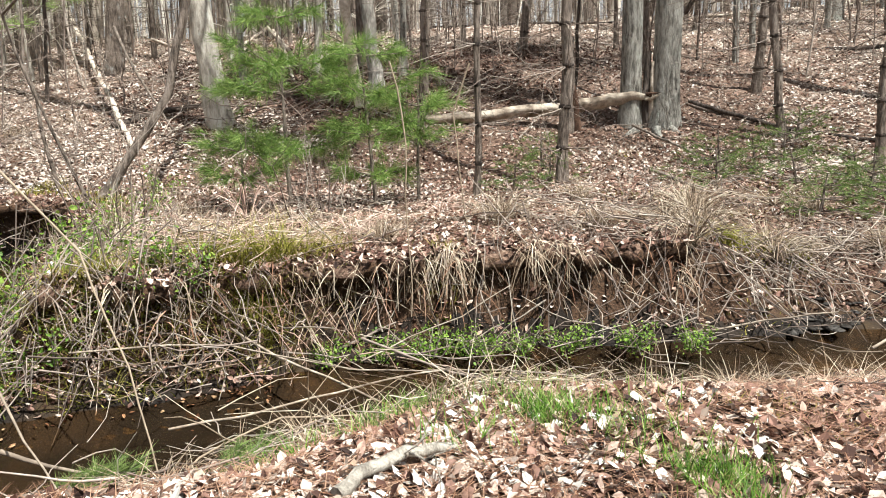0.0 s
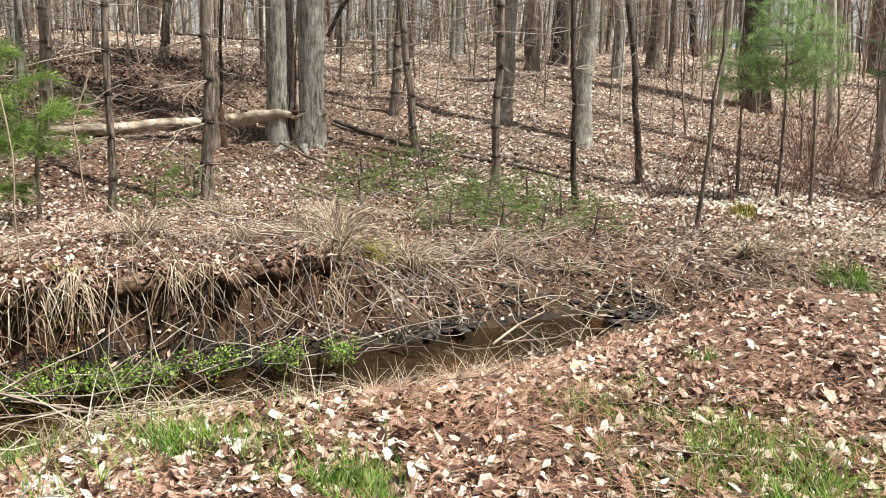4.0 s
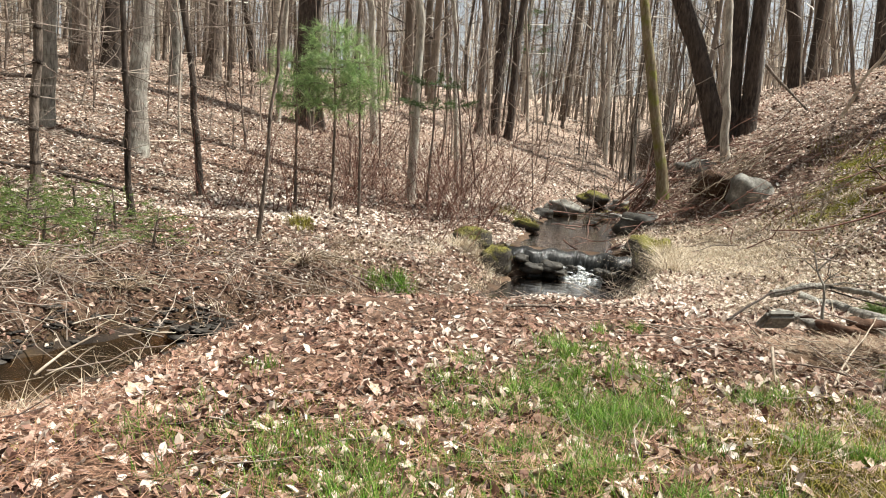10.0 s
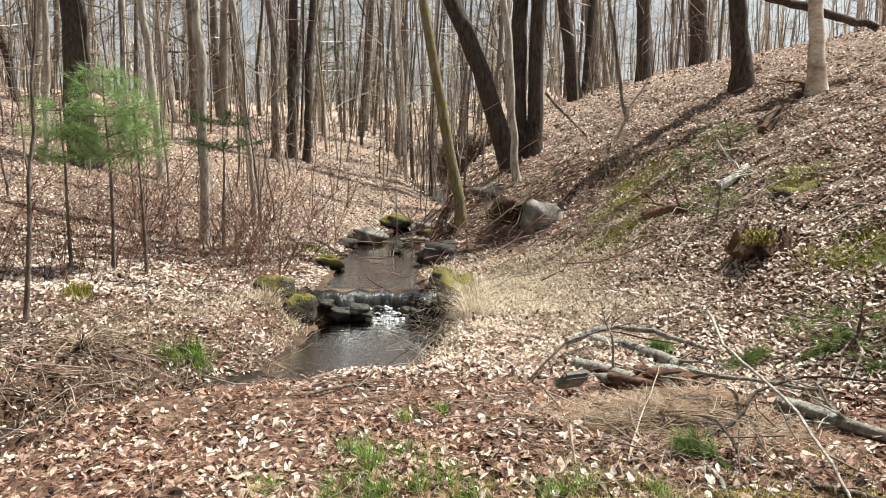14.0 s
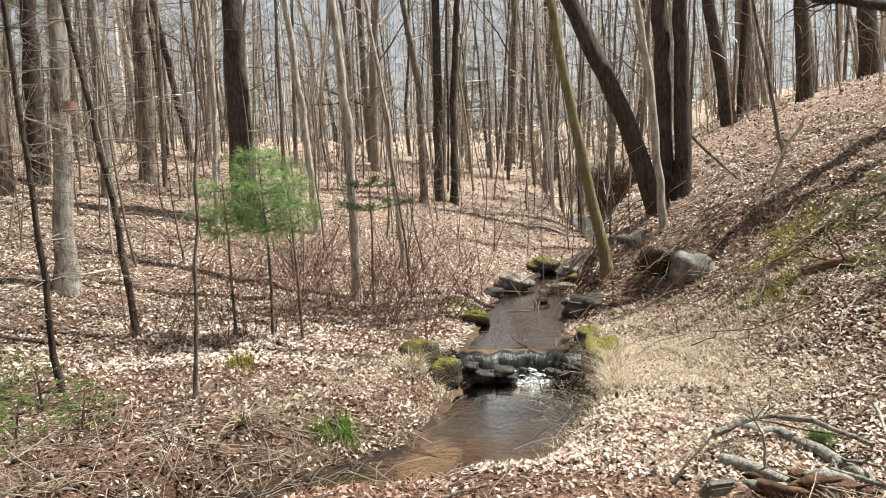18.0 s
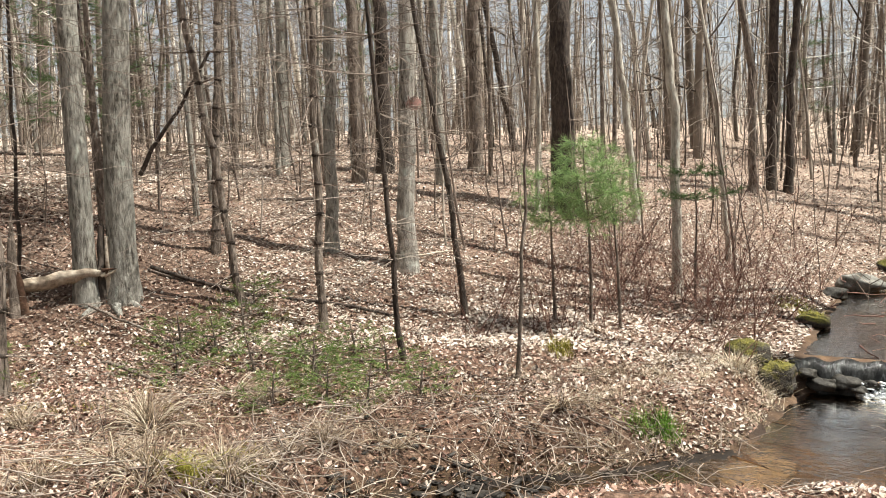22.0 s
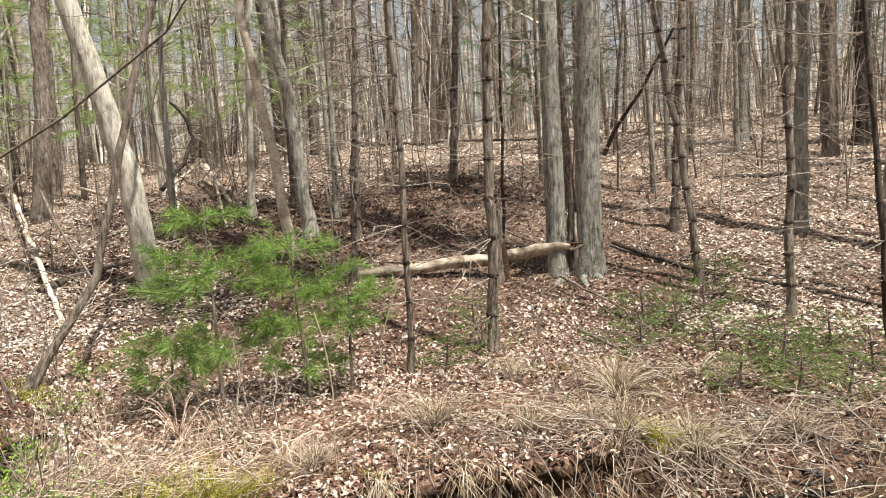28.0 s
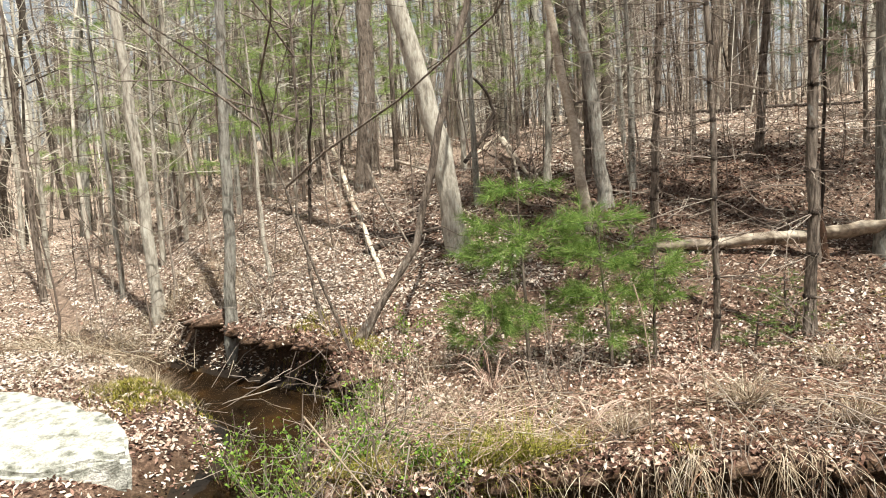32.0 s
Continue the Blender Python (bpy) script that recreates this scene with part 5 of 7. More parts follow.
tangle(130, 109, 0.95, 9.6, 0.22, 0.15, 0.15, 0.5, M_STRAW, "dead grass and roots hanging over a mound", 0.004, 0.45)
tangle(110, 87, -0.15, 7.3, 0.12, 0.6, 0.1, 0.4, M_TWIG, "roots on the pool's cut bank", 0.004, 0.2)
hanging(350, 641, 16, 18, 0.1, 0.4, M_TWIG, "grey roots and twigs hanging over the brook corner", "hanging_roots", 0.006, 0.5)
hanging(600, 642, 16, 18, 0.05, 0.24, M_STRAW, "dead grass hanging over the brook corner", "hanging_grass", 0.006, 0.5)
hanging(220, 643, 20, 23, 0.08, 0.4, M_TWIG, "dark twigs hanging before the undercut bend", "hanging_roots", 0.007, 0.6)
tangle(130, 88, -4.45, 0.0, 0.35, 0.5, 0.15, 0.5, M_STRAW, "pale pinkish straw heaped on the bank corner", 0.003, 0.16)
tangle(420, 114, -4.3, 0.1, 0.28, 0.32, 0.15, 0.45, M_PINKSTALK, "pinkish dry fern stalks heaped on the bank corner", 0.003, 0.12)
grass_patch(900, 115, -3.97, 0.14, 0.07, 0.1, 0.12, 0.28, M_SEDGE, "yellow-green sedge drooping over the bank corner", "grass", 7, 0.005, 1.5, 0.05)
grass_patch(700, 116, -3.9, 3.0, 0.1, 0.25, 0.06, 0.16, M_SEDGE, "yellow-green sedge on the far bank", "grass", 6, 0.005, 1.5, 0.05)
rng = np.random.RandomState(126)
x, y = rng.normal(-3.85, 0.12, 2600), rng.uniform(-1.2, 0.2, 2600)
g = Geo()
leaves(g, x, y, ground(x, y) + rng.uniform(0.0, 0.05, len(x)), rng.uniform(0.02, 0.045, len(x)), rng, 0.6, 0.4)
thing("leaf_litter", g, M_LEAF, "brown leaves caught on the rooty brook corner", "leaf litter", "", "stuff", True)
grass_patch(1700, 127, -3.78, -0.45, 0.1, 0.45, 0.03, 0.1, M_SEDGE, "moss and sedge on the rooty brook corner", "moss_carpet", 22, 0.006, 1.4, 0.05)
tangle(110, 89, -4.5, 1.3, 0.3, 0.7, 0.1, 0.3, M_STRAW, "pale straw and stalks lying on the bank", 0.0025, 0.07)
tangle(80, 90, -3.85, -0.5, 0.12, 0.5, 0.2, 0.6, M_TWIG, "grey twigs and roots over the dark undercut", 0.004, 0.3)
tangle(60, 91, -2.5, -0.1, 0.25, 0.4, 0.15, 0.5, M_TWIG, "grey twigs matted at the near water edge", 0.0035, 0.1)
tangle(260, 92, -3.75, 3.2, 0.14, 0.9, 0.2, 0.6, M_TWIG, "grey twigs and driftwood along the far water edge", 0.0045, 0.12)
tangle(90, 93, -4.4, 4.0, 0.7, 0.9, 0.15, 0.5, M_STRAW, "straw and fern stems matted on the low bank", 0.003, 0.12)
tangle(110, 94, -5.2, 2.4, 0.7, 0.9, 0.1, 0.35, M_STRAW, "dry stalks lying on the terrace", 0.003, 0.08)
tangle(200, 95, -3.0, 5.2, 0.6, 0.5, 0.15, 0.5, M_TWIG, "grey twigs by the muddy outlet", 0.004, 0.1)
tangle(16, 96, -7.6, -1.7, 0.5, 0.5, 0.2, 0.7, M_TWIG, "dark twigs tangled in the undercut bend", 0.006, 0.3)
tangle(200, 97, -9.6, -4.2, 0.6, 0.8, 0.2, 0.7, M_STRAW, "dry stalks lying over the narrowing brook", 0.006, 0.2)
grass_patch(5000, 98, -9.8, -4.0, 0.8, 0.9, 0.08, 0.25, M_STRAW, "dry grass over the narrowing brook", "dead_grass", 90, 0.009, 1.6, 0.1)
grass_patch(6000, 99, -7.2, -2.9, 0.35, 0.3, 0.02, 0.07, M_MOSS, "moss on the bank beside the pale slab", "moss_carpet", 18, 0.009, 0.9, 0.1)
grass_patch(6500, 100, -7.6, -1.3, 0.6, 0.3, 0.02, 0.07, M_MOSS, "moss on the lip of the undercut bend", "moss_carpet", 16, 0.009, 0.9, 0.1)
for n, (x, y, h) in enumerate(((-4.88, 3.47, 0.34), (-5.43, 2.85, 0.2), (-4.62, 1.8, 0.3), (-3.95, 3.35, 0.25), (-4.0, 2.85, 0.3), (-4.2, 2.3, 0.25), (-4.3, 0.9, 0.22), (-3.75, 4.1, 0.22), (-4.6, 4.3, 0.2))):
    grass_patch(200, 880 + n, x, y, 0.03, 0.03, h * 0.6, h, M_STRAW, "tussock of dead grass stalks drooping on the bank", "dead_grass", 3, 0.006, 1.5, 0.03)
grass_patch(650, 101, -2.3, 0.3, 0.2, 0.3, 0.04, 0.11, M_GRASS, "green grass tufts by the near water edge", "grass", 9, 0.005, 0.6, 0.05)
x, y, rng = strewn(2600, 29, 50, 105, 1.4, 2.9, 1.0)
keep = patchy(x, y, 0.5, 30, -0.1, 0.4, rng)
x, y = x[keep], y[keep]
g = Geo()
leaves(g, x, y, ground(x, y) + 0.012, rng.uniform(0.015, 0.042, len(x)), rng, 0.4, 0.4)
thing("leaf_litter", g, M_WHITELEAF, "bleached white leaves by the near water edge", "leaf litter", "", "stuff", True)
grass_patch(3500, 102, -4.0, -0.4, 0.08, 0.45, 0.03, 0.1, M_MOSS, "moss hanging on the edge of the brook corner", "moss_carpet", 18, 0.008, 1.2, 0.07)
# bright sunlit crest put in as a layer of pale leaves
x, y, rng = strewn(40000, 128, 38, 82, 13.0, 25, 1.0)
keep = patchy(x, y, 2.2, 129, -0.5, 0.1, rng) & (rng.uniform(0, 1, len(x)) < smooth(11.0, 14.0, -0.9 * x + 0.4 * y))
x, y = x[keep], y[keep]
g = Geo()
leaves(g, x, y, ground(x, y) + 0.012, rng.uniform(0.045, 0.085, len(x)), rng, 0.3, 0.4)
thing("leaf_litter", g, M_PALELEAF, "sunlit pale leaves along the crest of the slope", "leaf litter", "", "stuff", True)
# sun on the slope foot painted in with extra pale leaves
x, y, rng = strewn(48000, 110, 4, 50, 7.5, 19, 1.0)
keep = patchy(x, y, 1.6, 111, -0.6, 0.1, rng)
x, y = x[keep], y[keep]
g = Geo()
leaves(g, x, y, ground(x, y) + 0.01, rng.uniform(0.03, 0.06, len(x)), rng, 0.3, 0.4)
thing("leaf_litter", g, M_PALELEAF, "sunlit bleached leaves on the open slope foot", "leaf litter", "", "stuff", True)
# sunlit ground past the bend lightened through the leaf colour
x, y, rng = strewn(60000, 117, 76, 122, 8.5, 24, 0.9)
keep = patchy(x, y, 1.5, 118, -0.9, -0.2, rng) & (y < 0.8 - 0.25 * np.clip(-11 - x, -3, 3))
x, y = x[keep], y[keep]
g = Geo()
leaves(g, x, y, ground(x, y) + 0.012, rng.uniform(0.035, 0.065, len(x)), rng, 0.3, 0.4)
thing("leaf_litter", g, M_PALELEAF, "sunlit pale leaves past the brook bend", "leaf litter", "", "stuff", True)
# slope shade put in as a layer of darker leaves
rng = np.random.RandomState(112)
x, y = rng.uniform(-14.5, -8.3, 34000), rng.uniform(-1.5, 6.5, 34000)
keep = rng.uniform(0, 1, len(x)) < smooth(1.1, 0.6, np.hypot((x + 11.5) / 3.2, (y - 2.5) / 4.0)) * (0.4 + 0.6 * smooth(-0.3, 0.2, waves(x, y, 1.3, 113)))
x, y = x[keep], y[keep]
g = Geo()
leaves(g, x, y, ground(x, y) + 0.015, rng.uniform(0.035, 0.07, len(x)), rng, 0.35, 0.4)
thing("leaf_litter", g, M_SHADELEAF, "dark brown oak leaves on the shaded face of the slope", "leaf litter", "", "stuff", True)
# extra pale leaves make up for weak sun on this slope
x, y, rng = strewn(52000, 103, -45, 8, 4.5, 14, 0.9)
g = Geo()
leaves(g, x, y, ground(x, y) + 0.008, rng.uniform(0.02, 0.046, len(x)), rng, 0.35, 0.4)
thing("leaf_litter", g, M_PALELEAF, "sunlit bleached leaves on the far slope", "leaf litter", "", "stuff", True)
grass_patch(2500, 104, 0.9, 2.5, 0.6, 0.4, 0.03, 0.09, M_STRAW, "dead grass stalks in the moss", "dead_grass", 120, 0.003, 2.4, 0.08)
for mat, n, seed, label in ((M_LEAF, 13000, 105, "brown leaves on the terrace above the bank"), (M_PALELEAF, 7000, 106, "pale leaves on the terrace above the bank")):
    rng = np.random.RandomState(seed)
    x, y = rng.uniform(-6.6, -3.7, n), rng.uniform(-0.6, 5.2, n)
    keep = clear_of_water(x, y, 0.3) & patchy(x, y, 0.6, seed, -0.6, 0.2, rng) & (rng.uniform(0, 1, n) < (bleached(x, y) if mat == M_PALELEAF else 1.0))
    x, y = x[keep], y[keep]
    g = Geo()
    leaves(g, x, y, ground(x, y) + rng.uniform(0.02, 0.05, len(x)), rng.uniform(0.02, 0.045, len(x)), rng, 0.4, 0.4)
    thing("leaf_litter", g, mat, label, "leaf litter", "", "stuff", True)



def dead_fern(x, y, n, reach, seed, up=0.2, mat=M_STRAW):
    """A collapsed fern: stalks that fan out and droop from one crown."""
    rng = np.random.RandomState(seed)
    g = Geo()
    for _ in range(n):
        a, ln = rng.uniform(0, 6.283), reach * rng.uniform(0.5, 1.1)
        k = np.linspace(0, 1, 6)
        px, py = math.cos(a) * ln * k + rng.normal(0, 0.012), math.sin(a) * ln * k + rng.normal(0, 0.012)
        pz = np.maximum(np.sin(k * 2.6) * up * rng.uniform(0.3, 1.1), ground(x + px, y + py) - gz(x, y) + 0.01)
        tube(g, np.stack([px, py, pz], -1), np.linspace(0.0045, 0.0015, 6) * rng.uniform(0.6, 1.2), 4, close=False)
    ob = thing("dead_fern", g, mat, "collapsed dead fern with stalks fanned over the litter", "fern", "dead ferns on the terrace")
    ob.location = (x, y, gz(x, y))


for n, (x, y, count, reach, up) in enumerate(((-4.7, 3.35, 70, 0.5, 0.22), (-4.2, 2.75, 40, 0.35, 0.18), (-3.75, 3.25, 45, 0.35, 0.15), (-4.6, 1.85, 35, 0.3, 0.18), (-5.45, 0.25, 30, 0.4, 0.3), (-4.6, 0.8, 30, 0.35, 0.16),
                                           (-3.75, 2.65, 45, 0.35, 0.18), (-3.4, 4.5, 40, 0.4, 0.12), (-2.6, 5.6, 45, 0.4, 0.12), (-4.85, 4.2, 40, 0.4, 0.16), (-5.3, 1.6, 25, 0.3, 0.14))):
    dead_fern(x, y, count, reach, 650 + n, up, M_PINKSTALK if n in (4, 5, 10) else M_STRAW)

# ---- fallen wood ----
def log(name, pts, r, mat, label, category="branch"):
    """A fallen stem: tapered, crooked, with broken ends and a snapped side twig."""
    rng = np.random.RandomState(int(abs(pts[0][0]) * 1000 + r * 10000) % 9999)
    if r < 0.012 and mat == M_WOOD:
        mat, r = M_STICK, 0.75 * r
    pts = [np.asarray(p, float) for p in pts]
    line = [pts[0]]
    for a, b in zip(pts[:-1], pts[1:]):
        n = max(2, int(np.linalg.norm(b - a) / 0.12))
        line += [a + (b - a) * k / n for k in range(1, n + 1)]
    line = np.array(line)
    o = line[0].copy()
    line = line - o
    line[1:-1] += rng.normal(0, 0.12 * r + 0.002, (len(line) - 2, 3))
    if r < 0.03:
        k = np.linspace(0, 1, len(line))
        span = np.linalg.norm(line[-1] - line[0])
        for f in (1, 2, 3):
            line += np.sin(f * np.pi * k)[:, None] * rng.normal(0, 0.018 * span / f, 3) * (1, 1, 0.4)
    rad = np.linspace(r * 1.08, r * 0.62, len(line))
    g = Geo()
    tube(g, line, rad, 12 if r > 0.03 else 7, 0.1 if r > 0.03 else 0.05, True, rng.randint(9999))
    ob = thing(name, g, mat, label, category)
    ob.location = o
    if r > 0.012:
        for n in range(2 if r < 0.06 else 3):
            k = rng.randint(len(line) // 3, len(line) - 1) if len(line) > 3 else 1
            g = Geo()
            twigs(g, line[k], rng.normal(0, 1, 3) * (1, 1, 0.3) + (0, 0, 0.3), rng.uniform(4, 9) * r + 0.05, r * 0.3, rng, 1, 4)
            part("side_twig", g, mat, ob)
    return ob


# the weathered log behind the conifers, broken at its raised end
log_ob = base("fallen_log", -8.8, 3.85, gz(-8.8, 3.85), "weathered barkless log lying against a double-stemmed tree", "log")
o = np.array(log_ob.location)
rng = np.random.RandomState(91)
line = bend((-8.8, 2.4, gz(-8.8, 2.4) + 0.05), (-7.42, 4.56, 1.26), rng, 22, 0.12) - o
g = Geo()
tube(g, line, np.r_[np.linspace(0.055, 0.072, 19), 0.066, 0.05, 0.022], 14, 0.26, True, 92)
part("stem", g, M_BARELOG, log_ob)
for k in range(5):
    g = Geo()
    tube(g, bend(line[-1] + rng.normal(0, 0.035, 3), line[-1] + np.array([0.07, 0.06, 0.03]) * rng.uniform(0.5, 1.8) + rng.normal(0, 0.03, 3), rng, 3, 0.1), [0.022, 0.014, 0.003], 6)
    part("splinter", g, M_ROT if k % 2 else M_BARELOG, log_ob)

# the double-stemmed tree with a rotten stub between
twin = base("tree", -7.52, 4.75, gz(-7.52, 4.75), "double-stemmed grey tree with a rotten hollow stub between its trunks", "tree", "woodland trees")
o = np.array(twin.location)
for q, (pts, r, seed) in enumerate((([(-7.59, 4.6, 0.95), (-7.58, 4.6, 2.62), (-7.58, 4.62, 4.13)], 0.115, 5), ([(-7.45, 4.93, 0.95), (-7.41, 4.96, 2.6), (-7.36, 5.03, 4.1)], 0.152, 6))):
    rng = np.random.RandomState(seed)
    line = trunk_line([np.asarray(p, float) - o for p in pts], 15, rng)
    h = line[:, 2]
    g = Geo()
    tube(g, line, r * (1 - 0.75 * np.clip(h / 16, 0, 1)) * (1 + 0.4 * np.exp(-np.clip(h, 0, None) / 0.16)), 22, 0.04, True, seed)
    part("trunk", g, B_GREY, twin)
    g = Geo()
    for n in range(9):
        k = rng.randint(int(len(line) * 0.45), len(line))
        a = rng.uniform(0, 6.28)
        twigs(g, line[k], (math.cos(a), math.sin(a), rng.uniform(0.3, 1.1)), rng.uniform(1.5, 3.5), 0.06, rng, 3, 4)
    tagged(part("crown", g, B_GREY, twin), kind="stuff")
for pts, r, mat in (([(-7.5, 4.7, 0.95), (-7.48, 4.73, 1.4), (-7.5, 4.74, 1.85)], 0.06, B_DARK), ([(-7.46, 4.78, 0.95), (-7.45, 4.78, 1.4), (-7.46, 4.79, 1.75)], 0.05, M_WOOD)):
    g = Geo()
    tube(g, np.array([bend(pts[0], pts[1], rng, 5, 0.1), bend(pts[1], pts[2], rng, 5, 0.1)]).reshape(-1, 3) - o, np.linspace(r, r * 0.5, 10), 9, 0.3, True, 7)
    part("rotten_stub", g, mat, twin)
for a in np.linspace(0.3, 5.9, 7):
    g = Geo()
    p = np.array([0.05 + 0.2 * math.cos(a), 0.08 + 0.26 * math.sin(a), -0.06])
    tube(g, bend(p, p + np.array([0.2 * math.cos(a), 0.2 * math.sin(a), -0.07]), rng, 5, 0.1), np.linspace(0.055, 0.02, 5), 8, 0.1)
    part("root", g, B_GREY, twin)

# broken stub beside the ringed conifer
stub = base("broken_snag", -7.78, 3.96, gz(-7.78, 3.96), "short splintered grey snag beside a fallen log", "snag")
for q, (dx, h, r) in enumerate(((0.0, 1.05, 0.06), (0.04, 0.7, 0.045), (-0.03, 0.5, 0.04))):
    g = Geo()
    tube(g, bend((dx, 0.06 * q, -0.05), (dx - 0.06, 0.02, h), rng, 7, 0.08), np.array([1.25, 1, 0.9, 0.8, 0.65, 0.4, 0.08]) * r, 10, 0.2, True, q)
    part("splinter", g, B_BROWN if q != 1 else M_ROT, stub)


# ---- rocks ----
def rock(x, y, size, mat, label, seed, sink=0.25, moss=None, z=None, spread=1.0):
    rng = np.random.RandomState(seed)
    z = gz(x, y) - 0.04 if z is None else z
    e = base("rock", x, y, z, label, "rock", "")
    g = Geo()
    blob(g, (0, 0, size[2] * (1 - sink) * 0.6), size, rng, 14, 20, 0.09)
    stone = part("stone", g, mat, e)
    if moss:
        n = int(5000 * size[0] * size[1]) + 60
        a, rr = rng.uniform(0, 6.28, n), np.sqrt(rng.uniform(0, 1, n)) * 0.95 * spread
        px, py = np.cos(a) * rr * size[0], np.sin(a) * rr * size[1]
        pz = size[2] * (1 - sink) * 0.6 + size[2] * np.sqrt(np.clip(1 - rr**2, 0, 1)) * 1.0
        g = Geo()
        blades(g, px, py, pz - 0.015, rng.uniform(0.015, 0.06, n), 0.006, rng.uniform(0.2, 1.6, n), rng, 2)
        tagged(part("moss", g, moss, stone, "yellow-green moss cushion"), kind="stuff")
    return e


rock(1.1, 9.25, (0.25, 0.22, 0.24), M_ROCK, "grey lichened boulder half sunk in the bank", 101)
rock(-1.42, 7.66, (0.16, 0.17, 0.19), M_MOSSROCK, "dark wet rock capped with yellow moss beside the falls", 102, 0.25, M_MOSS)
rock(-1.72, 7.78, (0.2, 0.15, 0.14), M_MOSSROCK, "small mossy rock beside the falls", 103, 0.25, M_MOSS)
rock(-1.25, 12.2, (0.28, 0.22, 0.15), M_ROCK, "pale-topped boulder in the brook", 104, 0.2, None, 0.42)
rock(0.0, 9.7, (0.3, 0.32, 0.2), M_WETROCK, "dark boulder with a pale flat top on the brook's edge", 105, 0.2, None, 0.4)
rock(-0.02, 9.75, (0.28, 0.26, 0.04), M_WHITEROCK, "flat pale stone capping a dark boulder", 106, 0.0, None, 0.59)
rock(-0.5, 12.0, (0.22, 0.15, 0.05), M_ROCK, "flat pale stone in the brook", 107, 0.1, M_MOSS, 0.45, 0.6)
rock(-0.9, 13.5, (0.26, 0.2, 0.14), M_MOSSROCK, "mossy wet boulder upstream", 108, 0.2, M_MOSS, 0.55)
rock(-0.35, 12.9, (0.25, 0.2, 0.12), M_ROCK, "low grey stone in the brook", 109, 0.2, None, 0.5)
rock(-0.1, 12.4, (0.28, 0.22, 0.14), M_MOSSROCK, "dark wet stone in the brook", 110, 0.2, M_MOSS, 0.45)
rock(-1.5, 11.5, (0.16, 0.14, 0.09), M_WETROCK, "dark wet stone at the brook edge", 111, 0.2, None, 0.4)
rock(-1.45, 9.6, (0.18, 0.24, 0.1), M_MOSSROCK, "dark stone under yellowed moss", 112, 0.2, M_MOSS)
rock(0.14, 7.5, (0.2, 0.42, 0.2), M_MOSSROCK, "mossy overhung rock on the pool's cut bank", 113, 0.3, M_MOSS, 0.3)
rock(0.0, 8.45, (0.16, 0.22, 0.12), M_MOSSROCK, "mossy rock beside the falls", 114, 0.3, M_MOSS, 0.36)
rock(0.62, 10.6, (0.3, 0.16, 0.12), M_ROCK, "pale stone in the bank below leaning trees", 115, 0.3)
rock(0.85, 9.75, (0.32, 0.24, 0.2), floor_ob.data.materials[0], "earthy leaf-strewn mound behind a boulder", 116, 0.3)
rock(-0.72, 11.0, (0.07, 0.05, 0.045), M_WETROCK, "small dark stone in the brook", 117, 0.0, None, 0.38)
for n, (x, y, s, z) in enumerate(((-1.08, 7.84, 0.16, 0.1), (-0.9, 7.9, 0.17, 0.12), (-0.78, 7.86, 0.1, 0.1), (-0.28, 7.9, 0.12, 0.12), (-0.16, 7.96, 0.17, 0.13), (-0.7, 7.96, 0.11, 0.13))):
    rock(x, y, (s * 0.8, s * 0.55, s * 0.42), M_WETROCK, "uneven dark wet boulder in the falls", 180 + n, 0.2, None, z)
for n, (x, y, s) in enumerate(((-1.3, 8.05, 0.15), (-1.1, 8.0, 0.13), (-0.92, 8.1, 0.12), (-0.72, 8.14, 0.1), (-0.5, 8.1, 0.12), (-0.3, 8.05, 0.14), (-0.15, 8.0, 0.13), (-1.2, 7.85, 0.1), (-1.0, 7.85, 0.09), (-1.38, 7.9, 0.1), (-0.1, 7.85, 0.1), (-0.2, 8.15, 0.11), (-0.85, 7.95, 0.08), (-0.4, 7.97, 0.08), (-1.42, 8.15, 0.11), (0.02, 8.1, 0.12))):
    rock(x, y, (s * 0.8, s * 0.6, s * 0.55), M_WETROCK, "dark wet ledge stone under the falls", 120 + n, 0.2, None, 0.13 if abs(x + 0.6) < 0.5 else 0.2)

# the big pale slab by the brook bend
slab_ob = base("rock_slab", -5.85, -3.2, 0.07, "large flat pale rock slab with lichen on its side", "rock")
rng = np.random.RandomState(140)
bm = bmesh.new()
for x, y, z in ((-0.9, -0.9, 0.4), (-0.25, 0.05, 0.42), (0.72, 0.85, 0.3), (0.9, 0.35, 0.26), (0.85, -0.5, 0.3), (-0.2, -1.3, 0.36), (-1.0, -1.2, 0.36), (0.2, 0.55, 0.38)):
    bm.verts.new((1.12 * x, 1.12 * y, z + 0.03))
    bm.verts.new((1.09 * x + 0.05, 1.09 * y - 0.03, -0.25))
bmesh.ops.convex_hull(bm, input=bm.verts)
bmesh.ops.bevel(bm, geom=bm.edges[:], offset=0.035, segments=2, affect="EDGES")
bmesh.ops.subdivide_edges(bm, edges=bm.edges[:], cuts=3, use_grid_fill=True)
bmesh.ops.triangulate(bm, faces=bm.faces[:])
for v in bm.verts:
    q = v.co * 3.1
    v.co += 0.035 * noise.noise_vector(q) + 0.018 * noise.noise_vector(q * 3.7)
me = bpy.data.meshes.new("stone")
bm.to_mesh(me)
bm.free()
me.materials.append(M_WHITEROCK)
new("stone", me).parent = slab_ob


# ---- the small waterfall ----
falls = base("waterfall", -0.7, 8.0, 0.1, "small white waterfall over dark wet ledge stones", "waterfall")
M_FOAM = island("white_water", [(0.0, (0.55, 0.57, 0.58)), (0.5, (0.8, 0.82, 0.83)), (1.0, (0.9, 0.92, 0.93))], 0.35, 25.0)
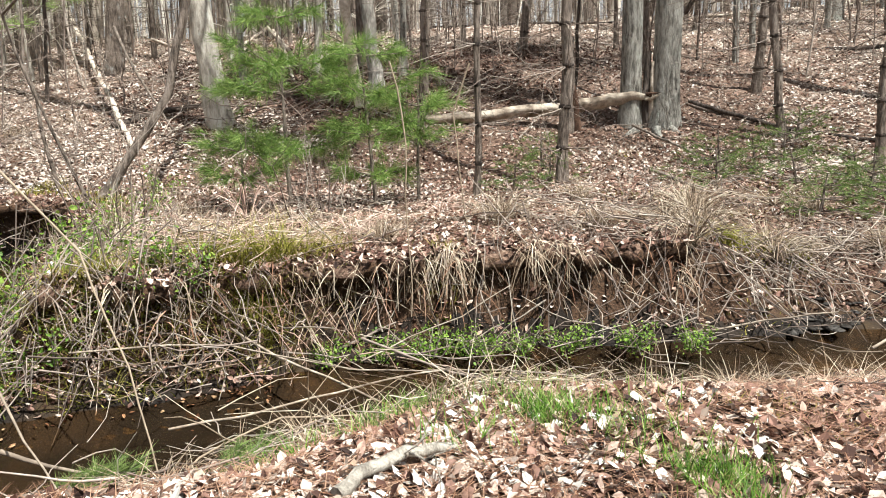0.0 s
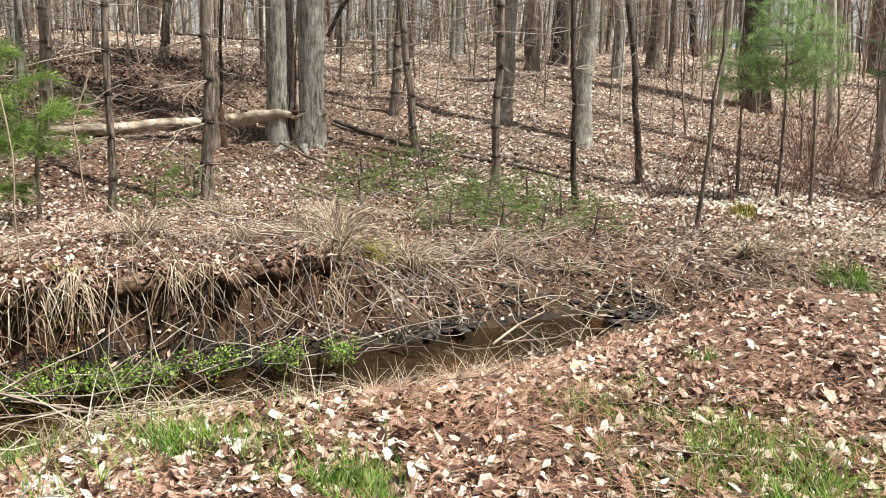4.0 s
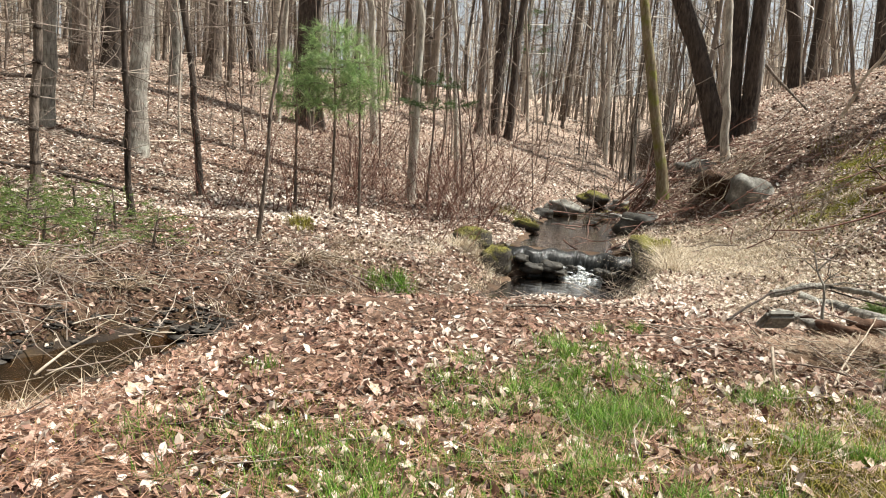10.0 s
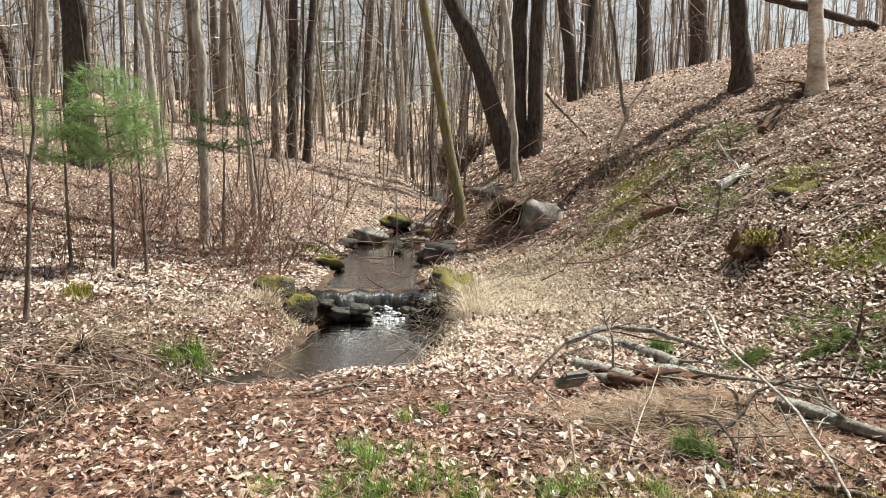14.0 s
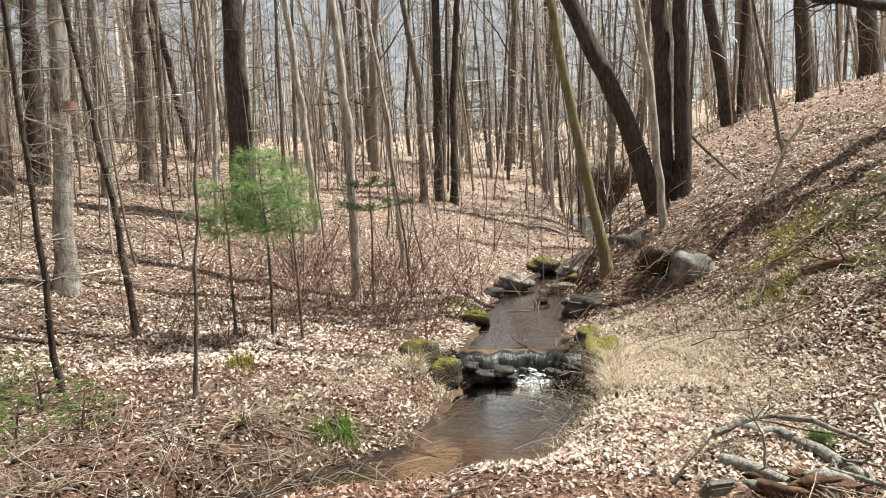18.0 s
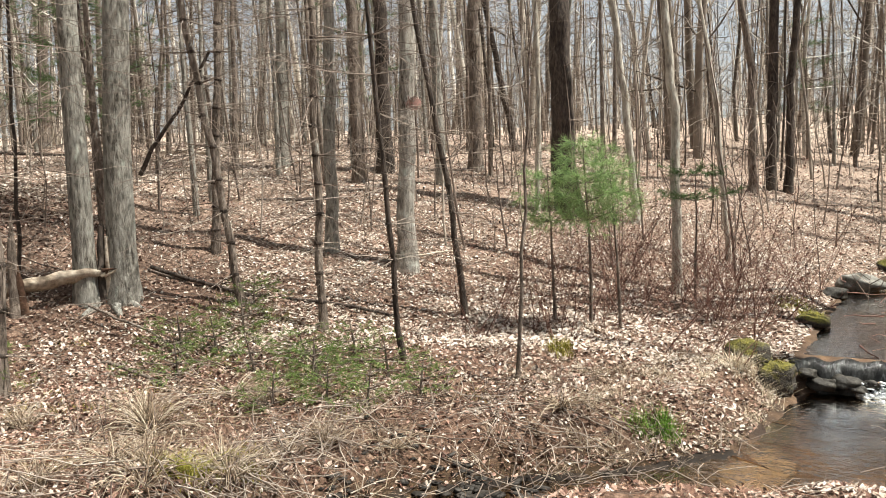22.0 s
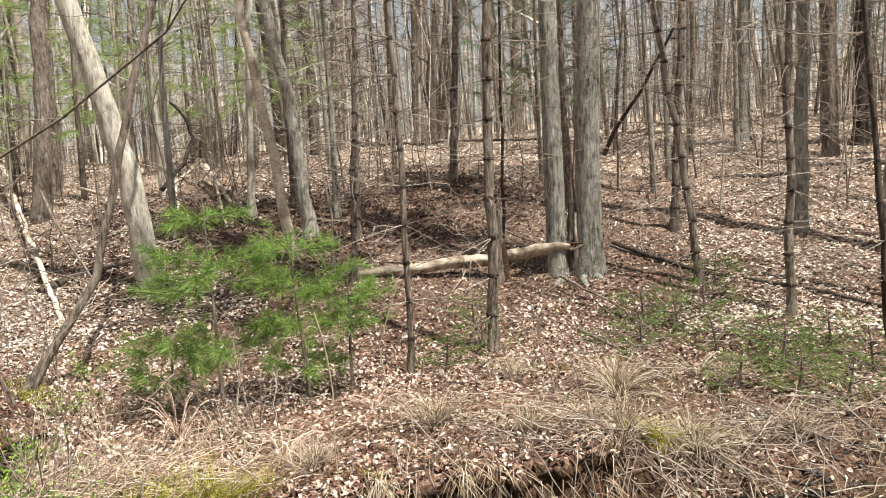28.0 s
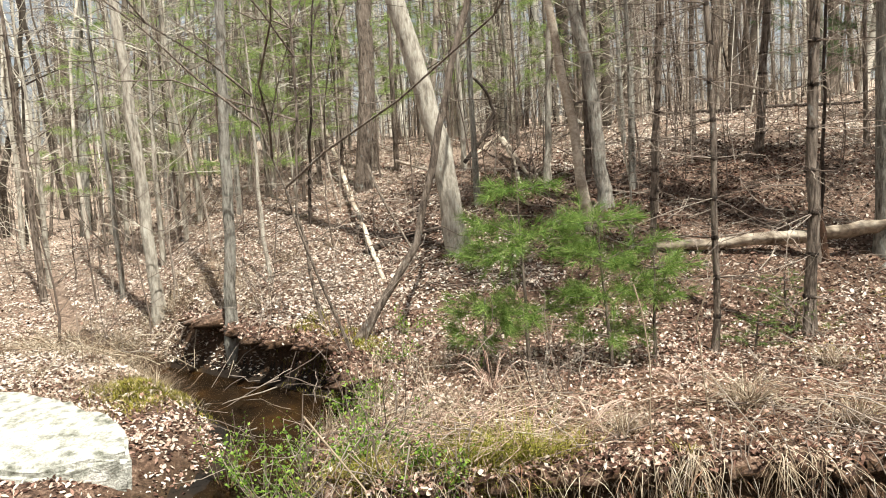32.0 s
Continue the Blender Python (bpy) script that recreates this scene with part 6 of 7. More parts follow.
LIP = np.array([(0.12, 0.238), (0.09, 0.234), (0.04, 0.215), (-0.02, 0.15), (-0.05, 0.06), (-0.08, -0.06)])


def fall_at(a, k):
    """The falling sheet at a place across and a share of the way down."""
    u = np.asarray(k) * 5
    i = np.clip(u.astype(int), 0, 4)
    yz = LIP[i] + (u - i)[:, None] * (LIP[i + 1] - LIP[i])
    dip = np.exp(-((a - 0.14) / 0.16) ** 2)
    return np.stack([0 * u + a, yz[:, 0] + 0.09 * np.sin(6 * a + 1) + 0.03 * np.sin(23 * a), yz[:, 1] - 0.03 * dip * (1 - np.asarray(k)) + 0.012 * np.sin(23 * a)], -1)


g = Geo()
rng = np.random.RandomState(150)
for n in range(230):
    c = rng.choice((-0.05, 0.06, 0.12, 0.2, 0.3)) + rng.normal(0, 0.05)
    p = np.array([c, -0.08 + 0.05 * math.sin(9 * c) - rng.uniform(0, 0.16), -0.055])
    q = p + (rng.uniform(0.03, 0.28), -rng.uniform(-0.02, 0.1), 0)
    line = bend(p, q, rng, 6, 0.25)
    line[:, 2] = -0.058 + 0.012 * rng.uniform(0, 1, 6)
    tube(g, line, np.array([0.001, 0.004, 0.006, 0.005, 0.004, 0.001]) * rng.uniform(0.4, 1.3), 5, close=False)
for n in range(260):
    far = rng.uniform(0, 1) ** 1.6
    c = rng.choice((-0.02, 0.06, 0.1, 0.16, 0.24)) + rng.normal(0, 0.04)
    y = -0.07 + 0.05 * math.sin(9 * c) - 0.16 * far
    blob(g, (c + rng.normal(0.1 * far, 0.04), y, -0.05 + 0.17 * (1 - far) ** 2 * rng.uniform(0, 1) ** 1.5), (rng.uniform(0.006, 0.032), rng.uniform(0.005, 0.018), rng.uniform(0.004, 0.013)), rng, 5, 6, 0.4)
tagged(part("foam", g, M_FOAM, falls, "white foam and falling strands"), kind="stuff")
M_FALL = mottled("dark_falling_water", [(0.4, (0.012, 0.012, 0.011)), (0.6, (0.045, 0.045, 0.043)), (0.85, (0.4, 0.42, 0.43))], 22.0, 0.2, 60.0, 0.02, (1.0, 0.3, 0.3))
g = Geo()
k = np.linspace(-0.62, 0.66, 40)
v = np.array([fall_at(a, np.linspace(0, 1, 11)) for a in k])
i, j = np.meshgrid(np.arange(39), np.arange(10), indexing="ij")
g.add(v.reshape(-1, 3), np.stack([i * 11 + j, (i + 1) * 11 + j, (i + 1) * 11 + j + 1, i * 11 + j + 1], -1).reshape(-1, 4))
part("falling_sheet", g, M_FALL, falls).visible_shadow = False
g = Geo()
g.add(v.reshape(-1, 3) + (0, 0.03, -0.02), np.stack([i * 11 + j, (i + 1) * 11 + j, (i + 1) * 11 + j + 1, i * 11 + j + 1], -1).reshape(-1, 4))
part("ledge", g, M_WETROCK, falls, "dark wet ledge behind the water")

# sandy edge of the pool
g = Geo()
blob(g, (-1.3, 6.1, -0.05), (0.27, 0.55, 0.065), rng, 14, 30, 0.05)
thing("sand_bar", g, mottled("wet_sand", [(0.3, (0.09, 0.066, 0.045)), (0.6, (0.2, 0.155, 0.115))], 6, 0.8, 80), "tan wet sand bar at the edge of the pool", "sand", "", "structure")
g = Geo()
for n in range(130):
    x, y = (rng.normal(-2.75, 0.4), rng.normal(4.55, 0.14)) if n % 3 else (rng.normal(-3.4, 0.07), rng.normal(3.5, 0.35))
    blob(g, (x, y, max(gz(x, y), 0.0)), (rng.uniform(0.015, 0.06), rng.uniform(0.015, 0.05), rng.uniform(0.006, 0.018)), rng, 6, 9, 0.2)
thing("mud", g, M_MUD, "black wet mud clods at the edge of the brook", "mud", "", "structure")

# ---- brush pile on this side: rotten log end, cut block, stump on the slope ----
rot = base("rotten_log", 1.05, 4.3, gz(1.05, 4.3), "rotten red-brown log end in the brush pile", "log")
for q in range(20):
    g = Geo()
    p = np.array([rng.uniform(-0.22, 0.2), rng.uniform(-0.08, 0.1), rng.uniform(0.0, 0.12)])
    tube(g, bend(p, p + np.array([rng.uniform(0.12, 0.3), rng.normal(-0.04, 0.05), rng.uniform(-0.09, 0.0)]), rng, 6, 0.25), np.array([0.004, 0.03, 0.036, 0.03, 0.02, 0.003]) * rng.uniform(0.6, 1.2), 7, 0.35, True, q)
    part("rotten_shard", g, B_GREY if q % 4 == 0 else M_ROT, rot)
block = base("stone_block", 0.7, 4.1, gz(0.7, 4.1), "flat grey-brown stone slab propped in the brush pile", "stone")
bm = bmesh.new()
bmesh.ops.create_cube(bm, size=1.0)
bmesh.ops.scale(bm, vec=(0.15, 0.05, 0.11), verts=bm.verts)
bmesh.ops.bevel(bm, geom=bm.edges[:], offset=0.015, segments=2, affect="EDGES")
for v in bm.verts:
    v.co += Vector((0.012 * math.sin(40 * v.co.z), 0.01 * math.sin(30 * v.co.x), 0.03 * v.co.x))
me = bpy.data.meshes.new("slab")
bm.to_mesh(me)
bm.free()
me.materials.append(M_ROCK)
ob = new("slab", me)
ob.parent = block
ob.matrix_basis = pose(0, 0, 0.1, 35, 4, 12)
stump = base("rotten_stump", 2.6, 6.1, gz(2.6, 6.1), "crumbling red rotten stump with moss on the slope", "stump")
for q in range(60):
    g = Geo()
    a, k = rng.uniform(0, 6.28), math.sqrt(rng.uniform(0, 1))
    p = np.array([0.42 * k * math.cos(a), 0.24 * k * math.sin(a), -0.14])
    hgt = 0.12 + rng.uniform(0.08, 0.22) * (1 - 0.7 * k)
    tube(g, bend(p, p * (0.75, 0.75, 1) + np.array([rng.normal(0, 0.04), rng.normal(0, 0.03), hgt]), rng, 6, 0.2), np.array([0.07, 0.062, 0.05, 0.042, 0.025, 0.002]) * rng.uniform(0.6, 1.1), 7, 0.3, True, q)
    part("rotten_shard", g, M_ROT, stump)
g = Geo()
n = 500
blades(g, rng.normal(-0.24, 0.06, n), rng.normal(-0.17, 0.05, n), rng.uniform(-0.06, 0.05, n), 0.025, 0.008, 0.8, rng, 2)
tagged(part("moss", g, M_MOSS, stump, "yellow-green moss"), kind="stuff")
mound = base("rotten_stump", 3.1, 6.9, gz(3.1, 6.9) - 0.1, "low mossy stump mound on the slope", "stump")
g = Geo()
blob(g, (0, 0, -0.02), (0.26, 0.22, 0.16), rng, 12, 18, 0.15)
part("wood", g, M_MOSSROCK, mound)
g = Geo()
blades(g, rng.normal(0, 0.12, 300), rng.normal(-0.05, 0.08, 300), rng.uniform(0.0, 0.1, 300), 0.03, 0.008, 0.8, rng, 2)
tagged(part("moss", g, M_MOSS, mound, "green moss"), kind="stuff")

# low heap of dead grass and needles under the brush
g = Geo()
for hx, hy, sx, sy, sz in ((1.0, 3.8, 0.26, 0.18, 0.08), (1.3, 3.95, 0.24, 0.18, 0.07), (0.8, 3.65, 0.18, 0.14, 0.05)):
    blob(g, (hx, hy, gz(hx, hy) - 0.01), (sx, sy, sz), rng, 12, 20, 0.2)
thing("duff_heap", g, M_SOIL, "dark heap of soil and duff under the brush pile", "soil heap", "", "structure")
for mat, n, label in ((M_STRAW, 5200, "matted dead grass heaped under the brush pile"), (M_NEEDLE, 2600, "brown needles heaped under the brush pile")):
    x, y = rng.normal(1.12, 0.28, n), rng.normal(3.76, 0.17, n)
    top = np.zeros(n)
    for hx, hy, sx, sy, sz in ((1.0, 3.8, 0.26, 0.18, 0.08), (1.3, 3.95, 0.24, 0.18, 0.07), (0.8, 3.65, 0.18, 0.14, 0.05)):
        top = np.maximum(top, sz * np.sqrt(np.clip(1 - ((x - hx) / sx) ** 2 - ((y - hy) / sy) ** 2, 0, 1)))
    keep = patchy(x, y, 0.35, 77, -0.5, 0.1, rng)
    x, y, top = x[keep], y[keep], top[keep]
    g = Geo()
    blades(g, x, y, ground(x, y) + top, rng.uniform(0.02, 0.06, len(x)), 0.005, rng.uniform(0.8, 3.0, len(x)), rng, 3)
    thing("dead_grass", g, mat, label, "grass", "", "stuff")

# faded red paint on the spotted tree
paint = base("paint_mark", -5.93, 8.26, 3.17, "faded red paint blaze on a grey trunk", "paint mark")
M_PAINT = mottled("faded_red_paint", [(0.35, (0.24, 0.18, 0.15)), (0.6, (0.36, 0.19, 0.16))], 20.0, 0.8)
g = Geo()
k, hgt = np.linspace(-0.8, 0.8, 25), np.linspace(-0.1, 0.1, 19)
v = np.array([[(0.158 * math.sin(a + 0.62), -0.158 * math.cos(a + 0.62), z) for a in k] for z in hgt])
i, j = np.meshgrid(np.arange(18), np.arange(24), indexing="ij")
keep = (k[j] / 0.75) ** 2 + (hgt[i] / 0.095) ** 2 + 0.9 * waves(k[j] * 0.3, hgt[i], 0.07, 9) < 0.8
g.add(v.reshape(-1, 3), np.stack([i * 25 + j, i * 25 + j + 1, (i + 1) * 25 + j + 1, (i + 1) * 25 + j], -1)[keep].reshape(-1, 4))
part("paint", g, M_PAINT, paint)


log('fallen_log', [(-8.02, 5.68, 1.29), (-6.75, 6.02, 0.97), (-5.75, 6.61, 0.78), (-5.2, 6.86, 0.68)], 0.026, B_DARK, 'long dark fallen pole lying across the slope foot', 'branch')
log('fallen_branch', [(-5.84, 5.37, 0.66), (-5.64, 5.65, 0.66), (-5.69, 6.02, 0.67), (-5.66, 6.5, 0.72)], 0.021, M_WOOD, 'pale crooked fallen branch on the leaves', 'branch')
log('fallen_log', [(-10.31, -0.97, 1.16), (-10.6, -0.47, 1.31), (-10.86, 0.21, 1.43)], 0.046, B_DARK, 'dark rotten log at the foot of the slope', 'branch')
log('fallen_branch', [(-14.06, 0.63, 2.27), (-14.92, 1.18, 2.65), (-15.0, 1.47, 2.85)], 0.032, M_WOOD, 'bleached arching dead branch in a brush heap', 'branch')
log('fallen_branch', [(-15.0, 1.47, 2.85), (-13.48, 1.55, 2.36), (-11.31, 1.4, 1.73)], 0.03, M_WOOD, 'bleached forked dead branch in a brush heap', 'branch')
log('fallen_branch', [(-15.23, 1.58, 2.8), (-12.86, 1.69, 2.09), (-11.72, 1.86, 1.87)], 0.04, M_WOOD, 'bleached dead branch lying in a brush heap', 'branch')
log('fallen_branch', [(-13.79, 0.93, 2.42), (-12.39, 0.79, 1.84)], 0.028, M_WOOD, 'short bleached stub in a brush heap', 'branch')
log('dead_branch', [(-12.95, 0.64, 2.33), (-12.93, 1.01, 2.74), (-12.92, 1.19, 3.14), (-12.93, 1.08, 3.5), (-12.94, 0.88, 3.73)], 0.034, B_DARK, 'dark curved dead branch rising from a brush heap', 'branch')
log('fallen_log', [(-19.59, 6.02, 3.33), (-17.09, 8.3, 3.21), (-16.12, 9.48, 3.12)], 0.047, B_DARK, 'dark fallen pole along the crest', 'branch')
log('fallen_log', [(-15.58, 10.81, 3.16), (-14.76, 11.42, 3.14), (-12.99, 11.14, 2.93)], 0.055, M_WOOD, 'pale fallen log on the crest', 'branch')
log('fallen_log', [(-15.47, 13.45, 3.34), (-18.12, 18.05, 3.9), (-13.34, 14.31, 3.26)], 0.065, M_WOOD, 'pale fallen log on the crest by a grey tree', 'branch')
log('fallen_log', [(-9.6, 8.74, 2.0), (-8.74, 9.48, 1.99), (-7.94, 10.41, 1.9)], 0.034, B_DARK, 'thin dark fallen pole on the slope', 'branch')
log('dead_branch', [(-8.85, 6.17, 2.42), (-8.44, 6.38, 3.05), (-7.87, 6.62, 3.93)], 0.028, B_DARK, 'dark dead limb leaning against a young tree', 'branch')
log('fallen_branch', [(-6.48, 7.69, 1.15), (-6.27, 8.33, 1.18), (-5.95, 9.08, 1.2)], 0.02, M_WOOD, 'pale fallen branch by mossy roots', 'branch')
log('fallen_branch', [(-7.99, 5.61, 1.27), (-7.27, 5.86, 1.08), (-6.7, 5.98, 0.94)], 0.017, B_BROWN, 'thin brown fallen pole on the slope', 'branch')
log('fallen_log', [(1.0, 5.24, 0.51), (1.22, 5.2, 0.48), (1.37, 4.92, 0.48), (1.52, 4.44, 0.47)], 0.04, B_GREY, 'grey fallen log with a rotten end', 'branch')
log('fallen_log', [(1.71, 3.96, 0.48), (1.83, 3.73, 0.49), (1.98, 3.43, 0.5)], 0.04, B_GREY, 'thick grey fallen log at the edge of the moss', 'log')
log('fallen_branch', [(1.64, 4.86, 0.77), (1.53, 4.33, 0.71), (1.52, 3.77, 0.68), (1.51, 3.35, 0.65), (1.48, 3.01, 0.57), (1.49, 2.89, 0.5), (1.45, 2.7, 0.46)], 0.009, B_PALE, 'long pale stripped branch leaning on the brush pile', 'branch')
log('fallen_branch', [(0.5, 4.33, 0.48), (0.78, 4.84, 0.58), (1.04, 5.07, 0.62), (1.52, 5.06, 0.52)], 0.007, B_DARK, 'thin dark arched stick on the brush pile', 'branch')
log('fallen_branch', [(1.2, 3.46, 0.48), (1.59, 3.94, 0.55), (1.86, 4.02, 0.6), (2.22, 3.87, 0.62)], 0.009, B_DARK, 'dark crooked branch over the brush pile', 'branch')
log('fallen_branch', [(1.26, 3.24, 0.47), (1.39, 3.05, 0.47), (1.5, 2.95, 0.47), (1.65, 2.85, 0.47)], 0.017, B_BROWN, 'pinkish-brown stripped branch on the moss', 'branch')
log('fallen_branch', [(1.1, 3.23, 0.45), (1.12, 3.07, 0.44), (1.09, 2.85, 0.43)], 0.012, B_GREY, 'short crooked grey branch on the moss', 'branch')
log('fallen_branch', [(0.78, 3.17, 0.48), (0.96, 3.6, 0.52), (1.19, 4.26, 0.59)], 0.006, M_WOOD, 'thin pale forked stick on the brush pile', 'branch')
log('fallen_branch', [(0.8, 3.16, 0.47), (0.88, 3.36, 0.52), (0.9, 3.7, 0.54)], 0.005, M_WOOD, 'thin pale forked stick on the brush pile', 'branch')
log('fallen_branch', [(-0.67, 4.0, 0.48), (-0.42, 4.27, 0.46), (-0.19, 4.57, 0.45), (0.08, 4.41, 0.47), (0.54, 4.68, 0.45)], 0.009, B_BROWN, 'long thin stick on the leafy rim of the pool', 'branch')
log('fallen_branch', [(0.75, 3.59, 0.47), (0.94, 3.84, 0.44), (1.03, 3.77, 0.43)], 0.007, B_DARK, 'short dark stick on the brush pile', 'branch')
log('fallen_log', [(0.79, 4.91, 0.56), (1.12, 5.1, 0.62), (1.38, 5.08, 0.58), (1.61, 4.78, 0.56)], 0.022, B_GREY, 'grey weathered log on top of the brush pile', 'branch')
log('fallen_branch', [(1.32, 4.49, 0.52), (1.5, 4.25, 0.53), (1.76, 4.14, 0.54), (1.91, 3.96, 0.55)], 0.013, B_GREY, 'grey branch lying in the brush pile', 'branch')
log('fallen_branch', [(1.23, 3.21, 0.51), (1.26, 3.57, 0.51), (1.19, 3.86, 0.49), (0.87, 3.68, 0.5)], 0.007, B_DARK, 'dark branch in the brush pile', 'branch')
log('fallen_branch', [(2.23, 4.8, 0.7), (2.32, 4.56, 0.77), (2.24, 4.25, 0.68), (2.09, 4.03, 0.56)], 0.008, B_PALE, 'thin hooked pale stick', 'branch')
log('fallen_branch', [(1.23, 3.03, 0.43), (1.25, 2.83, 0.44), (1.26, 2.68, 0.44)], 0.005, B_BROWN, 'thin brown twig on the moss', 'branch')
log('fallen_branch', [(0.28, 2.34, 0.44), (0.41, 2.53, 0.44), (0.6, 2.96, 0.43)], 0.004, B_BROWN, 'thin brown twig lying on the grass', 'branch')
log('fallen_branch', [(0.57, 3.33, 0.57), (0.57, 3.16, 0.47)], 0.009, M_WOOD, 'pale split stick standing among twigs', 'branch')
log('fallen_log', [(0.81, 4.73, 0.47), (1.02, 4.54, 0.47), (1.27, 4.17, 0.46)], 0.036, B_GREY, 'greenish grey fallen log end on the leaves', 'branch')
log('fallen_log', [(2.64, 7.68, 1.46), (2.77, 7.7, 1.54), (2.98, 7.87, 1.66)], 0.05, M_WHITEROCK, 'bleached white log end on the slope', 'branch')
log('fallen_log', [(3.48, 8.79, 2.04), (3.85, 9.18, 2.34), (4.4, 9.77, 2.71)], 0.059, M_ROT, 'rotten dark root running down the slope from a snag', 'branch')
log('fallen_log', [(1.96, 7.84, 1.15), (2.19, 7.77, 1.24), (2.36, 7.6, 1.29)], 0.045, M_ROT, 'rotten dark root end on the slope', 'branch')
log('fallen_branch', [(2.0, 9.51, 1.94), (2.18, 9.47, 2.31), (2.36, 9.43, 2.68)], 0.022, M_WOOD, 'pale broken stem leaning on the slope', 'branch')
log('fallen_branch', [(1.23, 10.05, 2.56), (1.51, 9.91, 2.24), (1.7, 9.77, 2.02)], 0.02, B_BROWN, 'brown dead branch against the slope', 'branch')
log('leaning_tree', [(1.85, 10.28, 4.61), (2.68, 10.21, 4.11), (3.46, 10.08, 3.89), (4.2, 9.91, 3.64), (5.09, 9.6, 3.3)], 0.072, B_DARK, 'big dark windthrown trunk hanging over the slope', 'tree')
log('fallen_branch', [(-1.54, 0.14, 0.47), (-1.58, 0.2, 0.49), (-1.65, 0.33, 0.48), (-1.65, 0.4, 0.48), (-1.67, 0.46, 0.47)], 0.018, B_PALE, 'thick peeled pale branch on the near bank', 'branch')
log('dry_stalk', [(-3.28, -0.79, 1.1), (-3.18, -0.53, 0.79), (-2.99, -0.38, 0.38), (-2.8, -0.3, -0.02)], 0.005, M_STRAW, 'long dry tan stalk leaning over the water', 'stalk')
log('dry_stalk', [(-3.78, 0.87, 1.52), (-3.71, 0.93, 0.99), (-3.67, 0.91, 0.24)], 0.004, M_STRAW, 'tall thin dry stalk at the bank', 'stalk')
log('dry_stalk', [(-3.94, 1.35, 1.52), (-3.98, 1.26, 1.26), (-3.95, 1.33, 0.58), (-3.94, 1.36, 0.19)], 0.004, M_STRAW, 'thin dry curved stalk at the bank', 'stalk')
log('fallen_branch', [(-3.75, 0.02, 0.26), (-3.59, 0.24, 0.14), (-3.34, 0.54, 0.02), (-3.08, 0.76, -0.06)], 0.009, M_WOOD, 'pale bare branch lying over the water', 'branch')
log('fallen_branch', [(-3.56, -0.67, 0.28), (-3.5, -0.01, 0.25), (-3.29, 0.56, 0.13), (-2.95, 1.14, 0.16)], 0.006, M_WOOD, 'long pale bare branch across the brook', 'branch')
log('fallen_branch', [(-3.1, -0.27, 0.05), (-3.1, 0.02, 0.07), (-3.17, 0.34, 0.1), (-3.13, 0.94, 0.13)], 0.007, M_WOOD, 'pale curved branch across the brook', 'branch')
log('fallen_branch', [(-2.75, -0.22, 0.01), (-2.8, -0.06, 0.07), (-2.89, 0.16, 0.11), (-2.9, 0.47, 0.07), (-2.88, 0.76, 0.12)], 0.004, M_STRAW, 'thin tan curved stalk over the water', 'branch')
log('fallen_branch', [(-2.75, -0.11, -0.03), (-2.8, 0.08, 0.07), (-2.88, 0.29, 0.09)], 0.004, M_STRAW, 'thin tan curved stalk over the water', 'branch')
log('fallen_branch', [(-3.88, 0.35, -0.02), (-3.87, 0.69, 0.12), (-3.88, 0.88, 0.16)], 0.008, M_TWIG, 'grey branch against the mossy bank', 'branch')
log('fallen_branch', [(-2.82, -0.8, 0.17), (-2.8, -0.66, 0.1), (-2.78, -0.47, 0.02)], 0.011, M_WOOD, 'pale stripped branch at the water edge', 'branch')
log('fallen_branch', [(-2.82, -0.78, 0.39), (-2.64, -0.68, 0.26), (-2.46, -0.56, 0.13)], 0.006, M_WOOD, 'pale thin branch dipping to the water', 'branch')
log('fallen_branch', [(-3.43, 0.59, 0.12), (-3.39, 1.12, 0.29), (-3.41, 1.35, 0.42)], 0.005, M_WOOD, 'thin pale branch rising from the brook tangle', 'branch')
log('fallen_branch', [(-1.96, 0.45, 0.4), (-2.26, 0.77, 0.34), (-3.41, 1.62, -0.16), (-1.79, 1.07, 0.44)], 0.004, M_TWIG, 'grey stick in the tangle on the near bank', 'branch')
log('fallen_branch', [(-3.53, 0.62, 0.2), (-3.23, 0.97, 0.08), (-2.85, 1.36, 0.05), (-2.59, 1.61, 0.09)], 0.006, M_TWIG, 'grey stick in the tangle on the near bank', 'branch')
log('fallen_branch', [(-4.16, 1.72, -0.04), (-3.97, 1.89, 0.04), (-3.81, 2.2, 0.05), (-3.6, 2.35, 0.04)], 0.021, M_TWIG, 'weathered grey driftwood along the far bank', 'branch')
log('fallen_branch', [(-3.6, 2.35, 0.01), (-3.43, 2.6, 0.02), (-3.19, 2.88, 0.14), (-3.04, 3.04, 0.19)], 0.009, M_WOOD, 'thin pale driftwood along the far bank', 'branch')
log('fallen_branch', [(-2.89, 3.12, 0.03), (-2.87, 3.34, 0.11), (-2.83, 3.5, 0.17)], 0.01, M_WOOD, 'bleached forked driftwood on the mud', 'branch')
log('fallen_branch', [(-2.82, 3.12, 0.04), (-2.78, 3.28, 0.08), (-2.77, 3.42, 0.13)], 0.005, M_WOOD, 'bleached driftwood twig on the mud', 'branch')
log('fallen_branch', [(-3.17, 3.92, -0.01), (-3.03, 4.32, -0.04), (-2.78, 4.56, -0.02)], 0.009, M_WOOD, 'thin bleached stick lying over the mud', 'branch')
log('fallen_branch', [(-6.26, 3.94, 0.68), (-5.71, 4.03, 0.57), (-4.79, 3.96, 0.49)], 0.017, B_BROWN, 'thin brown fallen branch on the terrace', 'branch')
log('fallen_branch', [(-7.27, 4.43, 1.06), (-6.51, 4.6, 0.83), (-5.56, 4.49, 0.6)], 0.015, B_BROWN, 'thin brown branch among seedlings', 'branch')
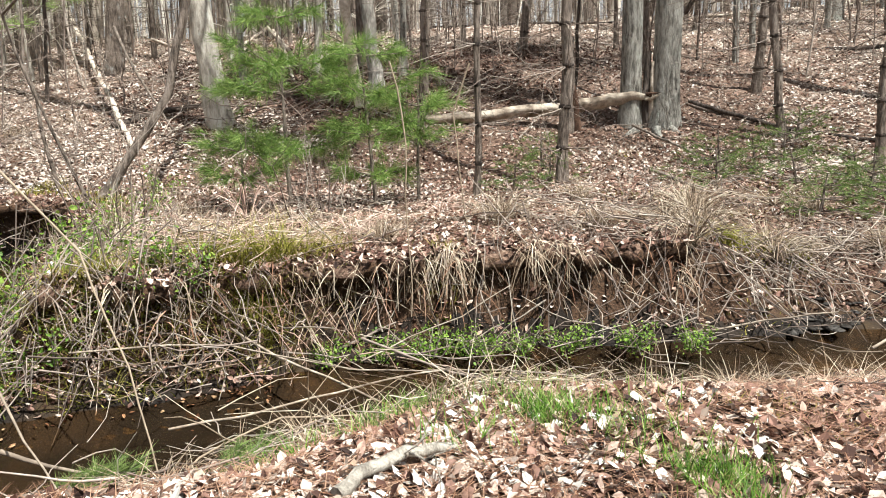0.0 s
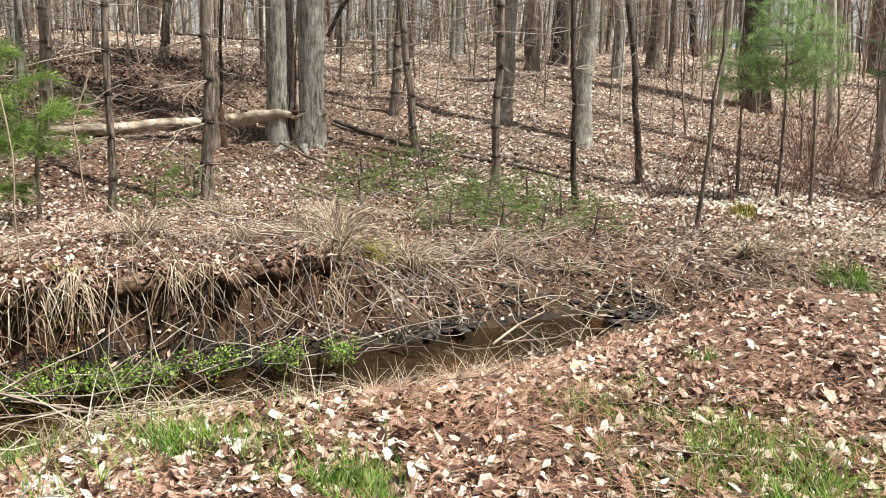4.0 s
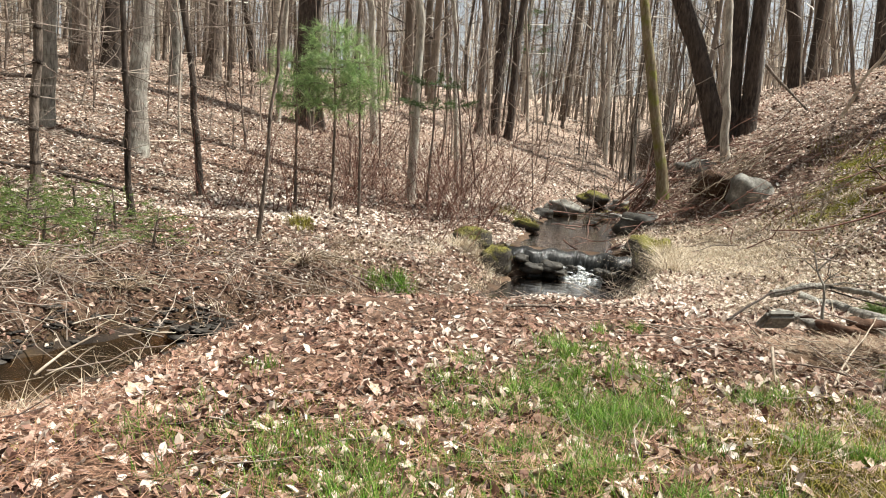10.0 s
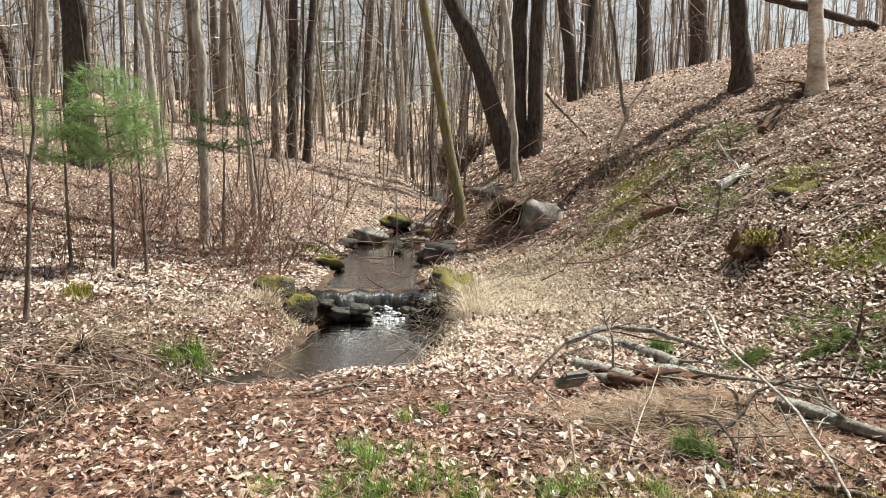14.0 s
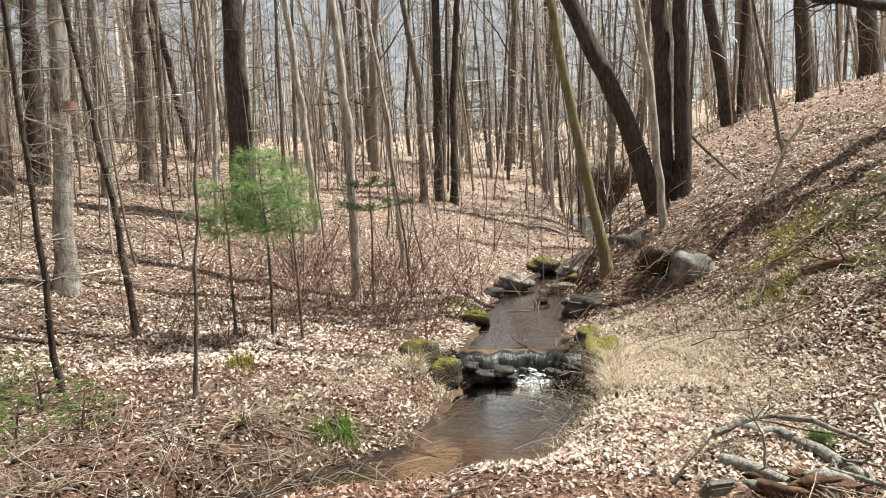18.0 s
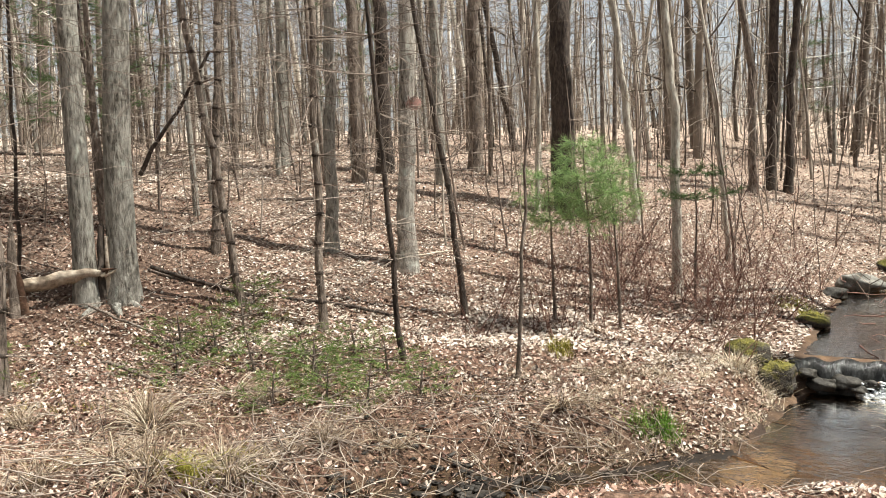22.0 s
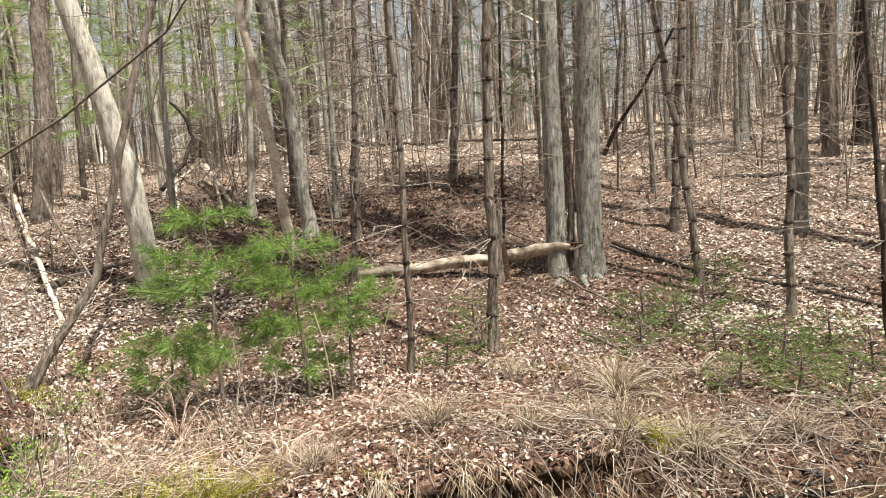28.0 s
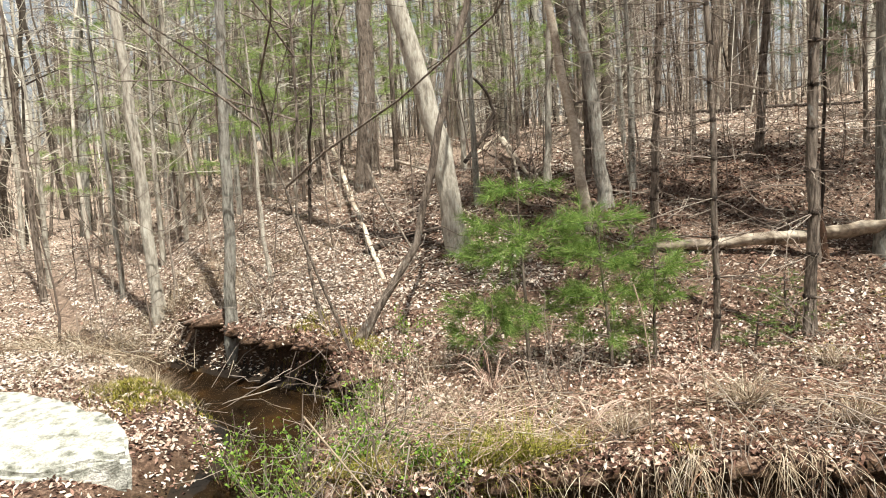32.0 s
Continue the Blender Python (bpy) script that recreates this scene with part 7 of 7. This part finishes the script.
log('fallen_branch', [(-7.45, -1.04, 0.3), (-7.17, -0.81, 0.13), (-6.88, -0.6, -0.05)], 0.018, M_WOOD, 'pale branch hanging over the undercut bank', 'branch')
log('fallen_branch', [(-20.59, -2.55, 3.75), (-11.17, -1.05, 1.57), (-9.41, -0.68, 0.88)], 0.048, M_WOOD, 'pale dead pole leaning on the slope', 'branch')
log('fallen_branch', [(-10.37, -0.84, 2.36), (-10.09, -0.5, 1.66), (-9.69, -0.04, 0.78)], 0.018, B_BROWN, 'thin dead pole leaning on the slope', 'branch')
log('fallen_branch', [(-12.89, -0.52, 2.44), (-12.89, 0.04, 2.26), (-12.87, 0.42, 2.14)], 0.026, M_WOOD, 'pale fallen branch on the slope', 'branch')


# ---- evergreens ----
# sunlight put into the colour: brighter needles for evergreens past the brook bend
M_SUNPINE = island("sun_tinted_far_needle", [(0.0, (0.16, 0.24, 0.06)), (0.6, (0.34, 0.46, 0.14)), (1.0, (0.58, 0.68, 0.28))], 0.55, 20.0, 0.45)
M_SEEDLING = island("dull_green_needle", [(0.0, (0.06, 0.1, 0.025)), (0.6, (0.15, 0.215, 0.055)), (1.0, (0.28, 0.35, 0.11))], 0.6, 20.0, 0.25)
M_SOFTPINE = island("bluish_pine_needle", [(0.0, (0.12, 0.2, 0.08)), (0.6, (0.29, 0.42, 0.16)), (1.0, (0.5, 0.62, 0.28))], 0.5, 20.0, 0.4)
def pine(name, stems, label, mat, seed, density=1.0, n_needles=26, length=0.1, group="young evergreens", flat=0.45):
    """A young pine: thin stems with level whorls of branches that carry needle tufts. Each stem: foot, top, whorl heights and spreads."""
    rng = np.random.RandomState(seed)
    x0, y0 = stems[0][0]
    e = base(name, x0, y0, gz(x0, y0), label, "evergreen", group)
    o = np.array(e.location)
    needles, at, way = Geo(), [], []
    for (x, y), top, whorls in stems:
        z = gz(x, y)
        line = bend((x, y, z - 0.03), (x + rng.normal(0, 0.04), y + rng.normal(0, 0.04), top), rng, 9, 0.06) - o
        g = Geo()
        tube(g, line, np.linspace(0.014 + 0.004 * (top - z), 0.004, 9), 7, 0.05)
        part("stem", g, B_BROWN, e)
        g = Geo()
        for h, spread, count in whorls:
            p = line[0] + (line[-1] - line[0]) * (h - z) / (top - z)
            for b in range(count):
                a = b * 6.283 / count + rng.uniform(-0.4, 0.4)
                ln = spread * rng.uniform(0.65, 1.1)
                q = p + np.array([math.cos(a) * ln, math.sin(a) * ln, rng.uniform(0.0, 0.45) * ln])
                br = bend(p, q, rng, 6, 0.12)
                tube(g, br, np.linspace(0.006, 0.002, 6), 4, close=False)
                for m in range(int((16 + 48 * ln) * density)):
                    k = rng.uniform(0.25, 1.0)
                    c = p + k * (q - p)
                    w = np.array([math.cos(a), math.sin(a), 0.2]) + rng.normal(0, 0.55, 3) * (1, 1, flat)
                    side = w / np.linalg.norm(w) * rng.uniform(0.02, 0.26) * (1.1 - 0.5 * k)
                    at.append(c + side)
                    way.append(w / np.linalg.norm(w))
        tagged(part("branchwork", g, B_BROWN, e), kind="stuff")
    tufts(needles, at, way, rng, n_needles, length)
    tagged(part("needles", needles, mat, e), kind="stuff")
    return e


pine("young_pine", [((-6.04, 0.62), 2.15, [(1.95, 0.25, 5), (1.6, 0.5, 6), (1.42, 0.62, 7), (0.98, 0.55, 6)]),
                    ((-5.9, 1.27), 1.85, [(1.7, 0.3, 5), (1.4, 0.45, 6), (1.1, 0.45, 6), (0.8, 0.35, 6)]),
                    ((-5.85, 1.6), 1.5, [(1.3, 0.25, 5), (1.05, 0.25, 5)]), ((-6.0, 0.25), 1.15, [(1.0, 0.3, 5), (0.8, 0.3, 5)])],
     "young white pine with soft bright green needle tufts on the bank", M_PINE, 201, 0.46, 26, 0.14, flat=0.6)
pine("young_pine", [((-3.7, 7.7), 2.3, [(2.15, 0.2, 5), (1.9, 0.3, 6), (1.7, 0.3, 6)]), ((-3.35, 7.85), 2.6, [(2.48, 0.16, 5), (2.3, 0.26, 6), (2.1, 0.36, 7), (1.9, 0.4, 7), (1.7, 0.36, 7)]),
                    ((-3.05, 7.95), 2.25, [(2.1, 0.2, 5), (1.9, 0.28, 6), (1.7, 0.25, 6)])],
     "young pine clump of bluish green needles on thin bare stems", M_SOFTPINE, 202, 0.32, 22, 0.16, flat=1.3)
pine("young_pine", [((-2.75, 9.6), 2.3, [(2.1, 0.3, 6), (1.8, 0.45, 6)])], "thin young pine behind a pale tree", M_HEMLOCK, 203, 0.5, 22, 0.085)
for n, (x, y, s) in enumerate(((-6.13, 4.67, 0.4), (-4.55, 4.79, 0.35), (-6.98, 3.22, 0.3), (-6.5, 5.9, 0.4), (-5.55, 4.2, 0.5), (-5.9, 4.9, 0.35), (-6.1, 5.4, 0.45), (-4.6, 4.9, 0.45), (-4.15, 5.35, 0.5), (-4.75, 5.6, 0.35), (-5.2, 4.75, 0.35), (-6.35, 3.0, 0.25), (-6.05, 2.5, 0.22),
                               (-4.2, 4.6, 0.3), (3.05, 8.5, 0.4), (2.55, 8.4, 0.3), (2.9, 4.6, 0.5), (2.3, 4.4, 0.4), (3.4, 4.2, 0.5), (2.4, 7.0, 0.25), (-4.4, 4.2, 0.3), (-3.9, 4.75, 0.3), (-5.0, 5.2, 0.35), (-3.7, 5.2, 0.25))):
    z = gz(x, y)
    pine("evergreen_seedling", [((x, y), z + 0.28 + 0.2 * s, [(z + 0.08, s, 6), (z + 0.17, s * 0.75, 6), (z + 0.26, s * 0.4, 5)])],
         "low dark green evergreen seedling on the leaf litter", M_SEEDLING, 210 + n, 0.22, 14, 0.06)


def bough(x, y, heading, length, seed, lift=0.05):
    """A cut evergreen bough lying on the ground: a twig with side shoots and needles."""
    rng = np.random.RandomState(seed)
    e = base("pine_bough", x, y, gz(x, y), "cut green pine bough lying in the brush pile", "bough", "cut pine boughs")
    q = np.array([math.cos(heading) * length, math.sin(heading) * length, 0])
    q[2] = gz(x + q[0], y + q[1]) - gz(x, y) + lift
    line = bend((0, 0, 0.02), q, rng, 7, 0.15)
    g, at, way = Geo(), [], []
    tube(g, line, np.linspace(0.007, 0.002, 7), 5, close=False)
    for n in range(34):
        k = rng.uniform(0.2, 1.0)
        c = line[0] + (q - line[0]) * k
        w = np.array([math.cos(heading), math.sin(heading), 0.25]) + rng.normal(0, 0.55, 3) * (1, 1, 0.5)
        w /= np.linalg.norm(w)
        end = c + w * rng.uniform(0.04, 0.16) * (1.2 - 0.6 * k)
        tube(g, bend(c, end, rng, 3, 0.1), [0.003, 0.002, 0.001], 3, close=False)
        at += [c + (end - c) * 0.6, end]
        way += [w, w]
    part("twig_growth", g, B_BROWN, e)
    g = Geo()
    tufts(g, at, way, rng, 22, 0.075, 0.0016, 0.55)
    tagged(part("needles", g, M_SEEDLING, e), kind="stuff")


for n, (x, y, a, ln) in enumerate(((1.6, 4.6, 0.3, 0.3), (1.95, 4.5, 0.1, 0.4), (2.15, 4.2, -0.4, 0.4), (1.2, 3.2, 2.4, 0.2), (1.45, 4.9, 1.8, 0.2), (2.5, 4.3, 0.5, 0.4), (-2.45, -0.15, 2.5, 0.35), (-2.75, -0.75, 1.6, 0.35))):
    bough(x, y, a, ln, 700 + n)


def evergreen_tree(x, y, top, spread, label, seed):
    rng = np.random.RandomState(seed)
    z = gz(x, y)
    whorls = [(h, spread * (1.05 - 0.6 * (h - z) / (top - z)) * rng.uniform(0.7, 1.1), 5) for h in np.arange(z + 1.2, top - 0.2, 0.55)]
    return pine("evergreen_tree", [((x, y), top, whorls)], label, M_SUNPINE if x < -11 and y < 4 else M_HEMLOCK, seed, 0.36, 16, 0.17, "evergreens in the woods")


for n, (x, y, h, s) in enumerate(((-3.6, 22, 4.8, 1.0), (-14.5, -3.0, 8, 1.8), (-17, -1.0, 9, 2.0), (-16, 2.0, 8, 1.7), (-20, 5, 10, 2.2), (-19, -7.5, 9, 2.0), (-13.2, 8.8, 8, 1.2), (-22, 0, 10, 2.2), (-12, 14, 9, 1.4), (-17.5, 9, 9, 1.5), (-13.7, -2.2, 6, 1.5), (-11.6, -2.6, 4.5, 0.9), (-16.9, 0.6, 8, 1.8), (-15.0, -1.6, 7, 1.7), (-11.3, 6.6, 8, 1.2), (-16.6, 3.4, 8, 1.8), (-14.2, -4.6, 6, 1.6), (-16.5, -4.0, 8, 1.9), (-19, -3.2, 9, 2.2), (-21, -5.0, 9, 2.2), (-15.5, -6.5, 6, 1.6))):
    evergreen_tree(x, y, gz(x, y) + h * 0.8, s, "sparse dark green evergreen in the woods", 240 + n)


# ---- bare red shrubs by the brook ----
def shrub(x, y, h, n, mat, label, seed, spread=0.35):
    rng = np.random.RandomState(seed)
    g = Geo()
    for _ in range(n):
        a, r0 = rng.uniform(0, 6.28), rng.uniform(0, 0.18)
        w = np.array([math.cos(a) * spread, math.sin(a) * spread, 1.0]) + rng.normal(0, 0.12, 3)
        twigs(g, (math.cos(a) * r0, math.sin(a) * r0, -0.02), w, h * rng.uniform(0.55, 1.05), rng.uniform(0.0025, 0.0055), rng, 1, 4)
    ob = thing("shrub", g, mat, label, "shrub", "bare shrubs")
    ob.location = (x, y, gz(x, y))
    return ob


rng = np.random.RandomState(300)
for n in range(64):
    x, y = rng.uniform(-4.6, -1.5), rng.uniform(6.9, 11.2)
    shrub(x, y, rng.uniform(0.5, 1.5), rng.randint(4, 8), M_REDTWIG, "bare shrub of thin reddish stems on the leaf litter", 301 + n, 0.6)
for n, (x, y, h) in enumerate(((-5.3, 0.55, 0.7), (-5.2, 0.75, 0.6), (-4.6, -0.5, 0.6), (-4.9, 3.0, 0.5), (0.6, 9.6, 0.7), (0.4, 10.1, 0.7), (-7.3, -0.9, 1.2), (-7.7, -0.6, 1.4), (-8.8, -2.0, 1.2), (-9.8, -4.6, 1.5), (-8.2, -5.0, 1.0), (2.0, 9.5, 0.8), (1.5, 7.9, 0.6))):
    shrub(x, y, h, 8, M_TWIG, "bare shrub of thin grey-brown stems", 340 + n)


# ---- green leafy shrubs and herbs ----
def leafy(x, y, h, n, label, seed, spread=0.6, leaf=0.034, z=None, name="leafy_shrub"):
    rng = np.random.RandomState(seed)
    z = gz(x, y) if z is None else z
    e = base(name, x, y, z, label, "shrub", "green undergrowth")
    g, pts = Geo(), []
    for _ in range(n):
        a = rng.uniform(0, 6.28)
        q = np.array([math.cos(a) * spread * rng.uniform(0.2, 1), math.sin(a) * spread * rng.uniform(0.2, 1), h * rng.uniform(0.4, 1)])
        line = bend((q[0] * 0.3, q[1] * 0.3, -0.02), q, rng, 6, 0.3)
        tube(g, line, np.linspace(0.0035, 0.0015, 6), 4, close=False)
        k = rng.uniform(1, 5, 26)
        i0 = k.astype(int).clip(0, 4)
        pts.append(line[i0] + (k - i0)[:, None] * (line[i0 + 1] - line[i0]) + rng.normal(0, 0.025, (26, 3)))
    tagged(part("stem_growth", g, M_TWIG, e), kind="stuff")
    p = np.concatenate(pts)
    g = Geo()
    leaves(g, p[:, 0], p[:, 1], p[:, 2], rng.uniform(0.6, 1.3, len(p)) * leaf, rng, 0.6, 0.0)
    tagged(part("leaves", g, M_HERB, e), kind="stuff")
    return e


for n, (x, y, h, s) in enumerate(((-5.2, -1.45, 0.6, 0.35), (-4.9, -1.3, 0.5, 0.35), (-5.45, -1.75, 0.5, 0.35), (-5.7, -1.2, 0.4, 0.3), (-6.6, -0.5, 0.25, 0.3), (-4.6, -1.0, 0.35, 0.35), (-4.35, -0.6, 0.25, 0.25),
                                  (-4.9, -0.75, 0.3, 0.3), (-4.1, -0.75, 0.22, 0.25), (-4.05, -0.3, 0.2, 0.2), (-4.0, -1.0, 0.25, 0.25), (-7.6, -0.35, 0.25, 0.3), (-4.2, -1.2, 0.3, 0.3), (-4.1, -0.95, 0.3, 0.25), (-6.3, -0.75, 0.25, 0.3), (-5.3, -0.6, 0.25, 0.3))):
    leafy(x, y, h, 12, "small-leaved green briar shrub leafing out on the bank", 400 + n, s, 0.026, max(gz(x, y), -0.05))
for n, (x, y) in enumerate(((-3.74, 0.75), (-3.68, 1.0), (-3.62, 1.25), (-3.6, 1.5), (-3.55, 1.75), (-3.75, 1.15), (-3.3, 2.35), (-3.42, 2.05), (-3.8, 0.5))):
    leafy(x, y, 0.12, 14, "bright green water plants at the foot of the bank", 420 + n, 0.17, 0.02, 0.02, "water_plant")

for n, (x, y, h, s) in enumerate(((-3.85, -0.35, 0.3, 0.25), (-3.75, -0.75, 0.3, 0.25), (-3.9, -0.1, 0.25, 0.2), (-3.7, -1.0, 0.3, 0.25), (-4.2, -0.5, 0.35, 0.3))):
    leafy(x, y, h, 9, "sparse green briar sprouting from the rooty brook corner", 440 + n, s, 0.022)
grass_patch(1300, 107, -3.85, -0.5, 0.12, 0.4, 0.08, 0.22, M_MOSS, "yellow-green sedge on the brook corner", "grass", 16, 0.005, 1.6, 0.05)
tangle(120, 108, -3.8, -0.5, 0.15, 0.5, 0.08, 0.28, M_TWIG, "brown roots and twigs matted on the brook corner", 0.003, 0.3)

# ---- undergrowth and the far woods ----
def thicket(name, n, seed, r0, r1, power, h0, h1, thick, branches, reach, mat, label, category, skip=None, yaw=(-55, 135), rise=(-0.1, 1.3)):
    """Many bare stems with side branches, strewn over a sector of the plan."""
    rng = np.random.RandomState(seed)
    a = np.radians(rng.uniform(yaw[0], yaw[1], n))
    r = r0 + (r1 - r0) * rng.uniform(0, 1, n) ** power
    if skip is not None:
        keep = ~skip(np.degrees(a), r, rng)
        a, r = a[keep], r[keep]
    n = len(a)
    x, y = -np.sin(a) * r, np.cos(a) * r
    h = rng.uniform(h0, h1, n)
    rad = rng.choice(thick, n)
    k = np.linspace(0, 1, 7)
    lean = rng.normal(0, 0.06, (n, 2)) * h[:, None]
    line = np.zeros((n, 7, 3))
    wob = np.cumsum(rng.normal(0, 0.012, (n, 7, 2)), 1) * h[:, None, None]
    wob -= wob[:, :1]
    line[..., :2] = np.stack([x, y], -1)[:, None] + lean[:, None] * k[None, :, None] + wob
    line[..., 2] = (ground(x, y) - 0.1)[:, None] + h[:, None] * k
    g = Geo()
    stems(g, line, rad[:, None] * (1 - 0.8 * k), 6)
    b = np.repeat(np.arange(n), branches)
    u = rng.uniform(0.1, 0.97, len(b)) * 6
    i = u.astype(int)
    p = line[b, i] + (u - i)[:, None] * (line[b, i + 1] - line[b, i])
    c = rng.uniform(0, 6.283, len(b))
    way = np.stack([np.cos(c), np.sin(c), rng.uniform(rise[0], rise[1], len(b))], -1) * (rng.uniform(0.25, 1.0, len(b)) * reach)[:, None]
    q = np.linspace(0, 1, 4)
    bl = p[:, None] + way[:, None] * q[None, :, None] + np.cumsum(rng.normal(0, 0.06, (len(b), 4, 3)), 1) * np.linalg.norm(way, axis=1)[:, None, None] * q[None, :, None]
    stems(g, bl, (rad[b] * 0.22 + 0.005)[:, None] * (1 - 0.7 * q), 3)
    return thing(name, g, mat, label, category, "", "stuff")


thicket("undergrowth", 800, 500, 11, 30, 1.3, 0.7, 4.0, [0.007, 0.01, 0.014, 0.02], 7, 0.8, M_TWIG, "bare grey-brown saplings and brush under the trees", "undergrowth",
        lambda a, r, rng: (a > -45) & (a < -3) & (r < 15))
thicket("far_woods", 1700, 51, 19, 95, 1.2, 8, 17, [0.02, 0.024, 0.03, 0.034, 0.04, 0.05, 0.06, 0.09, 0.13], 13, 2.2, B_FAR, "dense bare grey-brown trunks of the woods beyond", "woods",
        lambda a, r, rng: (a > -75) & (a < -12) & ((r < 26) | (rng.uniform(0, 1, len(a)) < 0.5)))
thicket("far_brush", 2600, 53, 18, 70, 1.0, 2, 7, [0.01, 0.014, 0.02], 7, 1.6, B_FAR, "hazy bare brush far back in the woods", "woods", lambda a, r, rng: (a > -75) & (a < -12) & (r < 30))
# never in view: trees added at the back for shade and reflections
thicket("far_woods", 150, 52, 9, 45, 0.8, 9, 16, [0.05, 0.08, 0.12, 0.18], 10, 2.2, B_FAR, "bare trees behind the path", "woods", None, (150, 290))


def slim_tree(seed, bark_mat, twig_mat, rise, label, group):
    """A slim tree of the woods with whorls of bare branches."""
    rng = np.random.RandomState(seed)
    e = base("tree", 0, 0, 0, label, "tree", group)
    h = rng.uniform(5, 9)
    line = bend((0, 0, -0.3), (rng.normal(0, 0.25), rng.normal(0, 0.25), h), rng, 9, 0.08)
    g = Geo()
    tube(g, line, np.linspace(rng.uniform(0.03, 0.07), 0.008, 9), 8, 0.06, True, seed)
    part("trunk", g, bark_mat, e)
    g = Geo()
    for z in np.arange(0.8, h - 0.2, 0.33):
        k = z / h * 8
        c = line[int(k)] + (k - int(k)) * (line[min(int(k) + 1, 8)] - line[int(k)])
        for n in range(rng.randint(2, 6)):
            a = rng.uniform(0, 6.28)
            twigs(g, c, (math.cos(a), math.sin(a), rng.uniform(-0.3, 0.2) + rise), rng.uniform(0.4, 1.3), 0.008, rng, 1 if rng.uniform() < 0.35 else 0, 3, 0.08)
    tagged(part("branchwork", g, twig_mat, e), kind="stuff")
    return e


def plant(kinds, total, seed, yaw0, yaw1, r0, r1, skip):
    """Sets copies of the given trees over a sector of the plan."""
    rng = np.random.RandomState(seed)
    count = 0
    while count < total:
        a, r = rng.uniform(yaw0, yaw1), r0 + (r1 - r0) * rng.uniform(0, 1) ** 0.8
        if skip(a, r):
            continue
        x, y = -math.sin(radians(a)) * r, math.cos(radians(a)) * r
        m = pose(x, y, gz(x, y), 0, 0, rng.uniform(0, 360))
        if count < len(kinds):
            kinds[count].matrix_basis = m
        else:
            copy_thing(kinds[count % len(kinds)], m)
        count += 1


plant([slim_tree(760 + n, B_GREY if n % 3 == 0 else B_BROWN, M_TWIG if n % 2 else B_BROWN, 0.0, "slim conifer with dead level branches in the woods", "slim conifers in the woods") for n in range(9)],
      140, 54, -20, 130, 11, 28, lambda a, r: a < 18 and r < 20)
# sunlight put into the colour: bright twig tones for saplings past the bend
B_SUNLIT = island("sun_tinted_far_bark", [(0.0, (0.3, 0.26, 0.2)), (0.5, (0.56, 0.51, 0.42)), (1.0, (0.82, 0.78, 0.7))], 0.9, 3.0)
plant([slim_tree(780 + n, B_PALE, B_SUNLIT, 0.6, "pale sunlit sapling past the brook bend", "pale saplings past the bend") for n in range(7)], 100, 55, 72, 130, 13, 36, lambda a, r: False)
